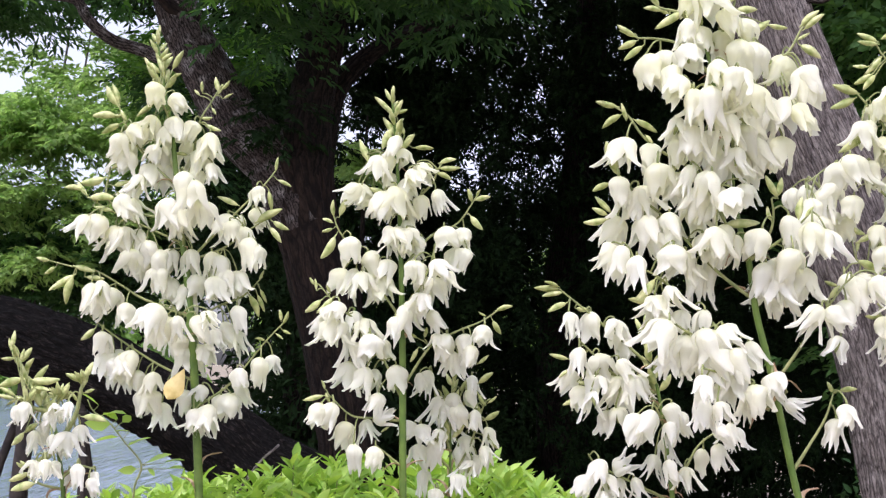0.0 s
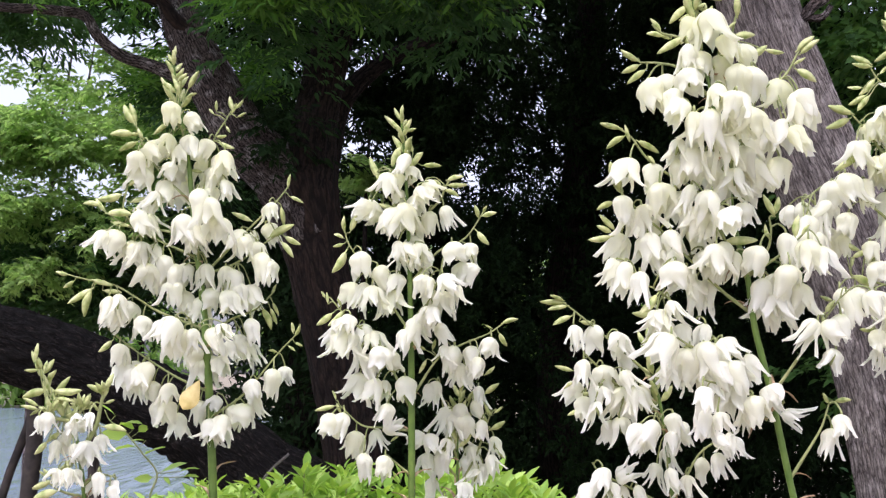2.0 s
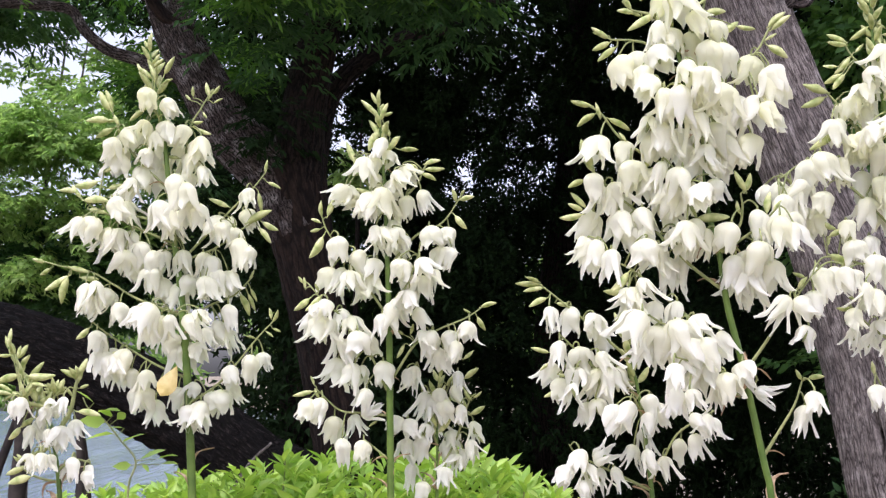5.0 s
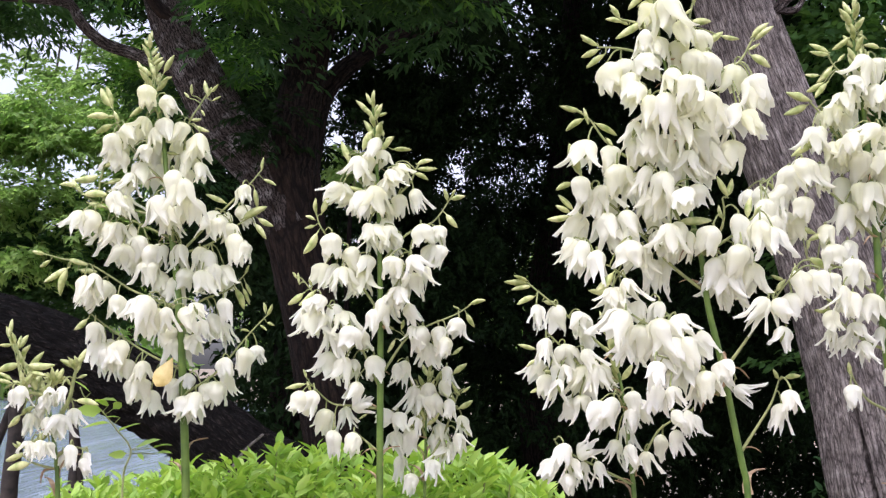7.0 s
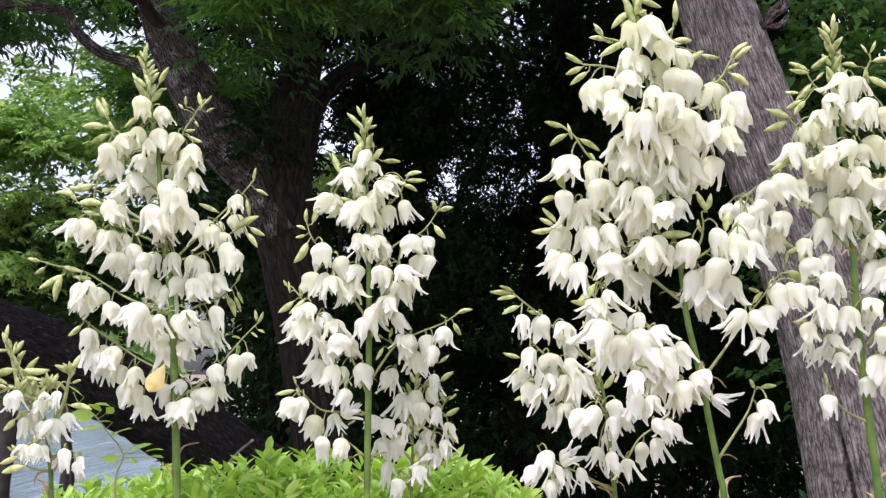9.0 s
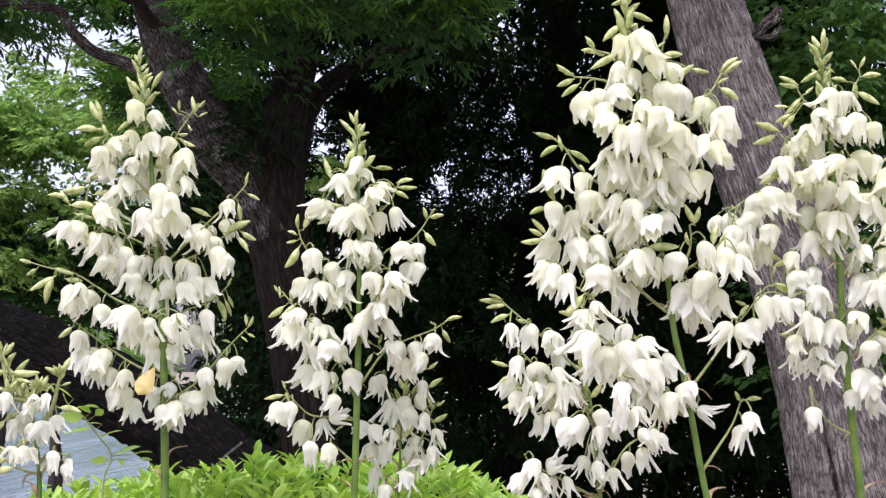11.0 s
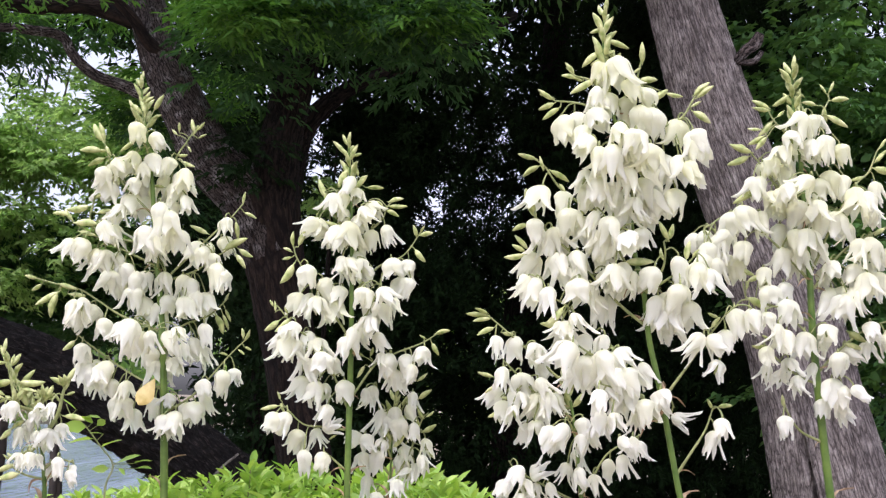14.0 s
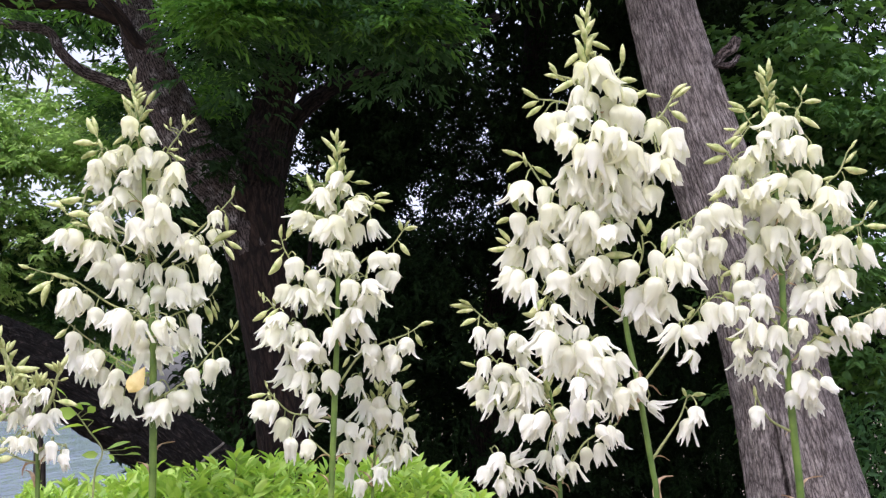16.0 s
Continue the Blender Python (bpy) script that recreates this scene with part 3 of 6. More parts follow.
def woods():
    """Trees behind: evergreens in the middle with deep shade in their leaf colour, lighter ones to the sides and over
    the pond.
    """
    t = thing("tree", (0.9, 8.6, 0), "dark dense evergreen tree in deep shade", "tree", "trees behind")
    limb("trunk", [(0.9, 8.6, -0.05), (0.8, 8.6, 1.5), (1.0, 8.6, 3.2), (1.1, 8.7, 5.0)], [0.2, 0.16, 0.13, 0.08], BARK_SHADED, t, 16, 6)
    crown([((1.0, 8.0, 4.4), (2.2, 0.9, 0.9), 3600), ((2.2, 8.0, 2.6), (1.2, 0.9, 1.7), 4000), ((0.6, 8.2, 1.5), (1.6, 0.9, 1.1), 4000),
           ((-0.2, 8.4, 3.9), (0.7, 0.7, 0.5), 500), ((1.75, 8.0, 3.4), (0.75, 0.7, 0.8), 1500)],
          0.052, LEAF_FULL_SHADE, t, 41, 17, clump=0.42, gaps=[(0.28, 3.69, 0.18), (0.47, 3.84, 0.17), (0.1, 3.56, 0.13), (0.2, 3.97, 0.16)])
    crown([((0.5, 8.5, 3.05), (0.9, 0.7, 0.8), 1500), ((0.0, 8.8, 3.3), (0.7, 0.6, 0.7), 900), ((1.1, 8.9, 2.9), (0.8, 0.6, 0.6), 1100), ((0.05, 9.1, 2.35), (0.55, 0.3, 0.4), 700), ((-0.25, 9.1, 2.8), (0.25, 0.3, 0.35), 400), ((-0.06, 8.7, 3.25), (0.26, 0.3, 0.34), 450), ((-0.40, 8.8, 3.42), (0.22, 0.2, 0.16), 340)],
          0.050, LEAF_FULL_SHADE, t, 44, 18, gaps=[(0.645, 3.35, 0.10), (0.86, 3.17, 0.10), (0.2, 2.97, 0.14), (0.84, 2.9, 0.11), (0.36, 3.42, 0.12), (0.05, 3.55, 0.08), (0.48, 3.1, 0.11), (0.5, 2.8, 0.11), (0.14, 2.74, 0.12), (0.14, 3.89, 0.12), (-0.5, 3.06, 0.14), (-0.1, 3.0, 0.10), (0.7, 2.8, 0.10), (0.3, 2.72, 0.08), (0.62, 2.98, 0.08), (1.0, 2.82, 0.09), (0.34, 3.16, 0.08)])
    # Sun on these top sprays is put in by a lighter leaf colour.
    layered_crown([((0.3, 9.3, 3.25), (0.5, 0.2, 0.16), 220), ((0.9, 9.3, 3.5), (0.3, 0.2, 0.14), 90)], 0.05, LEAF_PART_SHADE, t, 53, 10, 0.42, 0.2, 0.3, "sunlit leaf sprays at its top", [(0.645, 3.35, 0.12), (0.2, 2.97, 0.14)])
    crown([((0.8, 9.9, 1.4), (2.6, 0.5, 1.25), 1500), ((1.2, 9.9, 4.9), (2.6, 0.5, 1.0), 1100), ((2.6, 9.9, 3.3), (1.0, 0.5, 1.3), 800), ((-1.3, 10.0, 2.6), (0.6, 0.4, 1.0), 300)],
          0.13, LEAF_FULL_SHADE, t, 42, 9, gaps=[(-1.57, 1.72, 0.26), (-1.85, 1.57, 0.25)])
    t = thing("tree", (-1.0, 8.2, 0), "dark evergreen tree with low branches in shade", "tree", "trees behind")
    limb("trunk", [(-1.0, 8.2, -0.05), (-0.9, 8.2, 1.5), (-0.8, 8.2, 4.0)], [0.16, 0.13, 0.09], BARK_SHADED, t, 16, 6)
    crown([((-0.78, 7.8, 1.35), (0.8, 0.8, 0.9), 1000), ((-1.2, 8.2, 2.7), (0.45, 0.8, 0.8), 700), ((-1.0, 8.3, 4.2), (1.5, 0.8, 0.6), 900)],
          0.08, LEAF_FULL_SHADE, t, 43, 9, gaps=[(-1.29, 1.68, 0.2), (-1.47, 1.57, 0.2), (-1.36, 1.62, 0.14)])
    t = thing("tree", (-3.0, 9.5, 0), "light green tree by the pond with sky between its leaves", "tree", "trees behind")
    limb("trunk", [(-3.2, 9.6, -0.3), (-3.15, 9.6, 2), (-3.05, 9.7, 3.3), (-2.95, 9.8, 4.4)], [0.05, 0.03, 0.014, 0.006], BARK_GREY, t, 12, 6)
    limb("branch", [(-3.05, 9.7, 3.2), (-2.85, 9.7, 3.7), (-2.75, 9.7, 4.4)], [0.012, 0.009, 0.005], BARK_GREY, t, 8, 6)
    # Bright layer of the crown; its light and haze are in the leaf colour.
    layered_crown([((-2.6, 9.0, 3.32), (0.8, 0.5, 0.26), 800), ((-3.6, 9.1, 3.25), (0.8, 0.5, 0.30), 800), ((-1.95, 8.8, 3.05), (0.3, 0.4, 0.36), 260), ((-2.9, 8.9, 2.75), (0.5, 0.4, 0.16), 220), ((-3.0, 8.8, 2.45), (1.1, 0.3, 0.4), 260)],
                  0.066, LEAF_HAZED, t, 45, 12, 0.5, 0.32, 0.3, "haze-paled light green layered leaf sprays", [(-2.66, 2.38, 0.09), (-3.1, 2.9, 0.10)])
    # Darker layer of the same crown, its shade put into the leaf colour.
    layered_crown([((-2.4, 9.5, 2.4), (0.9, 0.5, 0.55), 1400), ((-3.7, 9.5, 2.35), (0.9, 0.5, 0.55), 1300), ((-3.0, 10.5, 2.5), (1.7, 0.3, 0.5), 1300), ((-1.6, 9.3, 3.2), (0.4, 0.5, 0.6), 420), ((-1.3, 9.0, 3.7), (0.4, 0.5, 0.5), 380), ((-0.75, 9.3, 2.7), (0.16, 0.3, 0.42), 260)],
                  0.066, LEAF_PART_SHADE, t, 46, 12, 0.46, 0.32, 0.3, "shade-darkened green leaf sprays", [(-2.88, 2.44, 0.11), (-3.2, 2.75, 0.10), (-3.3, 2.3, 0.1), (-2.85, 2.6, 0.08), (-3.6, 2.7, 0.1), (-2.5, 2.35, 0.08), (-3.9, 2.45, 0.1), (-1.56, 1.78, 0.2), (-1.7, 1.6, 0.14)])
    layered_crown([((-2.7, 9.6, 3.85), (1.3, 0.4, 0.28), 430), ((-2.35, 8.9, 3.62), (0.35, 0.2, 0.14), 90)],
                  0.058, LEAF_HAZED, t, 50, 11, 0.46, 0.26, 0.3, gaps=[(-2.75, 3.8, 0.16), (-3.15, 3.65, 0.15), (-3.6, 3.72, 0.18), (-2.45, 3.7, 0.14), (-3.05, 4.0, 0.12)])
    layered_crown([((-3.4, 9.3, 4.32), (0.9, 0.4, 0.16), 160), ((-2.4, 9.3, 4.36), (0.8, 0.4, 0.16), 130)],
                  0.066, LEAF_PART_SHADE, t, 52, 11, 0.46, 0.3, 0.3)
    # Trunk added to carry a sunlit leaf patch, the light put into its green.
    t = thing("tree", (-0.52, 7.4, 0), "slender added tree with a patch of sunlit-pale leaves", "tree", "trees behind")
    limb("trunk", [(-0.52, 7.4, -0.05), (-0.50, 7.4, 1.4), (-0.47, 7.4, 2.6), (-0.45, 7.4, 3.0)], [0.022, 0.018, 0.012, 0.006], BARK_SHADED, t, 10, 6)
    layered_crown([((-0.45, 7.3, 2.66), (0.08, 0.1, 0.16), 130)], 0.045, LEAF_HAZED, t, 54, 9, 0.46, 0.12, 0.3)
    t = thing("tree", (3.3, 6.6, 0), "broad-leaved green tree with light between its leaves", "tree", "trees behind")
    limb("trunk", [(3.4, 6.8, -0.05), (3.2, 6.7, 1.5), (3.0, 6.6, 3.5), (2.9, 6.6, 5)], [0.09, 0.07, 0.05, 0.03], BARK_DARK, t, 12, 6)
    layered_crown([((2.25, 5.9, 3.15), (0.5, 0.4, 0.45), 300), ((2.9, 5.9, 2.9), (0.6, 0.4, 0.6), 420), ((2.2, 5.9, 2.45), (0.35, 0.4, 0.4), 160), ((2.9, 6.2, 4.0), (1.2, 0.9, 0.5), 120)],
                  0.064, LEAF_MID, t, 47, 11, 0.54, 0.26, 0.3)
    layered_crown([((2.6, 6.5, 2.6), (0.8, 0.5, 1.0), 460), ((2.7, 6.3, 1.7), (0.8, 0.5, 0.5), 380)], 0.066, LEAF_MID, t, 48, 10, 0.52, 0.26, 0.3)
    t = thing("tree", (4.6, 9.6, 0), "dark green tree at the edge of the wood", "tree", "trees behind")
    limb("trunk", [(4.6, 9.6, -0.05), (4.5, 9.6, 2), (4.4, 9.6, 5)], [0.16, 0.13, 0.08], BARK_SHADED, t, 16, 6)
    crown([((3.8, 9.2, 1.4), (1.9, 0.9, 1.3), 1700), ((4.2, 9.3, 4.2), (1.9, 0.9, 0.9), 500)], 0.10, LEAF_FULL_SHADE, t, 49, 8)
    t = thing("tree", (1.5, 12.5, 0), "tall dark evergreen tree closing the wood, with an added shade canopy", "tree", "trees behind")
    limb("trunk", [(1.5, 12.5, -0.05), (1.4, 12.5, 3), (1.5, 12.5, 7)], [0.2, 0.16, 0.1], BARK_SHADED, t, 14, 6)
    # The last four spreads are unseen, added to shade the wood.
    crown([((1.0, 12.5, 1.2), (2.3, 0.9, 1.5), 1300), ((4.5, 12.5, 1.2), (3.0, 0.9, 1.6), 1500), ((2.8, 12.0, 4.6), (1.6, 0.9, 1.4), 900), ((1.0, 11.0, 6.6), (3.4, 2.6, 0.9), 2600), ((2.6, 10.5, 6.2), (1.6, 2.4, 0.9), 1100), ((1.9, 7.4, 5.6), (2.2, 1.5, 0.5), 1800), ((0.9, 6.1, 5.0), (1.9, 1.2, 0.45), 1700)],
          0.14, LEAF_FULL_SHADE, t, 55, 8)
    s = thing("shrub", (2.1, 5.2, 0), "low leafy green shrub at the foot of the trees", "shrub")
    crown([((2.0, 5.2, 0.7), (0.36, 0.4, 0.55), 240), ((2.5, 5.4, 0.9), (0.6, 0.4, 0.75), 620)], 0.052, LEAF_PART_SHADE, s, 51, 9)


def far_bank():
    rng = random.Random(5)
    for i in (0, 1, 2, 3, 4, 5, 6, 8, 9, 10, 11, 12):
        x, y = -46 + i * 5.0 + rng.uniform(-1, 1), 63 + rng.uniform(-1, 5)
        t = thing("tree", (x, y, 0), "leafy green tree on the far bank of the pond", "tree", "far bank trees")
        limb("trunk", [(x, y, -0.1), (x + 0.2, y, 3), (x, y, 8)], [0.3, 0.25, 0.12], BARK_DARK, t, 8, 4)
        h = rng.uniform(5, 8)
        crown([((x, y, h * 0.75), (3.6, 2.5, h * 0.7), 240), ((x + 1, y - 1, 1.4), (3.0, 1.2, 1.5), 100)], 0.55, LEAF_HAZED, t, 60 + i, 7)


woods()
far_bank()

# ---- props under the low limb ----


def prop(a, b, r, label):
    t = thing("support_post", (a[0], a[1], a[2]), label, "post", "props under the limb")
    d = Vector(b) - Vector(a)
    q = [d * (i / 10) + Vector((0.006 * math.sin(i * 1.7), 0.004 * math.cos(i * 2.3), 0)) * (1 if 0 < i < 10 else 0) for i in range(11)]
    part("pole", tube(q, lerp_list([r * 1.08, r, r * 0.92], 11), 14, ridges(r * 0.1, 14, r * 100)), POST, t)
    c = spline([d * 0.97 + Vector((r * 1.12 * math.cos(k), r * 1.12 * math.sin(k), 0)) for k in np.linspace(0, 6.0, 9)], 3)
    part("rope", tube(c, [0.008] * len(c), 6), POST, t, "dark rope lashing")


prop((-1.58, 4.62, 0), (-1.52, 4.6, 1.5), 0.034, "dark weathered wooden post propping the low limb")
prop((-1.95, 4.62, 0.0), (-1.50, 4.72, 1.62), 0.018, "thin slanting pole leaning on the low limb")
prop((-1.28, 4.5, 0), (-1.30, 4.55, 1.36), 0.017, "slim dark pole under the low limb")
prop((-1.18, 4.75, 0), (-1.36, 4.7, 1.40), 0.015, "slim slanting pole under the low limb")

t = thing("stick", (-0.9, 3.15, 0), "thin grey stick leaning behind the hedge", "stick")
limb("pole", [(-0.9, 3.15, -0.02), (-0.83, 3.14, 0.3), (-0.65, 3.12, 0.93), (-0.476, 3.1, 1.221), (-0.402, 3.1, 1.30)], [0.005, 0.005, 0.0045, 0.004, 0.003], BARK_GREY, t, 10, 6)

# ---- hedge ----


def hedge():
    t = thing("hedge", (-0.28, 2.95, 0), "bright yellow-green clipped hedge with fresh pointed shoots", "hedge")
    rng = np.random.default_rng(71)
    n = 620
    x = rng.uniform(-0.9, 0.33, n)
    y = rng.uniform(2.66, 3.2, n)
    top = 1.218 - 0.07 * np.clip((x - 0.02) / 0.3, 0, 1) ** 2 - 0.075 * np.clip((-0.42 - x) / 0.26, 0, 1) - 0.06 * np.clip((2.78 - y) / 0.12, 0, 1)
    z = top - rng.uniform(0, 1, n) ** 2 * 0.42 + 0.014 * np.sin(x * 17) + 0.012 * np.sin(x * 41 + y * 19)
    ps, ds = [], []
    for j in range(12):
        a = j * 2.4 + rng.uniform(0, 6.28, n)
        lift = rng.uniform(0.35, 1.5, n)
        ps.append(np.stack([x, y, z + (j - 6) * 0.007], 1))
        ds.append(np.stack([np.cos(a), np.sin(a), lift], 1))
    p = np.concatenate(ps) - np.array(t.location)
    ob = part("foliage", leaves_mesh("foliage", p, np.concatenate(ds), 0.050, 0.36, 72, 0.2), LEAF_HEDGE, t)
    ob["kind"] = "stuff"
    p, d = sprays([((-0.28, 2.98, 0.7), (0.6, 0.24, 0.42), 700)], 0.05, 73, 9)
    ob = part("inner_foliage", leaves_mesh("inner_foliage", p - np.array(t.location), d, 0.05, 0.4, 74), LEAF_HEDGE, t)
    ob["kind"] = "stuff"
    for k in range(9):
        xx = -0.75 + k * 0.12
        limb("stem", [(xx, 2.95, -0.02), (xx + 0.03, 2.95, 0.5), (xx - 0.02, 2.93, 1.0)], [0.012, 0.009, 0.005], POST, t, 6, 4)
    # tall shoots that stand over the clipped top
    for k, (sx, sy, h) in enumerate([(-0.345, 2.8, 0.085), (-0.25, 2.82, 0.05), (-0.16, 2.84, 0.03), (0.14, 2.8, 0.03), (0.20, 2.8, 0.02), (0.27, 2.8, -0.01)]):
        limb("shoot", [(sx, sy, 1.08), (sx + 0.01, sy, 1.2), (sx + 0.015, sy, 1.19 + h)], [0.003, 0.0025, 0.0015], TWIG, t, 6, 4)
        m = 12
        zz = np.linspace(1.16, 1.2 + h, m)
        a = np.arange(m) * 2.4
        q = np.stack([np.full(m, sx + 0.012), np.full(m, sy), zz], 1) - np.array(t.location)
        part("shoot_leaves", leaves_mesh("shoot_leaves", q, np.stack([np.cos(a), np.sin(a), np.full(m, 1.0)], 1), 0.05, 0.34, 80 + k), LEAF_HEDGE, t)


hedge()

# ---- flowers ----


def tepal(bm, turn, long, wide, round_r, dome, skirt, spread, shut, rng, inner, point=0.56):
    """One petal of a hanging bell: a quarter of a dome, then a keeled skirt that hangs or spreads, with a curled, pointed tip."""
    rows, cols = 15, 7
    grid = []
    lean, curl = rng.uniform(-0.55, 0.55), rng.uniform(-0.7, 1.0) ** 3 * 0.015
    wave, phase = rng.uniform(0.001, 0.0034), rng.uniform(0, 6.28)
    keel = rng.uniform(0.0008, 0.0026)
    twist = rng.uniform(-0.6, 0.6)
    cup = 0.08 if inner else rng.uniform(0.16, 0.34)
    round_r *= rng.uniform(0.86, 1.06)
    for i in range(rows):
        s = i / (rows - 1)
        up = min(1.0, s / 0.46) * math.pi / 2
        down = max(0.0, s - 0.46) / 0.54
        r = round_r * math.sin(up) * (0.93 if inner else 1.0) - 0.0030 * math.sin(math.pi * min(1, down * 1.4)) * (spread < 0.25)
        r *= 1 - shut * down ** 1.6
        r += spread * skirt * down ** 1.3 * long + curl * max(0.0, down - 0.55) ** 1.5 * 3.2
        z = -dome * (1 - math.cos(up)) - skirt * long * down * math.cos(min(1.2, spread)) + curl * max(0.0, down - 0.7) * 0.8
        w = wide * math.sin(math.pi / 2 * min(1, (s + 0.06) / 0.5)) ** 0.8 * (1 - max(0.0, (s - point) / (1 - point)) ** (0.85 + 1.2 * point)) + 0.0003
        row = []
        tear = [1 + rng.uniform(-0.16, 0.10) * min(1, down * 2) for _ in range(2)]
        for k in range(cols):
            v = 2 * k / (cols - 1) - 1
            half = min(0.92, w / max(r, 0.0045))
            a = turn + half * v * tear[v > 0] + lean * s * s
            free = max(0.0, s - 0.42)
            flat = (1 / math.cos(min(half, 0.75) * v) - 1) * r * free * 0.9
            rr = r + flat + (keel * (1 - abs(v)) + cup * r * (1 - v * v)) * min(1, s * 3) + twist * w * v * free + wave * v * v * math.sin(s * 13 + phase + 2 * v) * min(1, free * 3)
            row.append(bm.verts.new((rr * math.cos(a), rr * math.sin(a), z + wave * 0.4 * v * math.cos(s * 9 + phase))))
        grid.append(row)
    for i in range(rows - 1):
        for k in range(cols - 1):
            bm.faces.new((grid[i][k], grid[i + 1][k], grid[i + 1][k + 1], grid[i][k + 1])).smooth = True


def flower_mesh(name, opened, seed, slim=0.0, shut=0.0):
    """A hanging bell of six petals, shut to an egg or opened wide. The origin is at its crown."""
    rng = random.Random(seed)
    ped = [Vector((0, 0, 0.002)), Vector((0, 0, -0.002)), Vector((0, 0, -0.006))]
    bm = tube(ped, [0.0018, 0.0026, 0.0034], 6)
    for f in bm.faces:
        f.material_index = 1
    b2 = bmesh.new()
    slim = slim or rng.uniform(0.92, 1.08)
    round_r, dome, skirt = 0.0246 * rng.uniform(0.84, 1.12) * (0.4 + 0.6 * slim) * (1 - 0.18 * shut), 0.0225 * rng.uniform(0.85, 1.2), 0.0405 * rng.uniform(0.85, 1.25)
    loose = rng.randrange(6)
    for q in range(6):
        inner = q % 2
        # the outer three are narrower loose tongues over three broad inner petals
        fall = 0.33 * opened * rng.uniform(-0.1, 1.4) - 0.10 * rng.random() + (0.0 if inner else rng.choice((0.0, 0.05, 0.14, 0.45))) + (0.45 * rng.random() if q == loose else 0)
        wide = (0.0200 if inner else 0.0158) * slim * rng.uniform(0.9, 1.1)
        tepal(b2, q * math.pi / 3 + rng.uniform(-0.14, 0.14), rng.uniform(0.78, 1.22), wide, round_r, dome, skirt, fall, shut * rng.uniform(0.6, 1.2), rng, inner, 0.50 if slim > 0.8 else 0.42)
    # no bell hangs quite round or straight
    b2.transform(Matrix(((rng.uniform(0.86, 1.08), 0, rng.uniform(-0.14, 0.14), 0), (0, rng.uniform(0.86, 1.08), rng.uniform(-0.14, 0.14), 0), (0, 0, 1, 0), (0, 0, 0, 1))))
    pist = [Vector((0, 0, -0.012)), Vector((0, 0, -0.028)), Vector((0, 0, -0.040))]
    b3 = tube(pist, [0.005, 0.0042, 0.0018], 6)
    me = bpy.data.meshes.new(name)
    tmp = bpy.data.meshes.new("tmp")
    for b in (b2, b3):
        bmesh.ops.translate(b, verts=b.verts[:], vec=(0, 0, -0.001))
    for f in b3.faces:
        f.material_index = 1
    for b in (b2, b3):
        b.to_mesh(tmp)
        bm.from_mesh(tmp)
        b.free()
    bm.to_mesh(me)
    bm.free()
    bpy.data.meshes.remove(tmp)
    me.materials.append(PETAL)
    me.materials.append(TWIG)
    return me


def bud_mesh(name, seed):
    """A slim pointed bud, widest at its middle and a little bent; some have begun to part at the tip."""
    rng = random.Random(seed)
    length, bend = 0.044 * rng.uniform(0.85, 1.15), rng.uniform(-0.005, 0.005)
    q = spline([(0, 0, 0), (0, 0, 0.005), (bend * 0.7, 0, 0.005 + length * 0.5), (0.0, 0.001, 0.005 + length)], 5)
    n = len(q)
    fat = rng.uniform(0.0042, 0.0062)
    r = []
    for i in range(n):
        s = max(0.0, (q[i].z - 0.005) / length)
        r.append(0.0011 + fat * math.sin(math.pi * min(1, s) ** 0.8) ** 0.9 * (1 if i < n - 1 else 0.0) if s > 0 else 0.0011)
    r[-1] = 0.0003
    bm = tube(q, r, 9, lambda a, s: 0.0005 * math.cos(3 * a) if s > 0.010 else 0)
    me = bpy.data.meshes.new(name)
    bm.to_mesh(me)
    bm.free()
    me.materials.append(BUD)
    return me


def bract_mesh(seed):
    rng = random.Random(seed)
    bm = bmesh.new()
    rows = []
    for i in range(6):
        s = i / 5
        w = 0.008 * (1 - s) ** 0.7
        c = Vector((0.045 * s, 0.006 * math.sin(s * 3), 0.012 * math.sin(s * 2.4) - 0.018 * s * s))
        rows.append([bm.verts.new(c + Vector((0, w * v, 0.003 * v * v + rng.uniform(-1, 1) * 0.001))) for v in (-1, 0, 1)])
    for a, b in zip(rows, rows[1:]):
        for j in range(2):
            bm.faces.new((a[j], a[j + 1], b[j + 1], b[j])).smooth = True
    me = bpy.data.meshes.new("bract")
    bm.to_mesh(me)
    bm.free()
    me.materials.append(BRACT)
    return me


FLOWERS = [flower_mesh("flower", o, 100 + i, 0, c) for i, (o, c) in enumerate(((0.0, 0.75), (0.0, 0.5), (0.1, 0.35), (0.25, 0.1), (0.45, 0.0), (0.7, 0.0), (0.1, 0.6), (0.9, 0.0), (1.2, 0.0), (0.4, 0.2), (0.2, 0.3), (0.6, 0.1), (0.3, 0.45), (0.0, 0.9), (0.5, 0.3), (0.15, 0.2)))]
# older bells, their petals shrunk to narrow tongues that stand apart
STARS = [flower_mesh("flower", o, 140 + i, w) for i, (o, w) in enumerate(((0.7, 0.62), (1.3, 0.58), (1.0, 0.7), (1.7, 0.62), (0.4, 0.66), (0.2, 0.55), (0.9, 0.52), (0.3, 0.7)))]
BUDS = [bud_mesh("bud", 200 + i) for i in range(7)]
BRACTS = [bract_mesh(300 + i) for i in range(3)]


TINT = random.Random(9)


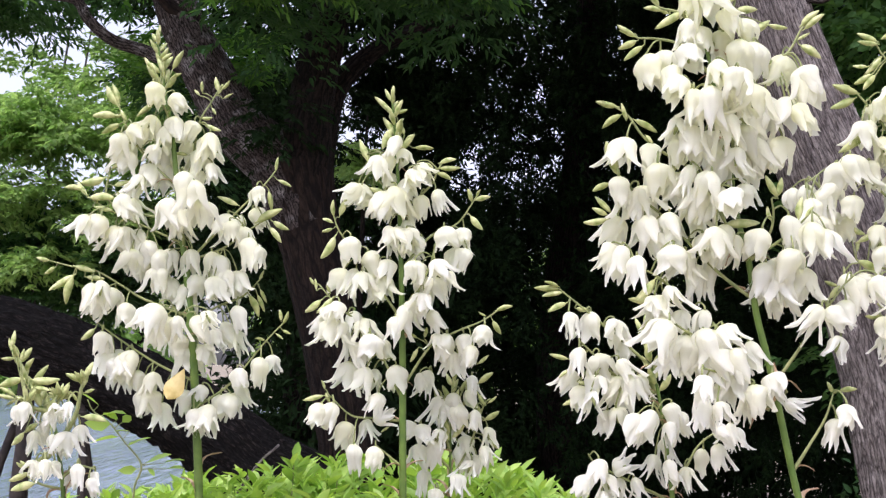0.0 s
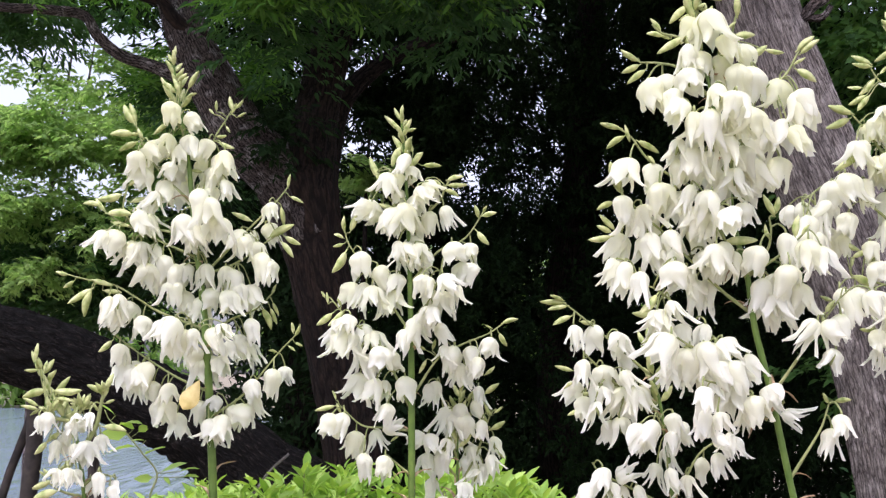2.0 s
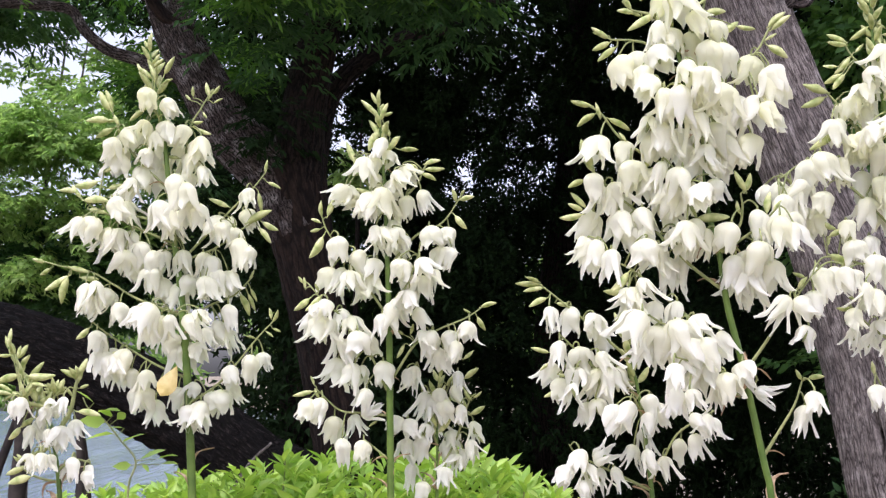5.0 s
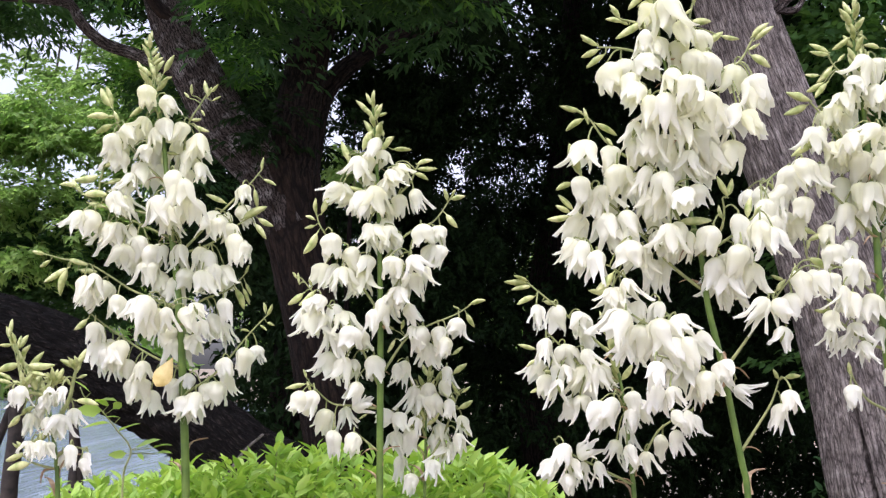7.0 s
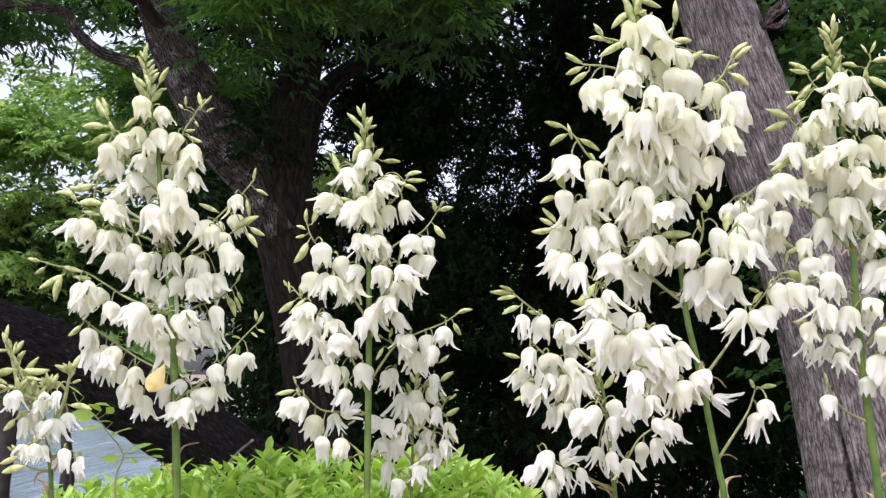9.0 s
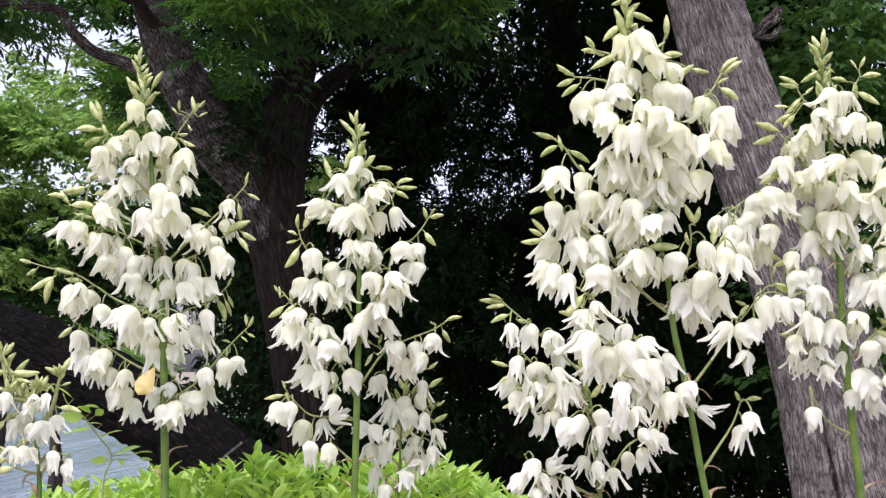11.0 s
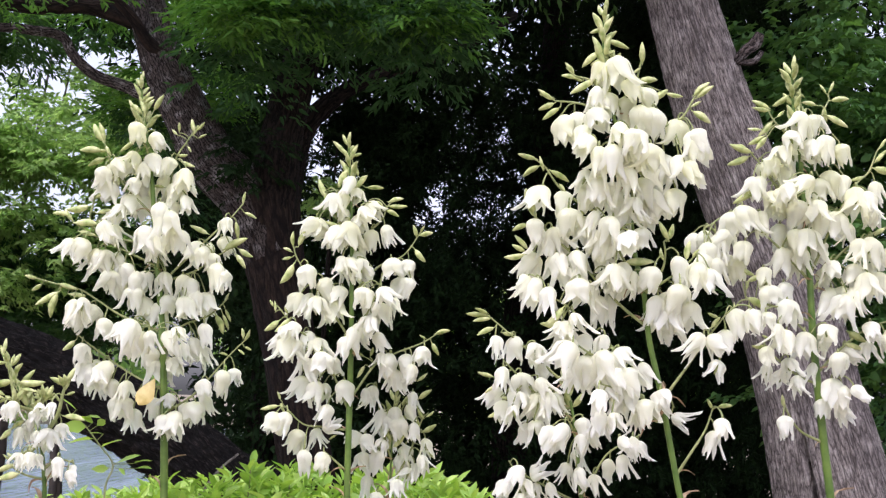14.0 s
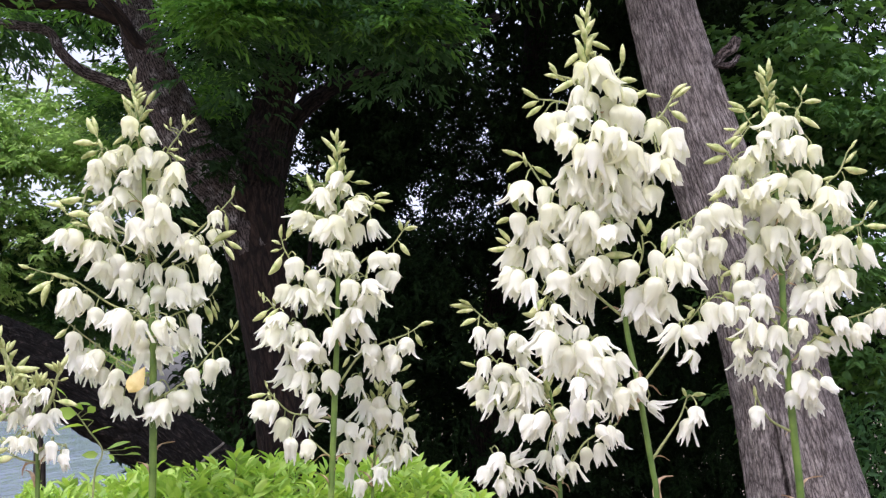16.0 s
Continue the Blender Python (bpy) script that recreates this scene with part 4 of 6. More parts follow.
def piece(name, mesh, parent, m):
    ob = new(name, mesh)
    ob.parent = parent
    ob.matrix_basis = m
    if name == "flower":
        young = float(np.interp(m.translation.z, [1.45, 1.8, 2.1], [0.0, 0.35, 0.85])) * TINT.uniform(0.2, 1.2)
        ob.color = (1 - 0.01 * young, 1 - 0.004 * young, 1 - 0.17 * young, 1)
    return ob


def turned(place, ahead, spin, size):
    """A pose whose z points along ahead."""
    q = Vector(ahead).normalized().to_track_quat("Z", "Y").to_matrix().to_4x4()
    return Matrix.Translation(place) @ q @ Matrix.Rotation(spin, 4, "Z") @ Matrix.Diagonal((size, size, size, 1))


def spike(root, stem, label, thick):
    """The green stalk of a flowering yucca; stem in centimetres from its root."""
    t = thing("yucca", root, label, "yucca", "flowering yuccas")
    pts = [Vector(p) / 100 for p in stem]
    gap = (pts[2] - pts[1]).length / (pts[1] - pts[0]).length
    line = spline([pts[0].lerp(pts[1], s) for s in (0, 0.3, 0.6, 0.8, 1 - gap)] + pts[1:], 12)
    top = line[-1].z
    radii = [float(np.interp(p.z, [0, top * 0.72, top * 0.9, top], [thick * 0.8, thick * 0.74, thick * 0.42, thick * 0.2])) for p in line]
    part("stalk", tube(line, radii, 16, ridges(thick * 0.05, 16, thick * 900)), STALK, t)
    rng = random.Random(label)
    for i in range(15):
        # buds crowd the tip, the lower ones larger and standing out further
        k = max(range(len(line)), key=lambda q: -abs(line[q].z - (top - 0.0085 * i)))
        ahead = Vector((math.cos(i * 2.4), math.sin(i * 2.4), rng.uniform(0.9, 2.0) if i else 6))
        piece("bud", rng.choice(BUDS), t, turned(line[k], ahead, i, rng.uniform(0.62, 0.9) + 0.018 * i))
    for high, turn, size in ((1.262, 0.3, 1.3), (1.225, 2.6, 1.1)):
        at_stalk = min(line, key=lambda q: abs(q.z - high))
        piece("bract", rng.choice(BRACTS), t, Matrix.Translation(at_stalk) @ Matrix.Rotation(turn + rng.uniform(-0.4, 0.4), 4, "Z") @ Matrix.Rotation(radians(-52), 4, "Y") @ Matrix.Translation((thick * 0.8, 0, 0)) @ Matrix.Scale(size, 4))
    return t


def spray(plant, path, flowers, buds, stout=1.0, tuft=0):
    """A side branch. path in centimetres from the root; flowers: place, lean, tilt, size in percent; buds: place and length along each axis."""
    rng = random.Random(len(plant.children) * 7 + len(flowers))
    curve = spline([Vector(p) / 100 for p in path], 6)
    br = part("branch", tube(curve, [r * stout for r in lerp_list([0.0031, 0.0024, 0.0019, 0.0014], len(curve))], 7), TWIG, plant)
    out = curve[3] - curve[0]
    if rng.random() < 0.95:
        piece("bract", rng.choice(BRACTS), br, Matrix.Translation(curve[0]) @ Matrix.Rotation(math.atan2(out.y, out.x) + rng.uniform(-0.6, 0.6), 4, "Z")
              @ Matrix.Rotation(rng.uniform(-0.6, 0.6), 4, "Y") @ Matrix.Scale(rng.uniform(0.4, 1.0), 4))
    for x, y, z, lean, tilt, size in flowers:
        crowded, size = size > 95, min(size, 96)
        size *= float(np.interp(z, [130, 158, 190], [0.78 if abs(plant.location.x) > 0.5 else 1.0, 0.98, 1.06]))
        p = Vector((x, y, z)) / 100
        from_tip = min(curve, key=lambda q: (q - p - Vector((0, 0, 0.012))).length)
        bend = (p + from_tip) / 2 + Vector((0, 0, 0.006 + 0.15 * (p - from_tip).length))
        ped = spline([from_tip, bend, p + Vector((0, 0, 0.005)), p - Vector((0, 0, 0.003))], 3)
        part("pedicel", tube(ped, lerp_list([0.0014, 0.0014, 0.0022], len(ped)), 6), TWIG, br)
        m = (Matrix.Translation(p) @ Matrix.Rotation(radians(-lean + rng.uniform(-13, 13)), 4, "Y") @ Matrix.Rotation(radians(rng.uniform(-16, 18) - 0.45 * tilt), 4, "X")
             @ Matrix.Rotation(rng.uniform(0, 6.3), 4, "Z"))
        kinds = (0, 1, 2, 3, 6, 9, 10, 12, 13, 14, 15) if size < 85 else (1, 2, 3, 4, 5, 6, 7, 8, 9, 10, 11, 12, 14, 15)
        # the lower bells are older and more of them have withered to ragged tongues
        ragged = float(np.interp(z, [130, 165, 200], [0.5, 0.3, 0.08]))
        piece("flower", rng.choice(STARS) if rng.random() < ragged else FLOWERS[rng.choice(kinds)], br, m @ Matrix.Scale(size / 111, 4))
        if crowded:
            # two bells hang side by side from one knot
            flip = rng.choice((-1, 1))
            beside = Matrix.Translation((flip * rng.uniform(0.018, 0.026), rng.uniform(-0.016, 0.012), rng.uniform(-0.020, 0.006))) @ m @ Matrix.Rotation(rng.uniform(0, 6), 4, "Z")
            piece("flower", rng.choice(STARS) if rng.random() < ragged else FLOWERS[rng.choice(kinds)], br, beside @ Matrix.Scale(size / 118, 4))
            part("pedicel", tube(spline([from_tip, (from_tip + beside.translation) / 2 + Vector((0, 0, 0.006)), beside.translation], 3), [0.0014] * 7, 6), TWIG, br)
        if len(flowers) > 3 and size > 75 and z > 150 and not crowded and rng.random() < (0.4 if size > 85 else 0.22):
            # a second bell half hidden behind
            m = Matrix.Translation((rng.uniform(-0.022, 0.022), rng.uniform(0.02, 0.04), rng.uniform(-0.016, 0.008))) @ m @ Matrix.Rotation(1.0, 4, "Z")
            piece("flower", rng.choice(STARS) if rng.random() < ragged else FLOWERS[rng.choice(kinds)], br, m @ Matrix.Scale(size / 118, 4))
            part("pedicel", tube(spline([from_tip, (from_tip + m.translation) / 2 + Vector((0, 0, 0.006)), m.translation], 3), [0.0014] * 7, 6), TWIG, br)
    for x, y, z, ax, ay, az in buds:
        p, ahead = Vector((x, y, z)) / 100, Vector((ax, ay, az)) / 100
        near = min(curve, key=lambda q: (q - p).length)
        if (near - p).length > 0.006:
            part("pedicel", tube(spline([near, (near + p) / 2 + Vector((0, 0, 0.003)), p], 3), [0.0012] * 7, 6), TWIG, br)
        piece("bud", rng.choice(BUDS), br, turned(p, ahead, rng.uniform(0, 6), min(1.35, max(0.45, ahead.length / 0.040))))
    for k in range(tuft):
        # a tuft of unopened green buds ends the branch
        ahead = Vector((math.cos(k * 2.4), math.sin(k * 2.4), rng.uniform(0.4, 2.2)))
        piece("bud", rng.choice(BUDS), br, turned(curve[-1] - (curve[-1] - curve[-4]) * 0.16 * k, ahead, k, rng.uniform(0.5, 0.85)))
    return br


def first_yucca():
    plant = spike((-0.461, 2.550, 0.0), [(0, 0, 0), (-3.0, 0.0, 122.9), (-4.4, 0.0, 148.0), (-6.2, 0.0, 167.5), (-7.7, 0.0, 178.0), (-9.6, 0.0, 195.6), (-11.5, 0.0, 206.2), (-12.7, 0.0, 212.2), (-13.2, 0.0, 217.0)],
                  "tall yucca spike crowded with hanging ivory bells and green buds", 0.0115)
    spray(plant, [(-4.1, 0.0, 140.9), (1.5, 0.0, 144.6), (4.9, 0.0, 148.0), (10.0, 0.0, 154.3), (14.0, 0.0, 158.5)],
          [(9.5, -2.5, 151.2, -4, 0, 88), (11.3, 0.6, 151.7, 12, 20, 78), (4.6, -1.3, 148.9, 18, 25, 78), (4.7, 1.8, 145.5, 10, 0, 83), (1.2, -0.1, 143.7, -5, 0, 110), (-0.9, -2.1, 141.8, -7, 0, 101), (-2.7, 1.0, 145.5, -13, 39, 78)],
          [(10.0, 0.0, 154.5, -1.3, -0.4, 0.3), (13.4, 0.0, 156.6, 1.7, -0.6, -0.8), (13.2, 0.0, 158.3, -0.4, -0.2, 2.3), (13.4, 0.0, 157.7, 1.1, -0.6, 2.3), (12.0, 0.0, 156.0, 1.2, -0.7, -0.9)])
    spray(plant, [(-4.2, 0.0, 146.3), (-10.6, 0.0, 149.1), (-16.4, 0.0, 152.6), (-22.2, 0.0, 156.6), (-25.7, 0.0, 159.5)],
          [(-22.5, -2.5, 156.4, -8, 34, 78), (-22.3, 0.6, 152.8, -1, 0, 97), (-16.6, -1.3, 152.6, -10, 0, 110), (-19.6, 1.8, 149.1, 24, 0, 79), (-15.7, -0.1, 148.6, -5, 0, 80), (-12.4, -2.1, 148.2, 13, 31, 78), (-15.3, 1.0, 144.6, -4, 0, 93), (-13.1, -0.9, 144.6, 5, 0, 80), (-11.2, 2.2, 142.0, 4, 0, 86), (-6.0, 0.3, 144.6, -13, 0, 88), (-4.0, -1.6, 140.1, -10, 24, 78), (-19.6, 1.5, 152.8, -16, 40, 78)],
          [(-24.5, 0.0, 157.2, -2.8, -0.2, -2.5), (-18.1, 0.0, 152.0, -3.0, 0.7, -1.1), (-17.5, 0.0, 149.4, -4.1, 0.5, -1.9)])
    spray(plant, [(-5.8, 0.0, 159.5), (-14.7, -0.6, 162.9), (-19.3, -1.1, 165.7), (-24.4, -1.4, 168.6), (-30.1, -1.7, 169.7), (-35.2, -2.0, 171.1)],
          [(-24.5, -3.9, 166.1, -3, 0, 110), (-20.6, -0.5, 165.2, -7, 0, 110), (-17.8, -2.2, 162.2, 1, 0, 89)],
          [(-32.4, -1.8, 169.5, -2.4, 0.4, -1.5), (-33.5, -1.9, 170.6, -2.7, -0.4, 0.7), (-28.4, -1.6, 168.0, -4.2, 0.1, -2.5), (-28.9, -1.6, 168.0, -1.1, -0.4, -5.2), (-29.0, -1.7, 169.7, 3.6, -0.5, -1.0), (-26.7, -1.5, 167.4, 3.6, -0.6, -0.3)])
    spray(plant, [(-5.4, 0.0, 154.9), (-5.6, -5.5, 158.1), (-6.6, -9.0, 160.8)],
          [(-9.0, -11.5, 161.4, -16, 0, 110), (-8.0, -7.5, 159.2, -17, 0, 100), (-6.4, -8.9, 159.3, -1, 0, 81), (-7.3, -0.9, 156.0, -6, 0, 90), (-3.3, -5.7, 159.5, 7, 0, 92), (-0.7, -7.6, 160.1, 16, 53, 78), (-4.0, 1.0, 154.0, -4, 0, 97), (-2.2, -0.9, 153.7, 16, 45, 78)],
          [])
    spray(plant, [(-5.0, 0.0, 157.2), (-0.6, 0.9, 161.2), (5.0, 1.5, 163.6), (9.0, 2.0, 167.7)],
          [(4.3, -1.2, 161.7, 11, 0, 82), (1.1, 1.4, 158.4, 11, 0, 101), (-0.2, -0.8, 157.1, 8, 22, 78), (2.6, 2.9, 157.8, 7, 0, 82)],
          [(6.2, 1.6, 164.2, 1.9, -0.5, -4.1), (7.9, 1.7, 164.2, 1.1, 0.7, -2.9), (8.4, 1.8, 165.3, 1.1, 0.5, -2.3), (8.2, 1.9, 166.7, 0.7, 0.5, 1.8)])
    spray(plant, [(-7.0, 0.0, 174.3), (-13.8, -0.9, 177.3), (-22.4, -1.5, 181.3), (-27.6, -2.0, 184.7)],
          [(-22.8, -4.0, 179.8, -17, 0, 110), (-20.8, -0.7, 178.1, -8, 0, 110), (-18.6, -2.5, 177.7, -2, 0, 110), (-16.5, 0.7, 177.5, 8, 0, 83), (-14.3, -1.0, 175.0, -3, 0, 110), (-19.7, -3.5, 183.9, 26, 0, 94), (-15.1, 0.2, 172.2, -10, 0, 92), (-17.0, -1.9, 173.2, -2, 0, 94)],
          [(-27.0, -2.0, 185.3, -3.6, 0.5, 0.4), (-26.4, -1.9, 183.6, 5.3, -0.5, -0.3), (-25.3, -1.7, 181.8, 3.9, -0.3, -0.8), (-24.1, -1.6, 180.1, -2.9, 0.2, -2.1), (-26.4, -1.9, 184.1, -1.9, 0.4, 2.4)])
    spray(plant, [(-5.8, 0.0, 170.8), (1.0, 0.5, 173.4), (6.7, 0.8, 177.5), (11.8, 1.0, 181.0)],
          [(2.8, -1.9, 178.9, 3, 0, 90), (1.9, 1.3, 180.7, -10, 0, 97), (6.4, -0.6, 175.6, -2, 0, 110), (6.7, 2.6, 182.0, 16, 0, 84), (-1.3, 0.2, 172.8, 4, 0, 100), (2.0, -1.6, 169.1, 3, 0, 108), (3.6, 1.5, 168.8, 3, 0, 91), (-1.6, -0.7, 167.5, 8, 21, 78)],
          [(7.3, 0.8, 178.6, 6.3, 0.6, 3.2), (10.7, 0.9, 179.2, 3.4, 0.6, -1.7), (10.2, 0.9, 178.1, 2.4, -0.7, -3.0)])
    spray(plant, [(-5.8, 0.0, 170.8), (0.9, 0.8, 178.1), (6.0, 1.2, 183.4), (9.4, 1.6, 187.0), (11.6, 2.0, 190.0)],
          [(8.0, -1.0, 186.0, 9, 36, 78)],
          [(10.0, 1.6, 185.8, 0.6, 0.2, -3.5), (11.7, 1.8, 187.8, 2.3, 0.3, -1.1), (11.4, 1.9, 189.4, 0.4, 0.0, 2.4), (4.2, 1.1, 182.2, -3.4, -0.5, 1.5)])
    spray(plant, [(-7.0, 0.0, 173.3), (-6.7, -3.7, 179.9), (-6.5, -6.0, 184.2), (-6.4, -8.0, 187.3)],
          [(-5.1, -10.5, 187.8, -3, 0, 110), (-9.6, -4.9, 183.2, -3, 0, 110), (-3.0, -6.7, 182.9, 3, 0, 110), (-6.6, -2.5, 181.2, -2, 0, 90), (-4.0, -0.1, 168.1, -4, 0, 110), (-4.9, -2.1, 173.1, -5, 0, 90), (-10.1, 1.0, 173.4, 1, 0, 91), (-11.9, -0.9, 169.8, 7, 0, 91), (-10.3, 2.2, 167.7, -5, 0, 91)],
          [])
    spray(plant, [(-7.7, 0.0, 178.6), (-22.0, 0.0, 182.6), (-22.4, 0.0, 189.7), (-22.4, 0.0, 192.0)],
          [],
          [(-23.0, 0.0, 187.9, -5.2, -0.0, -0.9), (-22.4, 0.0, 189.7, 2.5, -0.7, 1.1), (-21.8, 0.0, 186.2, 3.3, 0.7, 1.0)])
    spray(plant, [(-8.8, 0.0, 186.2), (-14.9, 0.0, 192.0), (-18.3, 0.0, 196.7), (-20.4, 0.0, 201.5), (-21.6, 0.0, 205.3)],
          [(-19.6, -2.5, 196.9, -11, 0, 87), (-18.8, 0.6, 193.9, -5, 0, 93), (-18.0, -1.3, 198.9, 16, 43, 78), (-13.6, 1.8, 191.7, -8, 0, 110), (-16.0, -0.1, 188.5, -11, 0, 84), (-12.8, -2.1, 194.6, -17, 12, 78), (-11.7, 1.0, 194.6, 14, 0, 80)],
          [(-21.0, 0.0, 202.7, -2.6, 0.6, 4.3), (-20.7, 0.0, 202.9, -1.3, 0.1, 3.9), (-21.0, 0.0, 200.9, -4.9, -0.3, -0.1), (-20.3, 0.0, 199.3, -3.9, 0.7, -1.9), (-19.2, 0.0, 199.7, -1.3, 0.1, 2.4), (-19.8, 0.0, 200.9, -3.1, 0.6, 0.1)])
    spray(plant, [(-8.0, 0.0, 185.0), (-5.7, 0.4, 190.9), (-4.5, 0.6, 199.2), (-1.9, 0.8, 204.0), (0.1, 1.0, 207.6)],
          [(-1.6, -1.9, 197.0, 8, 0, 87), (-4.1, 1.1, 194.0, 9, 0, 93), (-1.4, -0.9, 190.7, 8, 26, 78), (-6.7, 2.3, 196.0, -13, 12, 78), (-4.5, 0.2, 189.7, 1, 35, 78), (-4.9, -1.4, 199.4, -17, 42, 78)],
          [(-0.8, 0.9, 205.2, 1.0, 0.6, 2.5), (-0.4, 0.9, 205.8, -0.8, 0.0, 3.2), (0.0, 1.0, 206.4, 1.5, -0.1, 1.8), (0.4, 0.9, 204.6, 1.5, 0.2, 0.9), (-3.5, 0.6, 199.2, 3.0, -0.1, -1.2), (-4.1, 0.7, 200.4, 2.4, -0.5, 0.1), (-1.9, 0.8, 202.8, 0.9, -0.3, -1.3), (-4.3, 0.8, 205.2, -1.3, 0.5, 1.3), (-3.9, 0.8, 205.8, -0.0, -0.7, 2.2), (-3.4, 0.5, 193.9, 3.6, -0.7, -0.5), (-6.3, 0.4, 192.7, -3.0, 0.2, 0.4)])
    spray(plant, [(-9.9, 0.0, 196.7), (-10.6, -1.8, 201.1), (-11.6, -3.0, 203.2)],
          [(-12.6, -5.5, 206.8, -11, 0, 83), (-9.1, -2.4, 205.1, 12, 27, 78), (-8.7, -2.8, 200.3, 4, 0, 82), (-13.3, -0.3, 200.8, -18, 23, 78), (-11.4, -0.9, 198.3, 18, 35, 78)],
          [(-12.7, -3.0, 203.2, -2.8, -0.4, -2.4), (-11.0, -3.0, 204.4, -2.3, 0.1, 0.6), (-9.4, -3.0, 209.7, 1.8, -0.0, 3.5), (-12.9, -3.0, 209.7, -1.8, -0.3, 2.2), (-11.1, -3.0, 209.1, -1.4, 0.8, 3.1), (-11.7, -3.0, 211.4, 2.2, -0.5, 1.6), (-9.9, -3.0, 207.9, 2.3, -0.1, 1.1)])


def second_yucca():
    plant = spike((-0.073, 2.500, 0.0), [(0, 0, 0), (-0.6, 0.0, 123.4), (-0.7, 0.0, 139.1), (-0.8, 0.0, 154.8), (-1.1, 0.0, 169.5), (-1.6, 0.0, 183.2), (-2.2, 0.0, 193.5), (-2.6, 0.0, 198.7), (-3.1, 0.0, 203.4)],
                  "slender yucca spike with hanging ivory bell flowers", 0.0095)
    spray(plant, [(-1.4, 0.0, 138.6), (-6.5, 0.0, 139.1), (-11.0, 0.0, 139.7), (-15.5, 0.0, 143.8)],
          [(-14.2, -2.5, 142.3, -8, 0, 110), (-12.0, 0.6, 138.5, 4, 0, 87), (-10.3, -1.3, 134.2, -3, 0, 81), (-8.3, 1.8, 138.8, 6, 0, 84), (-6.5, -0.1, 138.6, 116, 55, 78)],
          [(-16.1, 0.0, 143.6, -3.3, -0.5, -0.8), (-16.1, 0.0, 144.7, -0.4, 0.2, 0.9), (-15.0, 0.0, 141.9, -0.8, -0.4, 1.9), (-3.2, 0.0, 137.5, -1.7, -0.2, -1.1)])
    spray(plant, [(-1.1, 0.0, 129.7), (-3.7, 0.0, 131.9), (-6.0, 0.0, 133.8)],
          [(-5.9, -2.5, 133.7, -11, 21, 78)],
          [])
    spray(plant, [(-1.3, 0.0, 143.6), (-4.3, -0.8, 150.3), (-8.2, -1.2, 157.0), (-13.3, -1.6, 160.9), (-17.2, -2.0, 165.4)],
          [(-13.1, -4.2, 161.9, -16, 51, 78), (-15.6, -1.1, 159.2, -31, 0, 81), (-14.3, -2.9, 158.9, -4, 0, 104), (-10.6, 0.3, 160.4, 16, 0, 96), (-11.0, -1.4, 154.7, -8, 0, 97), (-7.0, -3.2, 155.8, 0, 0, 95), (-11.1, 0.1, 150.3, -9, 0, 88), (-7.6, -1.7, 149.2, -11, 0, 92), (-6.4, 1.5, 148.6, 5, 33, 78), (-2.1, -0.3, 149.7, -11, 0, 92), (-5.3, -1.8, 144.2, -13, 17, 78), (-5.0, 0.5, 154.8, 10, 24, 78)],
          [(-16.6, -1.8, 162.6, -3.4, 0.4, -2.4), (-14.4, -1.8, 163.1, -2.8, -0.3, -2.8), (-17.8, -2.0, 164.2, -0.3, 0.1, 2.3), (-18.3, -2.0, 165.4, -0.9, 0.6, 1.4), (-15.0, -1.8, 163.7, -0.7, -0.6, 1.6)])
    spray(plant, [(-1.9, 0.0, 159.8), (-5.8, 0.0, 165.5), (-9.0, 0.0, 170.0), (-13.5, 0.0, 176.3), (-14.7, 0.0, 179.7)],
          [(-11.1, -2.5, 175.1, -5, 0, 92), (-10.1, 0.6, 168.9, -18, 0, 99), (-7.8, -1.3, 172.2, 15, 0, 86), (-7.0, 1.8, 167.9, 2, 0, 110), (-3.3, -0.1, 170.6, -11, 0, 94), (-8.8, -2.1, 168.2, 6, 0, 88)],
          [(-14.1, 0.0, 175.7, -3.0, -0.7, -4.8), (-14.7, 0.0, 179.1, 0.0, -0.4, 3.0), (-13.6, 0.0, 179.1, 1.3, 0.4, 3.8), (-14.7, 0.0, 178.0, -2.1, 0.2, 0.8), (-14.7, 0.0, 176.9, -2.2, -0.4, -0.6)])
    spray(plant, [(-0.5, 0.0, 154.8), (1.3, -1.9, 161.4), (4.7, -3.0, 169.2), (5.8, -4.0, 173.6)],
          [(1.9, -5.6, 170.1, -4, 21, 78), (5.8, -2.2, 167.0, 5, 0, 97), (5.6, -4.6, 170.2, 23, 47, 78), (8.0, -1.2, 168.2, 27, 27, 78), (1.9, -2.2, 162.5, -5, 0, 105), (-2.0, -3.1, 159.2, 6, 0, 91), (4.6, -0.9, 160.4, 28, 0, 83), (3.6, -3.1, 163.6, -7, 26, 78)],
          [])
    spray(plant, [(-1.3, 0.0, 168.3), (4.6, 0.5, 175.2), (10.3, 0.8, 178.1), (14.3, 1.0, 183.9)],
          [(7.5, -1.9, 177.2, 6, 0, 89), (11.5, 1.3, 177.0, 0, 32, 78), (12.0, -0.6, 172.8, -16, 0, 83), (9.2, 2.4, 173.1, 0, 43, 78), (-3.3, 0.1, 175.7, -7, 32, 78), (0.1, -1.7, 176.7, 5, 0, 98), (2.3, 1.4, 175.3, 22, 42, 78)],
          [(13.2, 0.9, 182.1, -0.8, -0.3, 2.8), (13.5, 1.0, 182.7, 3.2, -0.5, 0.7), (12.6, 0.8, 179.8, 2.5, -0.1, -3.0), (14.0, 1.0, 183.3, 0.7, -0.7, 1.3)])
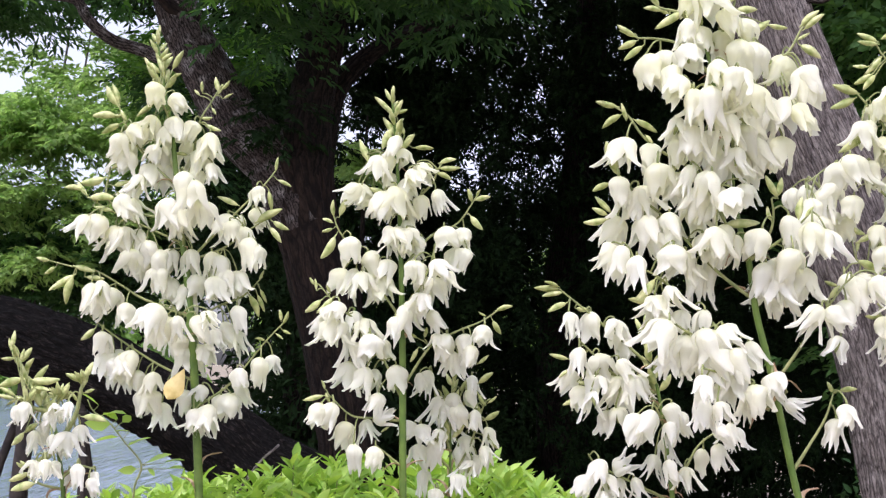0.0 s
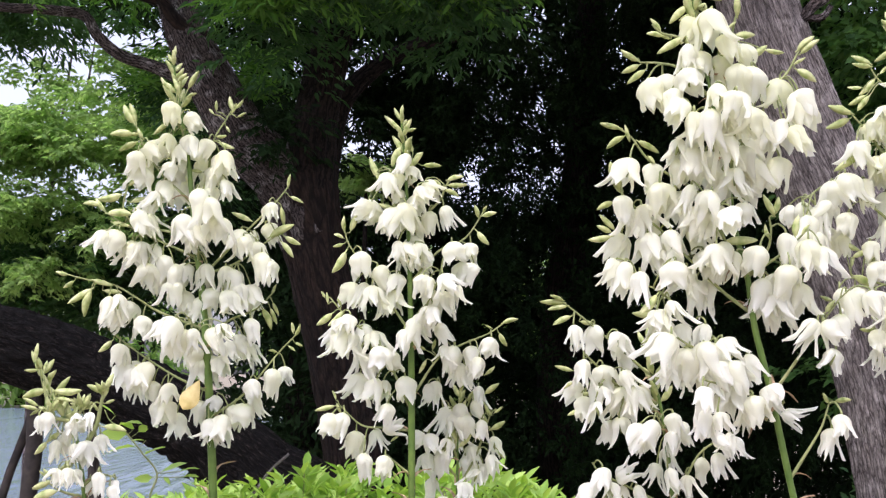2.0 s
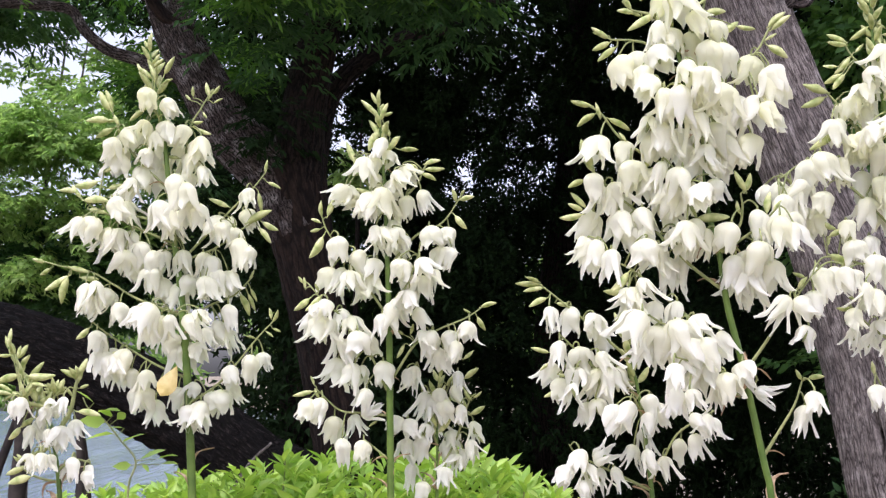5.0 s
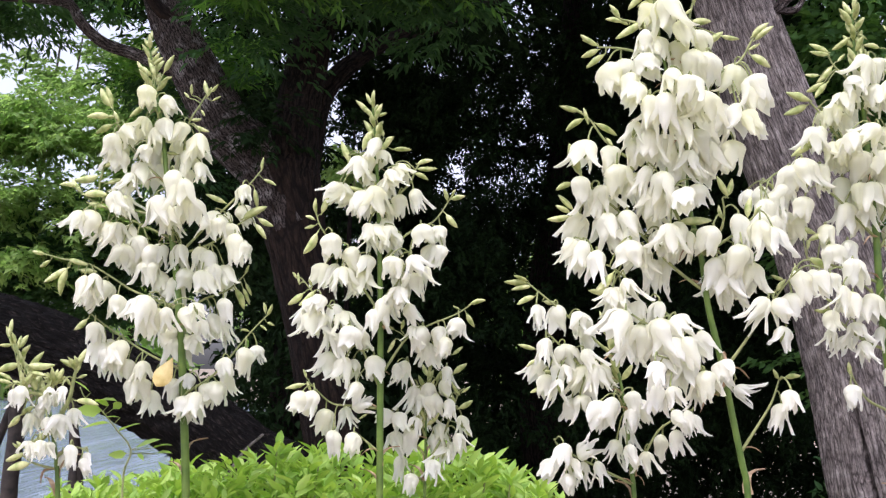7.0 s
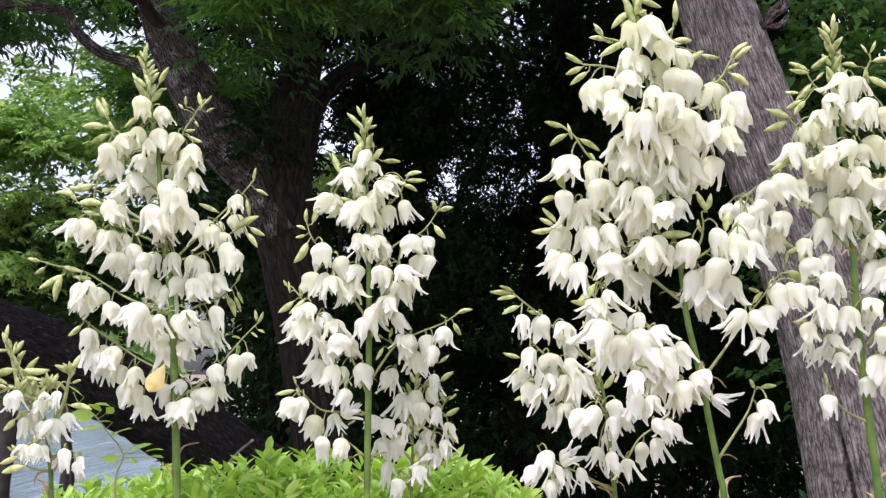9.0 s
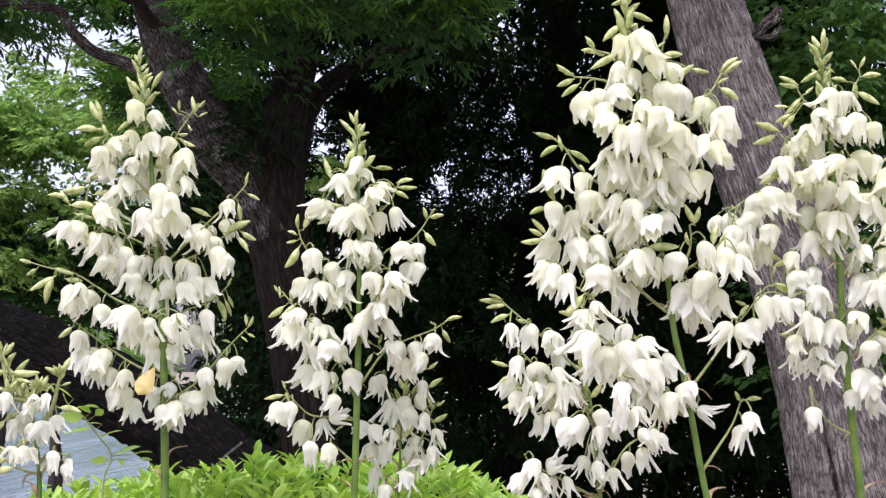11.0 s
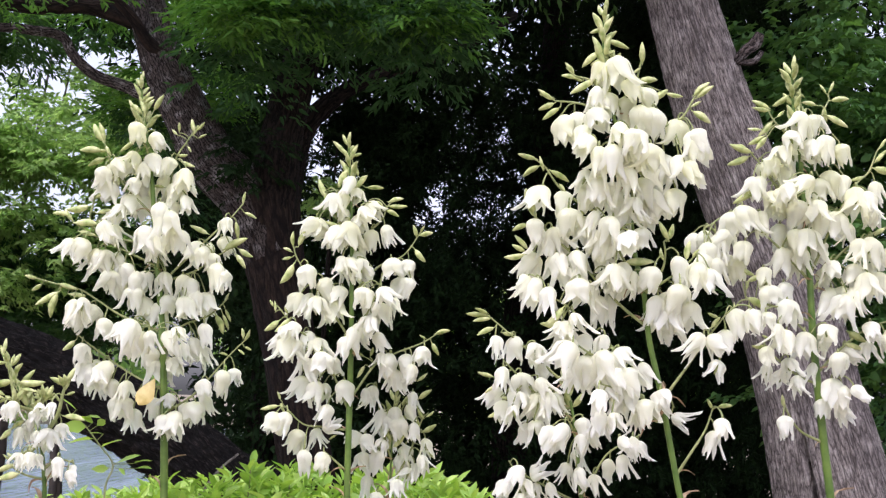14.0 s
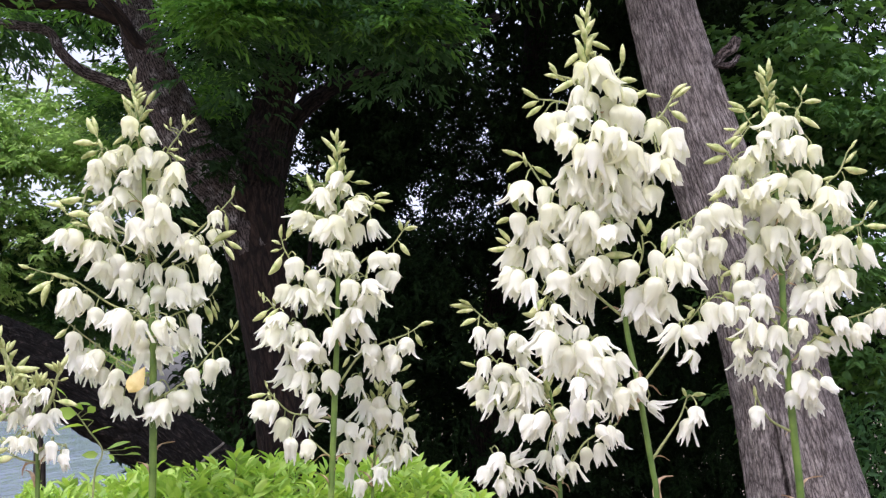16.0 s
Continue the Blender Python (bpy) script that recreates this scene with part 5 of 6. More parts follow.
    spray(plant, [(-0.3, 0.0, 145.8), (4.6, 0.4, 153.1), (9.2, 0.6, 155.9), (14.8, 0.8, 158.2), (18.2, 1.0, 160.4)],
          [(15.6, -1.7, 157.5, -4, 0, 82), (11.4, 1.3, 155.9, -6, 0, 92), (8.0, -0.7, 155.9, -17, 0, 91), (9.2, 2.3, 152.5, -6, 0, 92), (6.3, 0.4, 155.9, -9, 47, 78), (13.1, -1.3, 153.6, -7, 26, 78)],
          [(17.7, 1.0, 160.4, 3.1, 0.3, 0.8), (17.1, 0.9, 158.7, 1.8, 0.6, -2.8), (14.2, 0.7, 149.7, 1.9, 0.7, 1.5), (16.0, 0.9, 159.3, -1.1, 0.4, 0.6), (2.4, 0.4, 154.8, -2.1, 0.7, 1.1), (2.4, 0.3, 153.1, -1.3, -0.8, -2.5), (3.5, 0.4, 154.8, 0.6, -0.3, 2.2)])
    spray(plant, [(-2.2, 0.0, 183.2), (-5.6, 0.0, 186.6), (-7.4, 0.0, 189.5), (-8.5, 0.0, 192.9)],
          [(-5.3, -2.5, 191.4, -10, 31, 78), (-3.4, 0.6, 188.4, -9, 45, 78), (-5.0, -1.3, 183.0, -16, 34, 78), (-9.7, 1.8, 186.3, 13, 0, 83), (-9.0, -0.1, 185.4, -65, 36, 78), (-2.1, -2.1, 185.2, -8, 0, 110)],
          [(-7.4, 0.0, 190.1, -1.8, 0.7, 4.2), (-7.9, 0.0, 191.2, -1.5, 0.4, 2.2), (-7.4, 0.0, 188.9, -0.6, -0.1, 2.3), (-3.4, 0.0, 183.7, -3.5, 0.7, 1.2)])
    spray(plant, [(-1.6, 0.0, 179.7), (4.6, 0.0, 185.4), (6.3, 0.0, 188.9), (7.5, 0.0, 190.6)],
          [(0.7, -2.5, 188.5, 13, 10, 78), (2.3, 0.6, 190.1, 17, 15, 78), (5.8, -1.3, 184.7, 20, 5, 78), (0.6, 1.8, 181.7, 5, 31, 78), (2.9, -0.1, 183.7, 8, 31, 78), (-3.2, -2.1, 177.2, -14, 21, 78), (0.0, 1.0, 178.7, 2, 0, 90)],
          [(6.3, 0.0, 190.1, 3.1, 0.2, 0.8), (6.3, 0.0, 189.1, 3.5, 0.5, 0.1), (5.8, 0.0, 188.3, 3.0, -0.3, -1.5), (5.5, 0.0, 188.9, -1.5, -0.5, 1.1)])
    spray(plant, [(-2.0, 0.0, 188.9), (-1.3, 0.0, 192.4), (-0.9, 0.0, 194.1)],
          [(-1.6, -2.5, 195.4, -19, 23, 78), (-0.6, 0.6, 193.0, -7, 54, 78)],
          [(1.2, 0.0, 193.3, 3.9, -0.1, -0.1), (-2.8, 0.0, 197.6, -2.0, -0.6, -4.4), (-0.5, 0.0, 194.7, 1.7, -0.2, 1.1), (-0.5, 0.0, 195.8, -0.8, 0.7, 2.2), (-3.2, 0.0, 200.5, -2.5, -0.3, 2.5), (-2.3, 0.0, 200.5, 2.3, -0.8, 0.4), (-2.5, 0.0, 201.6, 1.2, -0.7, 1.0)])


def second_small_yucca():
    plant = spike((0.007, 2.600, 0.0), [(0, 0, 0), (0.7, 0.0, 122.4), (0.8, 0.0, 131.8), (0.9, 0.0, 138.7), (1.4, 0.0, 145.6)],
                  "small yucca spike with fading ivory bell flowers", 0.0060)
    spray(plant, [(0.8, 0.0, 126.0), (4.7, 0.0, 132.9), (7.6, 0.0, 141.0), (9.1, 0.0, 142.7)],
          [(6.0, -2.5, 140.5, 0, 47, 78), (8.4, 0.6, 136.9, 12, 50, 78), (7.5, -1.3, 133.0, 13, 55, 78), (6.1, 1.8, 131.1, 6, 51, 78), (5.2, -0.1, 130.1, -8, 31, 78), (2.5, -2.1, 127.6, 4, 17, 78), (4.1, 1.0, 135.2, 9, 45, 78)],
          [(8.4, 0.0, 141.6, 1.8, -0.5, 1.4), (7.6, 0.0, 138.1, 3.1, 0.5, 1.9), (9.3, 0.0, 134.1, 1.5, -0.2, -1.7), (6.8, 0.0, 143.3, -0.9, -0.3, 1.2), (7.0, 0.0, 138.7, -0.6, -0.6, 2.3)])
    spray(plant, [(0.8, 0.0, 131.8), (-1.7, -1.2, 139.9), (-2.9, -2.0, 148.0)],
          [(-3.4, -4.5, 148.6, -6, 0, 90), (-1.1, -1.0, 143.3, -11, 0, 95), (-1.1, -2.0, 136.5, -9, 42, 78), (0.3, 0.9, 138.1, 17, 49, 78), (0.0, -1.6, 142.2, 0, 0, 108), (-5.2, -4.1, 148.0, -9, 46, 78)],
          [])
    spray(plant, [(0.8, 0.0, 136.4), (2.9, 0.0, 143.3), (5.3, 0.0, 147.4)],
          [(1.2, -2.5, 144.0, 6, 0, 85), (5.3, 0.6, 147.4, -5, 30, 78), (4.1, -1.3, 144.5, 27, 48, 78), (2.4, 1.8, 132.8, 4, 42, 78)],
          [(6.4, 0.0, 145.6, 3.0, 0.8, 2.3), (6.4, 0.0, 143.9, 1.5, -0.1, -2.3), (4.7, 0.0, 146.8, -1.8, -0.5, -2.3)])
    spray(plant, [(0.7, 0.0, 128.3), (-3.5, -0.6, 133.0), (-5.2, -1.0, 137.0)],
          [(-5.2, -3.5, 137.7, 7, 15, 78), (-5.8, -0.2, 133.5, -6, 0, 85), (-2.3, -2.0, 134.2, 3, 0, 82), (-4.6, 1.4, 128.2, -6, 0, 90), (-6.4, -1.1, 137.6, -45, 49, 78)],
          [])
    spray(plant, [(0.7, 0.0, 122.6), (-1.1, 0.0, 123.7), (-2.3, 0.0, 124.7)],
          [(-1.7, -2.5, 124.6, -7, 24, 78)],
          [])


def third_yucca():
    plant = spike((0.663, 1.900, 0.0), [(0, 0, 0), (-13.0, -0.0, 129.7), (-13.7, -0.0, 132.8), (-16.7, -0.0, 148.4), (-18.7, -0.0, 157.3), (-19.7, -0.0, 165.3), (-21.5, -0.0, 173.3), (-22.8, -0.0, 184.5), (-25.4, -0.0, 197.8), (-27.0, -0.0, 206.1), (-27.6, -0.0, 212.4), (-27.3, -0.0, 216.8)],
                  "large leaning yucca spike, its bells drooping in heavy clusters", 0.0071)
    spray(plant, [(-13.7, -0.0, 133.9), (-11.2, -0.0, 137.7), (-8.7, -0.0, 141.7), (-7.4, -0.0, 145.4)],
          [(-6.3, -2.5, 143.9, 7, 38, 78), (-6.9, 0.6, 141.7, -2, 0, 86)],
          [(-7.4, -0.0, 145.4, -1.0, -0.7, 1.7), (-6.7, -0.0, 145.8, 2.5, -0.7, 0.3)])
    spray(plant, [(-16.2, -0.0, 146.9), (-12.3, -0.5, 152.4), (-8.8, -0.8, 157.5), (-5.4, -1.0, 162.0)],
          [(-9.7, -3.3, 158.4, -33, 0, 92), (-5.2, -0.3, 159.6, 0, 0, 93), (-6.7, -2.0, 154.0, -12, 18, 78), (-3.9, 0.8, 163.2, 17, 46, 78), (-0.9, -1.1, 163.1, 27, 43, 78), (-8.8, -2.9, 158.4, 24, 16, 78)],
          [(-7.9, -0.8, 159.5, 1.4, -0.5, 2.0), (-6.4, -1.0, 161.5, -1.9, 0.3, 0.8)])
    spray(plant, [(-18.7, -0.0, 149.8), (-22.3, -0.3, 153.2), (-26.8, -0.5, 157.1), (-31.3, -0.7, 161.0), (-34.4, -0.9, 163.4), (-36.9, -1.0, 164.3)],
          [(-32.7, -3.2, 161.3, 0, 43, 78), (-30.2, -0.0, 158.0, 0, 33, 78), (-27.0, -1.9, 158.0, -7, 42, 78), (-38.8, 0.8, 167.9, -15, 0, 85), (-36.9, -1.1, 166.3, 1, 0, 89), (-31.7, -2.9, 167.8, 5, 0, 88), (-29.3, 0.2, 167.1, 0, 0, 89), (-34.4, -1.6, 159.9, -26, 48, 78), (-40.2, 1.2, 168.0, -21, 49, 78)],
          [(-32.3, -0.7, 159.0, -4.6, -0.6, 0.4), (-33.9, -0.8, 162.9, -3.0, -0.7, -3.1), (-34.3, -0.7, 156.9, -1.5, -0.0, -1.5)])
    spray(plant, [(-16.7, -0.0, 144.0), (-20.5, -1.5, 147.3), (-24.6, -2.5, 152.2), (-29.7, -3.3, 154.5), (-32.7, -4.0, 156.4)],
          [(-33.1, -6.5, 156.3, -17, 0, 90), (-29.6, -2.7, 154.2, -7, 0, 110), (-25.9, -4.1, 155.0, 9, 0, 100), (-30.9, -1.5, 152.0, -10, 0, 81), (-27.1, -2.9, 151.1, 0, 0, 94), (-24.0, -4.4, 152.1, 18, 0, 98), (-20.4, -1.2, 153.3, 11, 0, 81), (-24.8, -3.6, 155.6, 16, 45, 78)],
          [])
    spray(plant, [(-17.2, -0.0, 143.0), (-20.7, -2.8, 145.4), (-24.9, -4.5, 148.2), (-28.1, -6.0, 149.2)],
          [(-28.9, -8.5, 148.2, 4, 24, 78), (-27.9, -4.7, 144.8, -7, 0, 95), (-26.0, -5.3, 144.4, 27, 31, 78), (-24.6, -2.5, 147.3, 6, 0, 79), (-22.9, -4.1, 148.3, 10, 0, 87), (-20.6, -5.0, 146.9, 10, 0, 87), (-21.0, -1.6, 144.4, 8, 42, 78)],
          [])
    spray(plant, [(-16.4, -0.0, 148.4), (-14.9, 1.2, 147.4), (-13.8, 2.0, 145.5)],
          [(-17.2, -2.5, 148.4, 18, 49, 78), (-14.1, 2.6, 144.0, 51, 45, 78)],
          [])
    spray(plant, [(-19.4, -0.0, 159.8), (-23.7, 0.3, 163.2), (-28.2, 0.5, 167.7), (-33.3, 0.7, 173.1), (-37.8, 0.9, 176.6), (-40.9, 1.0, 182.2)],
          [(-39.6, -1.6, 178.3, -4, 36, 78), (-37.3, 1.4, 176.4, 1, 0, 80), (-36.5, -0.5, 177.0, 11, 0, 83), (-39.1, 2.6, 172.7, -20, 0, 80), (-35.3, 0.6, 172.6, -4, 0, 90), (-32.0, -1.4, 172.9, 6, 0, 82), (-27.6, 1.7, 173.9, 0, 17, 78), (-26.8, -0.3, 169.6, 12, 15, 78), (-25.3, 2.6, 165.4, -10, 0, 110), (-34.2, 1.0, 170.1, 1, 24, 78), (-31.5, -1.0, 170.0, 3, 25, 78)],
          [(-39.2, 0.9, 178.9, -1.9, -0.4, 4.7), (-38.9, 0.9, 178.6, -1.7, 0.8, 2.4), (-40.4, 0.9, 177.6, -2.8, -0.6, -1.3), (-40.3, 0.8, 172.8, -2.5, 0.0, 2.4), (-40.8, 0.8, 172.0, -3.3, 0.4, -0.5), (-40.8, 0.9, 172.5, -2.4, -0.1, 1.2)])
    spray(plant, [(-20.2, -0.0, 167.3), (-23.7, -2.5, 171.0), (-26.0, -4.0, 174.8)],
          [(-25.6, -5.0, 170.2, -7, 42, 78), (-20.9, -3.3, 177.0, 0, 0, 81), (-26.2, -5.3, 178.6, -4, 0, 93), (-24.5, -2.2, 177.0, -6, 0, 98), (-29.0, -4.1, 179.7, 0, 0, 81), (-23.8, -6.0, 175.6, -5, 46, 78)],
          [])
    spray(plant, [(-21.5, -0.0, 173.3), (-26.8, 0.3, 178.8), (-32.4, 0.5, 182.3), (-35.4, 0.7, 184.8), (-38.0, 0.9, 188.4), (-41.6, 1.0, 190.4)],
          [(-38.2, -1.7, 184.3, -5, 0, 84), (-34.3, 1.2, 183.9, -11, 8, 78), (-33.5, -0.8, 180.5, 6, 0, 87), (-30.6, 2.2, 179.5, 0, 0, 83), (-29.3, 0.2, 177.2, 8, 35, 78)],
          [(-39.0, 0.9, 189.4, -3.3, 0.8, 1.1), (-38.5, 0.9, 188.4, -2.7, -0.0, -1.9), (-38.0, 0.8, 187.3, -0.6, -0.4, 2.0), (-37.0, 0.8, 187.6, 3.5, -0.1, -2.0), (-35.1, 0.7, 185.1, 0.8, -0.7, -1.3), (-29.8, 0.4, 180.8, -2.5, -0.1, -2.1)])
    spray(plant, [(-20.2, -0.0, 165.3), (-17.0, -1.4, 169.2), (-16.4, -2.3, 172.2), (-16.8, -3.0, 174.6)],
          [(-18.5, -4.1, 170.0, -11, 0, 82), (-14.0, -1.7, 172.3, -7, 32, 78), (-17.6, -1.8, 165.2, -8, 0, 110), (-14.4, 1.4, 162.5, -8, 0, 110), (-21.4, -0.8, 169.2, -26, 47, 78)],
          [(-15.8, -3.0, 174.6, -1.7, -0.4, 2.9), (-16.3, -3.0, 174.6, 1.2, 0.6, 3.1), (-16.6, -2.0, 171.2, -0.4, 0.5, 2.1)])
    spray(plant, [(-19.9, -0.0, 165.3), (-14.1, -1.8, 169.3), (-10.8, -3.0, 172.7)],
          [(-14.1, -4.2, 167.1, 0, 0, 88), (-11.4, -1.1, 164.4, 0, 0, 81), (-11.1, -4.1, 171.1, 0, 0, 96), (-12.6, 0.5, 163.5, 10, 36, 78)],
          [(-12.7, -2.4, 171.2, 0.6, -0.0, 3.5), (-11.8, -2.7, 171.7, 1.0, -0.7, 1.4), (-23.8, -0.0, 171.0, 6.0, -0.4, 0.1)])
    spray(plant, [(-23.9, -0.0, 189.6), (-18.3, -0.0, 194.9), (-13.2, -0.0, 197.6), (-10.6, -0.0, 201.8), (-8.8, -0.0, 203.4)],
          [(-18.8, -2.5, 199.0, -4, 0, 101), (-13.5, 0.6, 197.7, -5, 0, 93), (-11.4, -1.3, 195.3, 32, 33, 78), (-15.9, 1.8, 191.2, 5, 0, 100), (-13.7, -0.1, 190.8, 14, 0, 86), (-13.1, -2.0, 189.0, 45, 45, 78), (-14.0, 1.0, 184.9, -5, 0, 92), (-11.3, -0.9, 193.9, 13, 55, 78)],
          [(-11.1, -0.0, 201.8, 2.6, -0.4, 2.1), (-10.6, -0.0, 201.3, 2.8, -0.5, 2.0), (-11.6, -0.0, 199.7, 1.5, -0.4, 0.8), (-11.3, -0.0, 199.2, 3.4, 0.6, -2.1), (-16.2, -0.0, 198.1, -2.7, -0.6, -0.7)])
    spray(plant, [(-22.3, -0.0, 179.4), (-22.4, -3.2, 184.0), (-22.3, -5.3, 189.7), (-23.1, -7.0, 192.3)],
          [(-23.0, -9.5, 193.3, 0, 8, 78), (-19.8, -5.6, 191.7, -9, 0, 99), (-24.3, -5.9, 187.5, 5, 0, 94), (-20.7, -2.2, 186.2, 16, 0, 110), (-23.7, -2.0, 182.1, -5, 0, 83), (-22.1, -4.4, 182.3, 6, 19, 78), (-17.5, -1.2, 182.4, 0, 17, 78), (-25.7, -7.9, 194.6, -6, 30, 78), (-20.1, 0.8, 181.6, 7, 35, 78)],
          [])
    spray(plant, [(-22.8, -0.0, 184.5), (-26.9, -3.1, 187.9), (-28.7, -5.0, 190.6)],
          [(-29.1, -7.5, 190.6, -13, 0, 101), (-30.3, -2.9, 186.9, -17, 31, 78), (-28.5, -4.1, 185.7, -5, 0, 91), (-25.8, 0.2, 185.5, 0, 0, 91), (-30.2, -5.1, 192.5, -35, 51, 78), (-26.9, -6.5, 190.3, 0, 2, 78), (-30.7, -1.8, 184.0, -18, 50, 78)],
          [(-26.1, -4.6, 191.2, 0.4, -0.7, -2.6), (-28.7, -5.0, 191.6, -2.6, 0.7, 1.6)])
    spray(plant, [(-24.4, -0.0, 193.7), (-29.5, -0.0, 198.8), (-32.6, -0.0, 199.9), (-36.2, -0.0, 200.1)],
          [(-29.4, -2.5, 198.4, 6, 0, 83), (-32.5, 0.6, 198.3, 5, 0, 97), (-31.2, -1.3, 195.3, 0, 44, 78)],
          [(-36.2, -0.0, 200.1, -2.8, 0.1, 2.0), (-36.0, -0.0, 199.8, -2.9, 0.8, -1.1), (-35.1, -0.0, 199.1, -3.0, -0.2, -2.5), (-36.7, -0.0, 200.7, -1.7, 0.6, 0.6)])
    spray(plant, [(-25.9, -0.0, 200.9), (-29.5, -0.0, 204.0), (-32.6, -0.0, 204.9), (-34.2, -0.0, 206.4)],
          [(-28.9, -2.5, 202.3, -6, 21, 78), (-26.9, 0.6, 202.1, 0, 33, 78)],
          [(-32.6, -0.0, 204.9, -1.5, 0.2, 2.1), (-32.1, -0.0, 204.4, -2.7, 0.5, 0.6), (-31.1, -0.0, 203.9, -1.5, 0.4, 0.6), (-28.5, -0.0, 204.5, -3.8, -0.0, -2.2)])
    spray(plant, [(-25.2, -0.0, 197.8), (-21.9, -0.0, 203.1), (-20.8, -0.0, 206.8), (-20.3, -0.0, 208.9)],
          [(-23.3, -2.5, 204.0, 8, 43, 78), (-23.3, 0.6, 201.6, 11, 0, 86), (-20.6, -1.3, 202.8, 8, 43, 78)],
          [(-20.3, -0.0, 207.3, -0.1, -0.7, 3.4), (-20.5, -0.0, 206.8, -1.1, -0.5, -0.9), (-21.4, -0.0, 204.2, 3.8, 0.6, 0.5), (-21.9, -0.0, 204.7, 3.0, 0.6, -5.3), (-18.8, -0.0, 200.9, 3.2, 0.7, 2.0), (-16.2, -0.0, 202.2, 3.0, -0.3, -0.6)])
    spray(plant, [(-26.8, -0.0, 205.1), (-26.0, -0.0, 207.2), (-25.7, -0.0, 208.4)],
          [(-25.9, -2.5, 208.1, 5, 0, 92), (-27.4, 0.6, 207.8, -11, 31, 78)],
          [(-28.0, -0.0, 209.7, -2.8, 0.3, -2.6), (-27.0, -0.0, 211.9, 3.3, 0.5, -1.1), (-27.5, -0.0, 211.3, 2.3, 0.2, 2.2), (-27.6, -0.0, 214.0, -2.2, 0.5, -0.8), (-27.5, -0.0, 208.2, -2.2, 0.0, -1.1), (-26.7, -0.0, 205.1, 0.3, 0.2, -3.7), (-27.2, -0.0, 209.2, 1.8, 0.3, 0.7)])


def third_small_yucca():
    plant = spike((0.473, 2.250, 0.0), [(0, 0, 0), (-6.6, 0.0, 126.3), (-8.4, 0.0, 142.3), (-9.9, 0.0, 149.2), (-11.1, 0.0, 156.0)],
                  "short yucca spike with bells and green buds behind a taller one", 0.0080)
    spray(plant, [(-9.9, 0.0, 149.2), (-15.5, 0.0, 154.2), (-20.1, 0.0, 158.1), (-24.2, 0.0, 161.5), (-27.4, 0.0, 164.0)],
          [(-24.9, -2.5, 159.1, -2, 16, 78), (-20.7, 0.6, 159.3, 6, 0, 94), (-16.8, -1.3, 157.6, 8, 31, 78), (-15.3, 1.8, 154.3, 10, 0, 86)],
          [(-24.8, 0.0, 160.9, -3.1, -0.4, -1.6), (-25.4, 0.0, 162.7, -3.7, 0.7, -0.6), (-26.0, 0.0, 163.2, -3.7, 0.7, 0.2), (-26.2, 0.0, 163.6, -2.7, -0.7, 0.9), (-23.6, 0.0, 159.8, 2.6, 0.8, -0.3)])
    spray(plant, [(-9.4, 0.0, 144.6), (-16.6, -0.9, 147.9), (-21.3, -1.5, 152.3), (-23.1, -2.0, 154.0)],
          [(-23.3, -4.3, 152.8, -5, 0, 83), (-19.5, -0.8, 151.8, -5, 0, 90), (-16.2, -2.4, 150.7, 27, 47, 78), (-24.0, 0.3, 148.9, -15, 18, 78), (-22.9, -1.4, 146.1, -2, 0, 80), (-21.1, -3.1, 145.0, 5, 31, 78), (-17.1, 0.1, 147.9, -4, 0, 102), (-16.6, -1.5, 142.2, 9, 0, 84), (-17.7, 1.5, 141.6, -5, 15, 78), (-20.1, -0.8, 147.8, 1, 24, 78)],
          [(-24.8, -1.8, 150.6, -2.7, 0.7, 0.7), (-24.7, -1.5, 148.9, -1.9, 0.3, -1.4), (-23.5, -1.3, 146.6, 2.2, -0.7, -0.2), (-22.3, -1.1, 144.4, -3.4, 0.6, -1.8)])
    spray(plant, [(-8.6, 0.0, 142.3), (-11.3, 0.0, 145.1), (-13.1, 0.0, 148.0)],
          [(-13.9, -2.5, 148.0, 0, 0, 110), (-12.4, 0.6, 148.0, 23, 0, 81)],
          [])
    spray(plant, [(-7.9, 0.0, 138.9), (-9.2, -1.8, 141.3), (-9.9, -3.0, 142.4)],
          [(-10.8, -5.3, 141.9, -7, 0, 96), (-6.9, -1.7, 143.0, 8, 32, 78), (-6.9, -1.3, 139.6, 4, 33, 78), (-7.6, 1.8, 136.6, 0, 30, 78), (-9.5, -0.1, 133.8, -13, 12, 78), (-8.0, -2.1, 132.9, 21, 40, 78), (-5.5, 0.2, 141.3, 25, 0, 87)],
          [])
    spray(plant, [(-6.7, 0.0, 127.1), (-4.3, 0.0, 131.1), (-1.5, 0.0, 135.7), (3.1, 0.0, 138.6), (5.4, 0.0, 139.8)],
          [(3.2, -2.5, 139.5, 12, 55, 78), (4.9, 0.6, 138.6, 3, 0, 80), (1.2, -1.3, 135.8, 10, 17, 78), (-0.6, 1.8, 134.7, -6, 0, 79), (-4.3, -0.1, 131.7, 12, 37, 78), (0.5, -2.1, 139.2, 38, 55, 78)],
          [])
    spray(plant, [(-6.6, 0.0, 125.4), (-13.4, 0.0, 128.7), (-19.8, 0.0, 131.9), (-21.5, 0.0, 133.9)],
          [(-20.0, -2.5, 133.2, -3, 51, 78), (-21.4, 0.6, 130.2, -10, 52, 78), (-18.2, -1.3, 130.4, 1, 53, 78), (-15.6, 1.8, 129.6, -7, 24, 78), (-13.5, -0.1, 129.8, 22, 40, 78), (-19.3, -2.1, 127.6, -9, 47, 78), (-16.8, 1.0, 130.8, 112, 55, 78)],
          [])


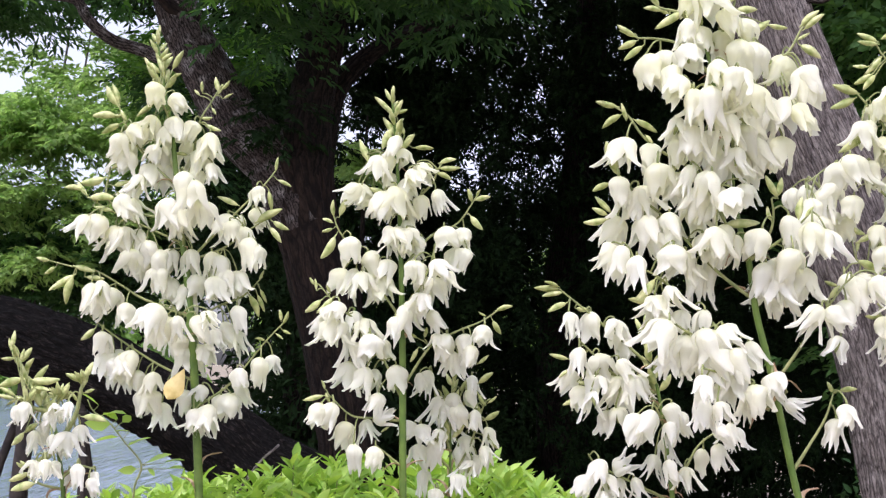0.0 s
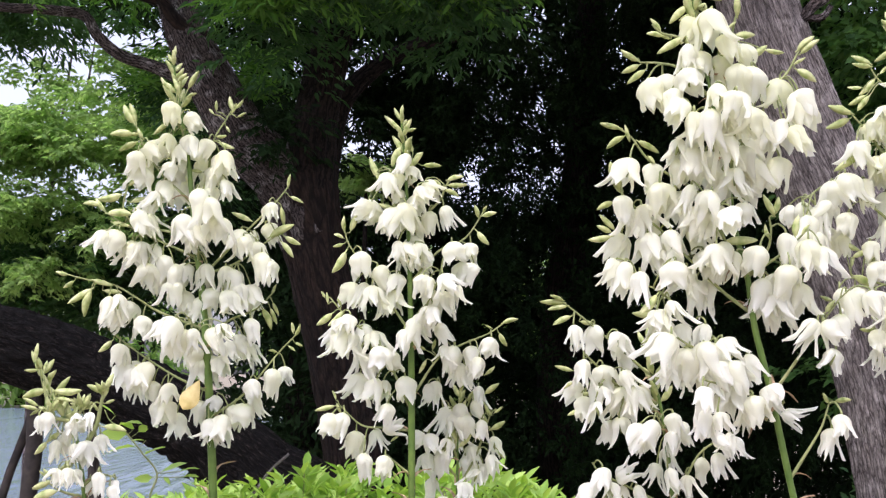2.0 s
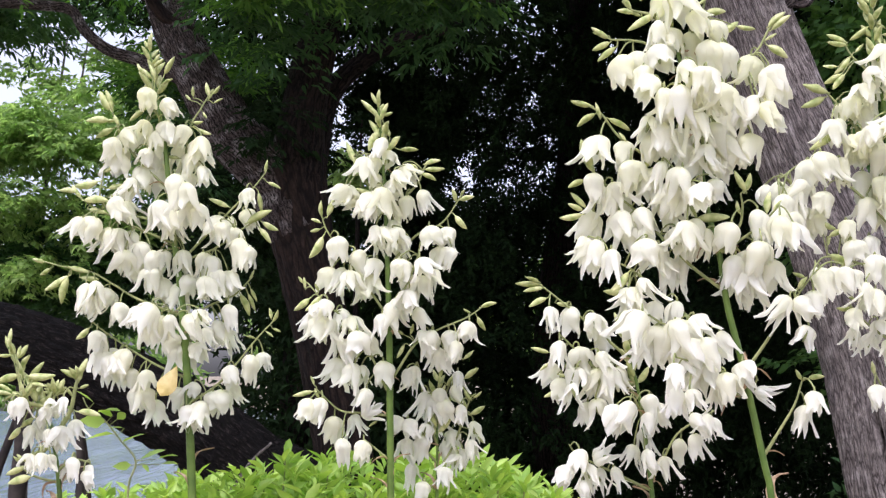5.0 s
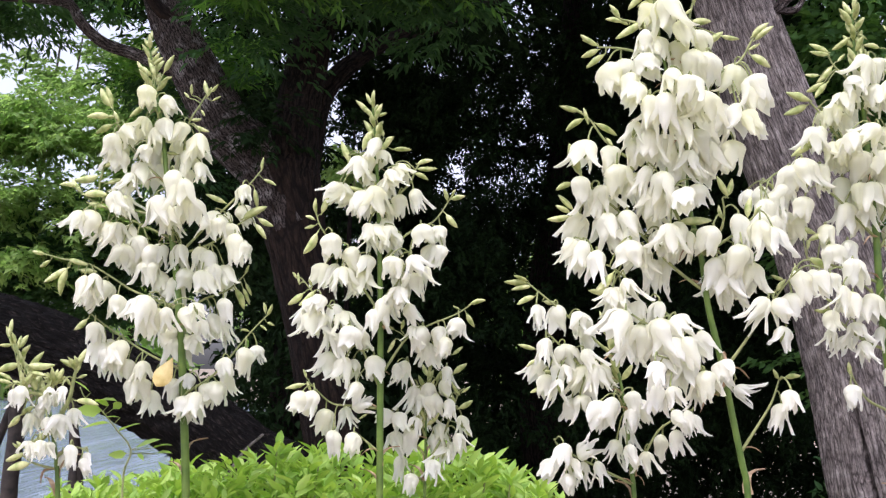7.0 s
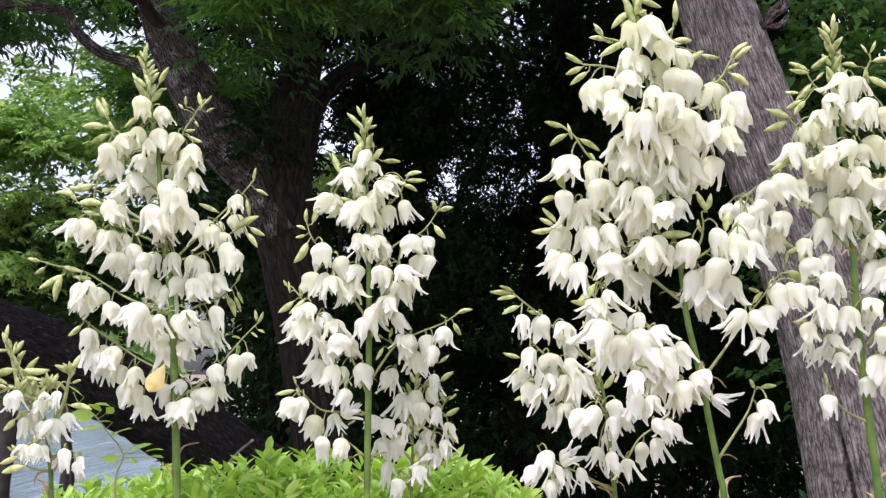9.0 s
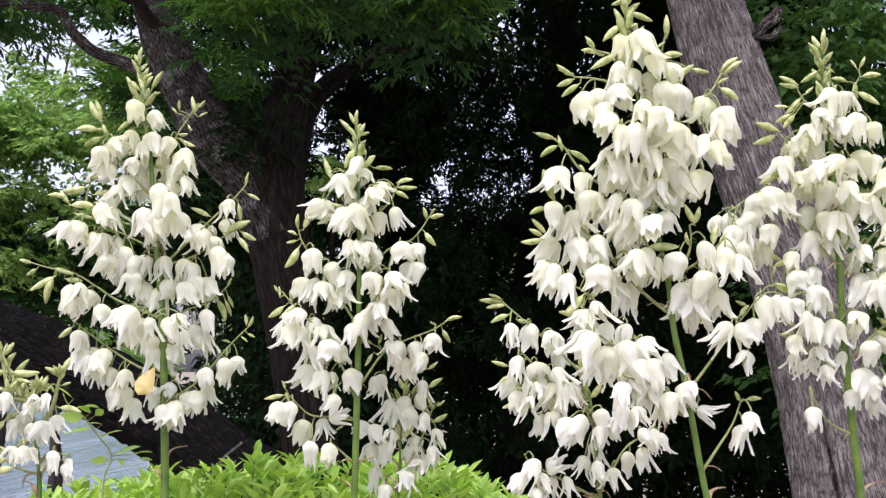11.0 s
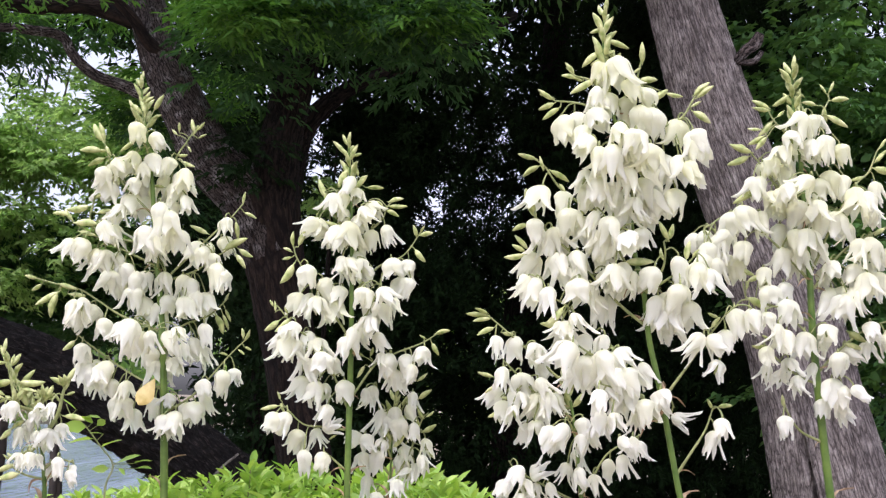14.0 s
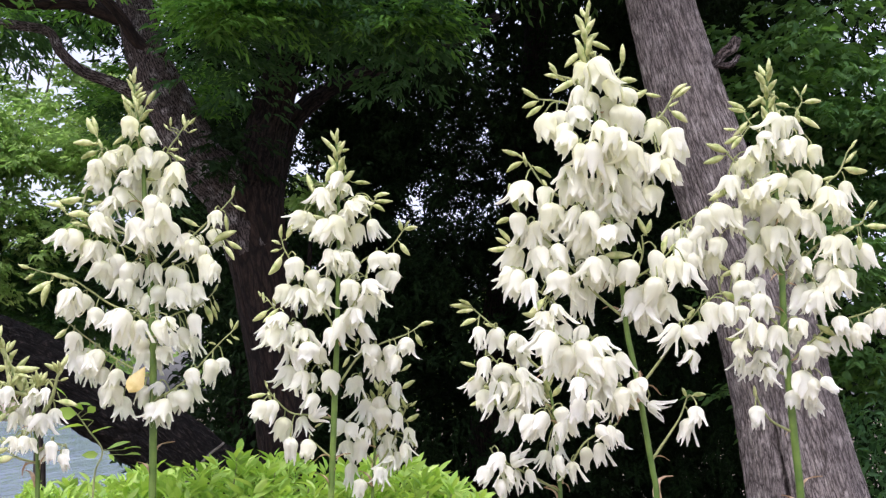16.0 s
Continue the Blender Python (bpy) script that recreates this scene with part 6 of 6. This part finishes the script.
def fourth_yucca():
    plant = spike((0.962, 2.200, 0.0), [(0, 0, 0), (-6.2, 0.0, 125.8), (-7.7, 0.0, 139.9), (-9.5, 0.0, 158.6), (-10.2, 0.0, 172.8), (-10.9, 0.0, 182.4), (-12.2, 0.0, 199.4), (-13.5, 0.0, 209.3), (-13.5, 0.0, 215.5)],
                  "tall yucca spike with ivory bells in front of the grey trunk", 0.0105)
    spray(plant, [(-8.0, 0.0, 139.3), (-12.4, 0.0, 141.5), (-14.8, 0.0, 144.9), (-15.8, 0.0, 147.8)],
          [(-16.5, -2.5, 144.5, -2, 0, 90)],
          [(-15.7, 0.0, 146.0, -0.5, -0.6, 2.4)])
    spray(plant, [(-9.1, 0.0, 152.7), (-4.4, 0.8, 157.6), (1.8, 1.2, 162.4), (8.0, 1.6, 164.7), (14.3, 2.0, 167.3)],
          [(1.5, -1.2, 163.6, 0, 41, 78), (2.0, 1.7, 160.0, -3, 0, 78), (6.3, 0.2, 162.7, 0, 25, 78), (10.0, 3.5, 164.9, 10, 25, 78), (11.7, 1.7, 166.0, 3, 38, 78), (4.7, -0.6, 161.4, 7, 4, 78), (-2.8, 1.9, 158.9, 31, 18, 78)],
          [(-2.5, 1.0, 161.9, 4.1, 0.7, -2.0), (-3.2, 0.9, 159.4, 3.7, 0.3, -1.0)])
    spray(plant, [(-8.6, 0.0, 146.9), (-7.1, -1.8, 149.8), (-5.7, -3.0, 152.2)],
          [(-6.5, -5.5, 157.3, 6, 0, 81), (-6.6, -2.1, 152.2, -5, 0, 104), (-3.2, -4.3, 150.7, 31, 26, 78), (-3.9, 0.4, 147.0, 8, 26, 78), (-8.0, -0.9, 148.0, -6, 45, 78)],
          [])
    spray(plant, [(-8.9, 0.0, 150.9), (-13.2, -0.5, 152.6), (-18.1, -0.8, 156.5), (-19.9, -1.0, 158.8)],
          [(-20.6, -3.5, 158.0, 0, 21, 78), (-19.1, -0.2, 154.7, -10, 49, 78), (-15.4, -2.0, 155.9, 12, 54, 78), (-15.7, 1.2, 153.7, -7, 17, 78), (-9.6, -0.4, 155.3, -3, 19, 78), (-13.8, -2.5, 152.5, 4, 46, 78)],
          [(-19.3, -0.9, 158.2, -2.8, -0.7, -0.1), (-18.7, -1.0, 159.4, -1.6, -0.5, 0.9)])
    spray(plant, [(-9.7, 0.0, 159.8), (-12.4, -1.8, 161.9), (-15.2, -3.0, 164.1)],
          [(-18.3, -5.5, 162.6, 5, 0, 100), (-11.5, -0.8, 161.4, -12, 0, 89), (-7.6, -1.6, 162.7, 0, 29, 78), (-6.2, 1.8, 160.6, -28, 52, 78), (-15.8, -3.1, 167.6, 0, 0, 88), (-20.5, -5.0, 164.9, 15, 17, 78)],
          [])
    spray(plant, [(-9.7, 0.0, 163.3), (-16.8, -0.5, 166.0), (-23.5, -0.8, 167.5), (-25.9, -1.0, 165.9)],
          [(-26.6, -3.5, 165.4, 16, 27, 78), (-22.7, -0.1, 165.8, 23, 20, 78), (-19.6, -1.9, 170.5, 6, 0, 87), (-15.1, 1.3, 171.6, 0, 24, 78), (-19.9, -0.8, 174.2, 10, 44, 78)],
          [(-23.5, -0.8, 171.1, 3.3, 0.2, 1.1), (-23.5, -0.8, 168.1, 3.9, 0.1, -2.3), (-24.7, -0.8, 174.0, 2.8, 0.4, -1.4), (-23.5, -0.8, 169.3, 0.8, 0.7, 1.9)])
    spray(plant, [(-10.2, 0.0, 171.7), (-18.1, -0.5, 179.7), (-26.0, -0.8, 184.8), (-32.0, -1.0, 181.7)],
          [(-24.9, -3.2, 186.5, 5, 0, 110), (-20.4, -0.0, 185.7, 9, 39, 78), (-23.9, -1.9, 179.3, -13, 0, 81), (-31.6, 0.8, 181.7, 1, 0, 79), (-29.7, -1.1, 180.4, 12, 0, 110), (-32.5, -3.0, 176.4, -9, 0, 110), (-25.0, 0.5, 175.9, 0, 0, 79), (-27.4, -1.7, 181.6, -6, 0, 79), (-30.2, 1.2, 174.6, 1, 0, 84), (-28.3, -0.6, 176.9, 10, 44, 78)],
          [])
    spray(plant, [(-10.9, 0.0, 182.4), (-16.7, 0.4, 190.8), (-19.0, 0.6, 194.4), (-22.0, 0.8, 198.0), (-23.8, 1.0, 199.2)],
          [(-22.1, -1.9, 192.6, -3, 26, 78), (-19.5, 1.3, 196.3, 4, 36, 78), (-17.6, -0.7, 197.3, 0, 25, 78), (-15.1, 2.3, 196.1, 10, 0, 81), (-17.9, 0.2, 190.1, -10, 48, 78), (-16.7, -1.7, 190.4, 7, 14, 78)],
          [(-22.0, 0.8, 197.4, -4.2, -0.5, -1.9), (-21.4, 0.8, 198.0, -4.4, -0.8, 1.1), (-22.6, 0.9, 198.9, -2.3, 0.7, 0.8), (-20.3, 0.5, 190.6, -4.3, -0.8, -2.7)])
    spray(plant, [(-12.2, 0.0, 199.4), (-15.6, 0.0, 203.0), (-17.4, 0.0, 204.8), (-19.0, 0.0, 207.8)],
          [(-15.1, -2.5, 201.9, 8, 55, 78), (-13.6, 0.6, 198.9, 10, 46, 78), (-16.0, -1.3, 199.0, 0, 52, 78)],
          [(-18.0, 0.0, 207.2, -3.1, 0.6, 1.6), (-18.0, 0.0, 206.8, -3.2, -0.6, 0.3), (-17.4, 0.0, 204.8, -2.9, 0.5, -3.1), (-19.9, 0.0, 202.8, -2.6, 0.5, 0.2), (-19.2, 0.0, 201.6, -3.1, 0.6, -1.8), (-18.6, 0.0, 201.6, -2.4, 0.1, -2.8), (-16.8, 0.0, 205.4, 1.5, 0.6, 1.4)])
    spray(plant, [(-11.9, 0.0, 194.6), (-8.7, 0.5, 202.2), (-6.8, 0.8, 207.2), (-5.5, 1.0, 209.8)],
          [(-7.7, -2.0, 201.7, -5, 0, 110), (-3.6, 1.1, 200.6, 17, 0, 79), (-6.2, -1.2, 194.6, 0, 0, 99), (-2.7, 1.9, 194.1, -8, 18, 78)],
          [(-5.5, 1.0, 209.6, 3.8, -0.5, 0.3), (-6.1, 1.0, 211.1, -0.9, 0.3, 1.5), (-5.7, 1.0, 211.1, 0.9, -0.3, 2.1), (-6.5, 0.7, 206.6, 3.9, 0.6, -1.8), (-6.7, 0.9, 208.5, 0.8, 0.4, -3.0), (-8.0, 0.8, 208.4, -3.1, -0.0, 0.5)])
    spray(plant, [(-11.0, 0.0, 183.7), (-11.1, -3.1, 188.0), (-11.7, -5.0, 192.4)],
          [(-11.9, -7.5, 192.0, -30, 45, 78), (-13.2, -2.2, 188.1, -5, 0, 98), (-11.1, -1.3, 182.3, -5, 0, 98), (-15.6, 1.8, 183.7, -13, 0, 110), (-15.6, -0.1, 178.6, -6, 0, 89), (-16.3, -6.6, 190.8, 0, 34, 78), (-8.9, -2.0, 188.3, 0, 0, 85), (-12.2, -0.9, 178.7, -6, 0, 85), (-8.2, 2.2, 180.4, 8, 31, 78)],
          [])
    spray(plant, [(-10.2, 0.0, 172.8), (-5.7, 0.3, 182.7), (-0.8, 0.5, 191.4), (2.4, 0.7, 194.7), (4.3, 0.9, 199.1), (5.6, 1.0, 201.0)],
          [(-1.0, -2.0, 191.0, -5, 0, 110), (3.8, 1.3, 193.0, 0, 11, 78), (-4.9, -0.9, 186.2, 0, 0, 110), (-6.3, 2.1, 186.6, -9, 37, 78), (2.8, 0.4, 187.9, 3, 32, 78), (-2.8, -1.7, 183.7, 7, 0, 79)],
          [(4.3, 0.8, 197.8, 1.9, 0.0, 1.6), (3.6, 0.8, 196.6, 1.7, -0.8, 1.8), (3.0, 0.7, 195.6, 4.9, -0.7, -0.5), (4.9, 0.9, 199.7, 1.5, 0.2, 2.2), (1.7, 0.7, 193.8, -2.5, -0.0, -0.8)])
    spray(plant, [(-10.1, 0.0, 169.3), (-3.3, 0.3, 178.0), (4.1, 0.5, 182.5), (7.2, 0.7, 183.9), (8.5, 0.9, 187.0), (9.8, 1.0, 188.9)],
          [(1.9, -2.0, 180.9, -5, 0, 107), (7.4, 1.2, 179.7, 8, 0, 91), (-1.3, -1.0, 175.5, -5, 0, 110), (3.4, 2.2, 176.0, -8, 0, 110), (3.9, 0.3, 174.0, 14, 48, 78), (-1.1, -1.8, 170.6, 0, 0, 102), (-5.5, 1.1, 170.7, 5, 0, 110), (-6.1, -0.6, 175.9, 8, 27, 78), (-2.7, 2.3, 168.5, 14, 10, 78)],
          [(8.5, 0.8, 186.4, 2.3, 0.6, 2.5), (7.8, 0.7, 183.3, 4.3, 0.2, -0.0), (6.5, 0.6, 181.4, 0.0, -0.6, -3.3), (5.9, 0.6, 183.2, -2.5, -0.2, -1.6)])
    spray(plant, [(-12.9, 0.0, 204.3), (-11.9, 0.0, 206.2), (-11.3, 0.0, 206.9)],
          [(-12.1, -2.5, 206.3, -16, 0, 90), (-9.3, 0.6, 206.5, 0, 24, 78)],
          [(-13.8, 0.0, 210.5, -3.4, 0.4, -2.5), (-12.9, 0.0, 211.1, 1.5, 0.0, -0.9), (-12.5, 0.0, 209.3, 0.1, -0.8, -2.2), (-13.5, 0.0, 213.0, -1.9, 0.5, 1.5), (-13.2, 0.0, 213.6, 1.0, 0.5, 2.1)])


def low_yucca():
    plant = spike((-0.577, 2.200, 0.0), [(0, 0, 0), (-8.2, 0.0, 127.9), (-9.1, 0.0, 134.1), (-10.0, 0.0, 138.6), (-12.7, 0.0, 142.7), (-15.1, 0.0, 147.0), (-16.5, 0.0, 149.8), (-17.9, 0.0, 152.3)],
                  "low yucca spike with green buds and a few open bells", 0.0080)
    spray(plant, [(-9.1, 0.0, 136.1), (-6.5, 0.0, 140.7), (-5.6, 0.0, 145.2), (-5.1, 0.0, 147.0)],
          [(-6.9, -2.5, 143.3, -3, 55, 64), (-5.8, 0.6, 139.3, 11, 0, 80), (-7.6, -1.3, 138.2, 7, 0, 88), (-7.0, 1.8, 138.5, 4, 35, 64)],
          [(-5.7, 0.0, 146.2, -0.2, -0.7, 2.0), (-5.1, 0.0, 145.7, 0.5, 0.1, 2.7), (-5.1, 0.0, 144.7, 1.8, -0.2, 0.7), (-5.5, 0.0, 140.7, 3.7, 0.5, -0.7), (-5.5, 0.0, 146.2, -1.0, -0.3, 1.5), (-6.1, 0.0, 143.2, -0.9, -0.4, 1.5)], 1.7, 8)
    spray(plant, [(-11.6, 0.0, 141.4), (-9.8, 0.0, 142.7), (-9.2, 0.0, 144.0)],
          [(-9.4, -2.5, 142.8, 20, 55, 64), (-11.8, 0.6, 140.1, 12, 55, 64), (-10.1, -1.3, 137.7, 5, 42, 64), (-9.1, 1.8, 141.9, 2, 55, 64), (-10.8, -0.1, 141.7, -15, 55, 64)],
          [(-9.7, 0.0, 144.2, -1.3, -0.0, 1.2), (-9.2, 0.0, 144.7, 0.3, 0.7, 1.5), (-8.7, 0.0, 144.2, 1.4, -0.6, 0.8), (-9.2, 0.0, 143.7, -1.9, -0.6, 0.5), (-9.5, 0.0, 143.7, -0.5, 0.2, 2.0), (-8.9, 0.0, 143.7, 1.9, 0.6, 0.7), (-9.7, 0.0, 143.2, -2.0, 0.0, -0.5), (-9.2, 0.0, 145.0, -0.5, -0.1, 1.4)], 1.7, 9)
    spray(plant, [(-11.9, 0.0, 141.7), (-13.3, -1.2, 142.2), (-14.6, -2.0, 143.2)],
          [(-13.9, -4.5, 143.5, -4, 0, 84), (-13.6, 0.0, 138.3, -3, 0, 79), (-15.7, -3.3, 142.8, 2, 49, 64), (-13.1, 1.7, 139.1, 5, 35, 64)],
          [(-14.8, -2.0, 147.3, -4.4, 0.6, -1.2), (-14.0, -2.0, 147.1, 4.4, 0.4, -0.0), (-13.2, -2.0, 145.8, 2.8, -0.7, -0.5), (-13.7, -1.8, 143.7, -0.1, 0.6, -1.5), (-16.2, -2.0, 143.8, -2.4, -0.5, 0.5), (-12.6, -0.2, 139.7, -2.4, -0.3, -1.7), (-14.7, -1.2, 138.2, -2.4, 0.5, -2.3), (-16.2, -2.0, 144.3, -2.2, -0.1, 1.2), (-16.0, -2.0, 143.8, -1.8, 0.5, -1.0), (-15.9, -2.0, 150.8, -0.6, -0.5, 1.9), (-15.6, -2.0, 150.3, 0.4, 0.6, 2.0), (-16.4, -2.0, 150.8, -2.1, -0.5, -0.0), (-12.7, -0.8, 142.4, -1.6, -0.6, -1.0), (-12.3, -0.5, 142.2, 1.9, -0.0, -1.2)], 1.5, 5)
    spray(plant, [(-9.4, 0.0, 134.6), (-10.4, -1.8, 134.7), (-11.0, -3.0, 133.8)],
          [(-9.8, -5.4, 133.7, -3, 16, 75), (-12.2, -2.4, 133.3, -8, 37, 64), (-9.3, -1.9, 133.3, 6, 33, 65)],
          [(-9.7, -0.6, 134.7, -2.9, -0.3, -1.7), (-13.0, -3.0, 131.9, -1.8, 0.1, 1.3)])
    spray(plant, [(-8.6, 0.0, 130.1), (-5.8, 0.0, 132.1), (-2.7, 0.0, 131.6)],
          [(-5.1, -2.5, 132.8, 5, 13, 76), (-2.9, 0.6, 131.1, 14, 42, 64), (-3.4, -1.3, 130.2, 20, 51, 64), (-7.8, 1.8, 131.0, 2, 36, 64)],
          [])
    spray(plant, [(-8.3, 0.0, 128.1), (-12.3, 0.0, 129.1), (-15.4, 0.0, 131.1)],
          [],
          [(-13.9, 0.0, 131.1, -3.4, 0.6, -1.3), (-12.8, 0.0, 129.3, -4.3, 0.3, -1.4), (-14.9, 0.0, 131.6, -0.8, -0.8, 0.8)])


first_yucca()
second_yucca()
second_small_yucca()
third_yucca()
third_small_yucca()
fourth_yucca()
low_yucca()


# ---- caught leaf and climbing shoot ----


def caught_leaf():
    """A yellowed leaf held among the bells."""
    bm = bmesh.new()
    rows = []
    for i in range(9):
        s = i / 8
        w = 0.021 * min(1, s * 1.7 + 0.03) ** 0.9 * (1 - s ** 5) ** 0.7 + 0.0005
        rows.append([bm.verts.new((w * v, 0.006 * v * v + 0.008 * math.sin(s * 2.5), -0.068 * s)) for v in (-1, -0.5, 0, 0.5, 1)])
    for a, c in zip(rows, rows[1:]):
        for k in range(4):
            bm.faces.new((a[k], a[k + 1], c[k + 1], c[k])).smooth = True
    ob = part("leaf", bm, YELLOW)
    ob.matrix_world = Matrix.Translation(CAUGHT) @ Matrix.Rotation(radians(26), 4, "Y") @ Matrix.Rotation(radians(-20), 4, "X")
    tagged(ob, "yellowed fallen leaf caught among white yucca bells", "leaf")


def climber():
    """A thin shoot with light green leaves beside the low yucca."""
    t = thing("climbing_shoot", SHOOT[0], "thin climbing shoot with light green pointed leaves", "plant")
    q = [Vector(p) - t.location for p in SHOOT]
    line = spline(q, 6)
    part("stem", tube(line, lerp_list([0.0026, 0.0018, 0.0012], len(line)), 7), TWIG, t)
    for k, (p, aim, size) in enumerate(SHOOT_LEAVES):
        d = np.array([aim], float)
        me = leaves_mesh("leaf", np.array([[0.0, 0.0, 0.0]]), d, size * 1.05, 0.55, 400 + k, 0.1)
        ob = part("leaf", me, LEAF_HEDGE, t)
        ob.location = Vector(p) - t.location
        near = min(line, key=lambda c: (c - ob.location).length)
        part("leaf_stalk", tube(spline([near, (near + ob.location) / 2, ob.location], 3), [0.0009] * 7, 5), TWIG, t)


CAUGHT = (-0.513, 2.490, 1.489)
SHOOT = [(-0.635, 2.600, 1.148), (-0.634, 2.600, 1.240), (-0.620, 2.600, 1.291), (-0.654, 2.600, 1.336), (-0.689, 2.600, 1.378), (-0.721, 2.600, 1.401), (-0.734, 2.600, 1.425)]
SHOOT_LEAVES = [((-0.710, 2.600, 1.413), (-0.191, -0.200, 0.184), 0.055), ((-0.701, 2.600, 1.393), (0.382, -0.200, 0.091), 0.050), ((-0.685, 2.600, 1.374), (-0.605, -0.200, 0.045), 0.060), ((-0.666, 2.600, 1.348), (-0.425, -0.200, -0.047), 0.050), ((-0.648, 2.600, 1.330), (0.399, -0.200, 0.189), 0.060), ((-0.661, 2.600, 1.378), (0.246, -0.200, 0.163), 0.030), ((-0.670, 2.600, 1.386), (-0.144, -0.200, 0.103), 0.030), ((-0.645, 2.600, 1.360), (-0.263, -0.200, 0.034), 0.035), ((-0.629, 2.600, 1.283), (-0.403, -0.200, -0.042), 0.055), ((-0.611, 2.600, 1.295), (0.479, -0.200, 0.168), 0.055), ((-0.572, 2.600, 1.295), (0.512, -0.200, 0.191), 0.050), ((-0.569, 2.600, 1.283), (0.454, -0.200, 0.075), 0.040), ((-0.605, 2.600, 1.283), (0.285, -0.200, -0.182), 0.030)]

caught_leaf()
climber()
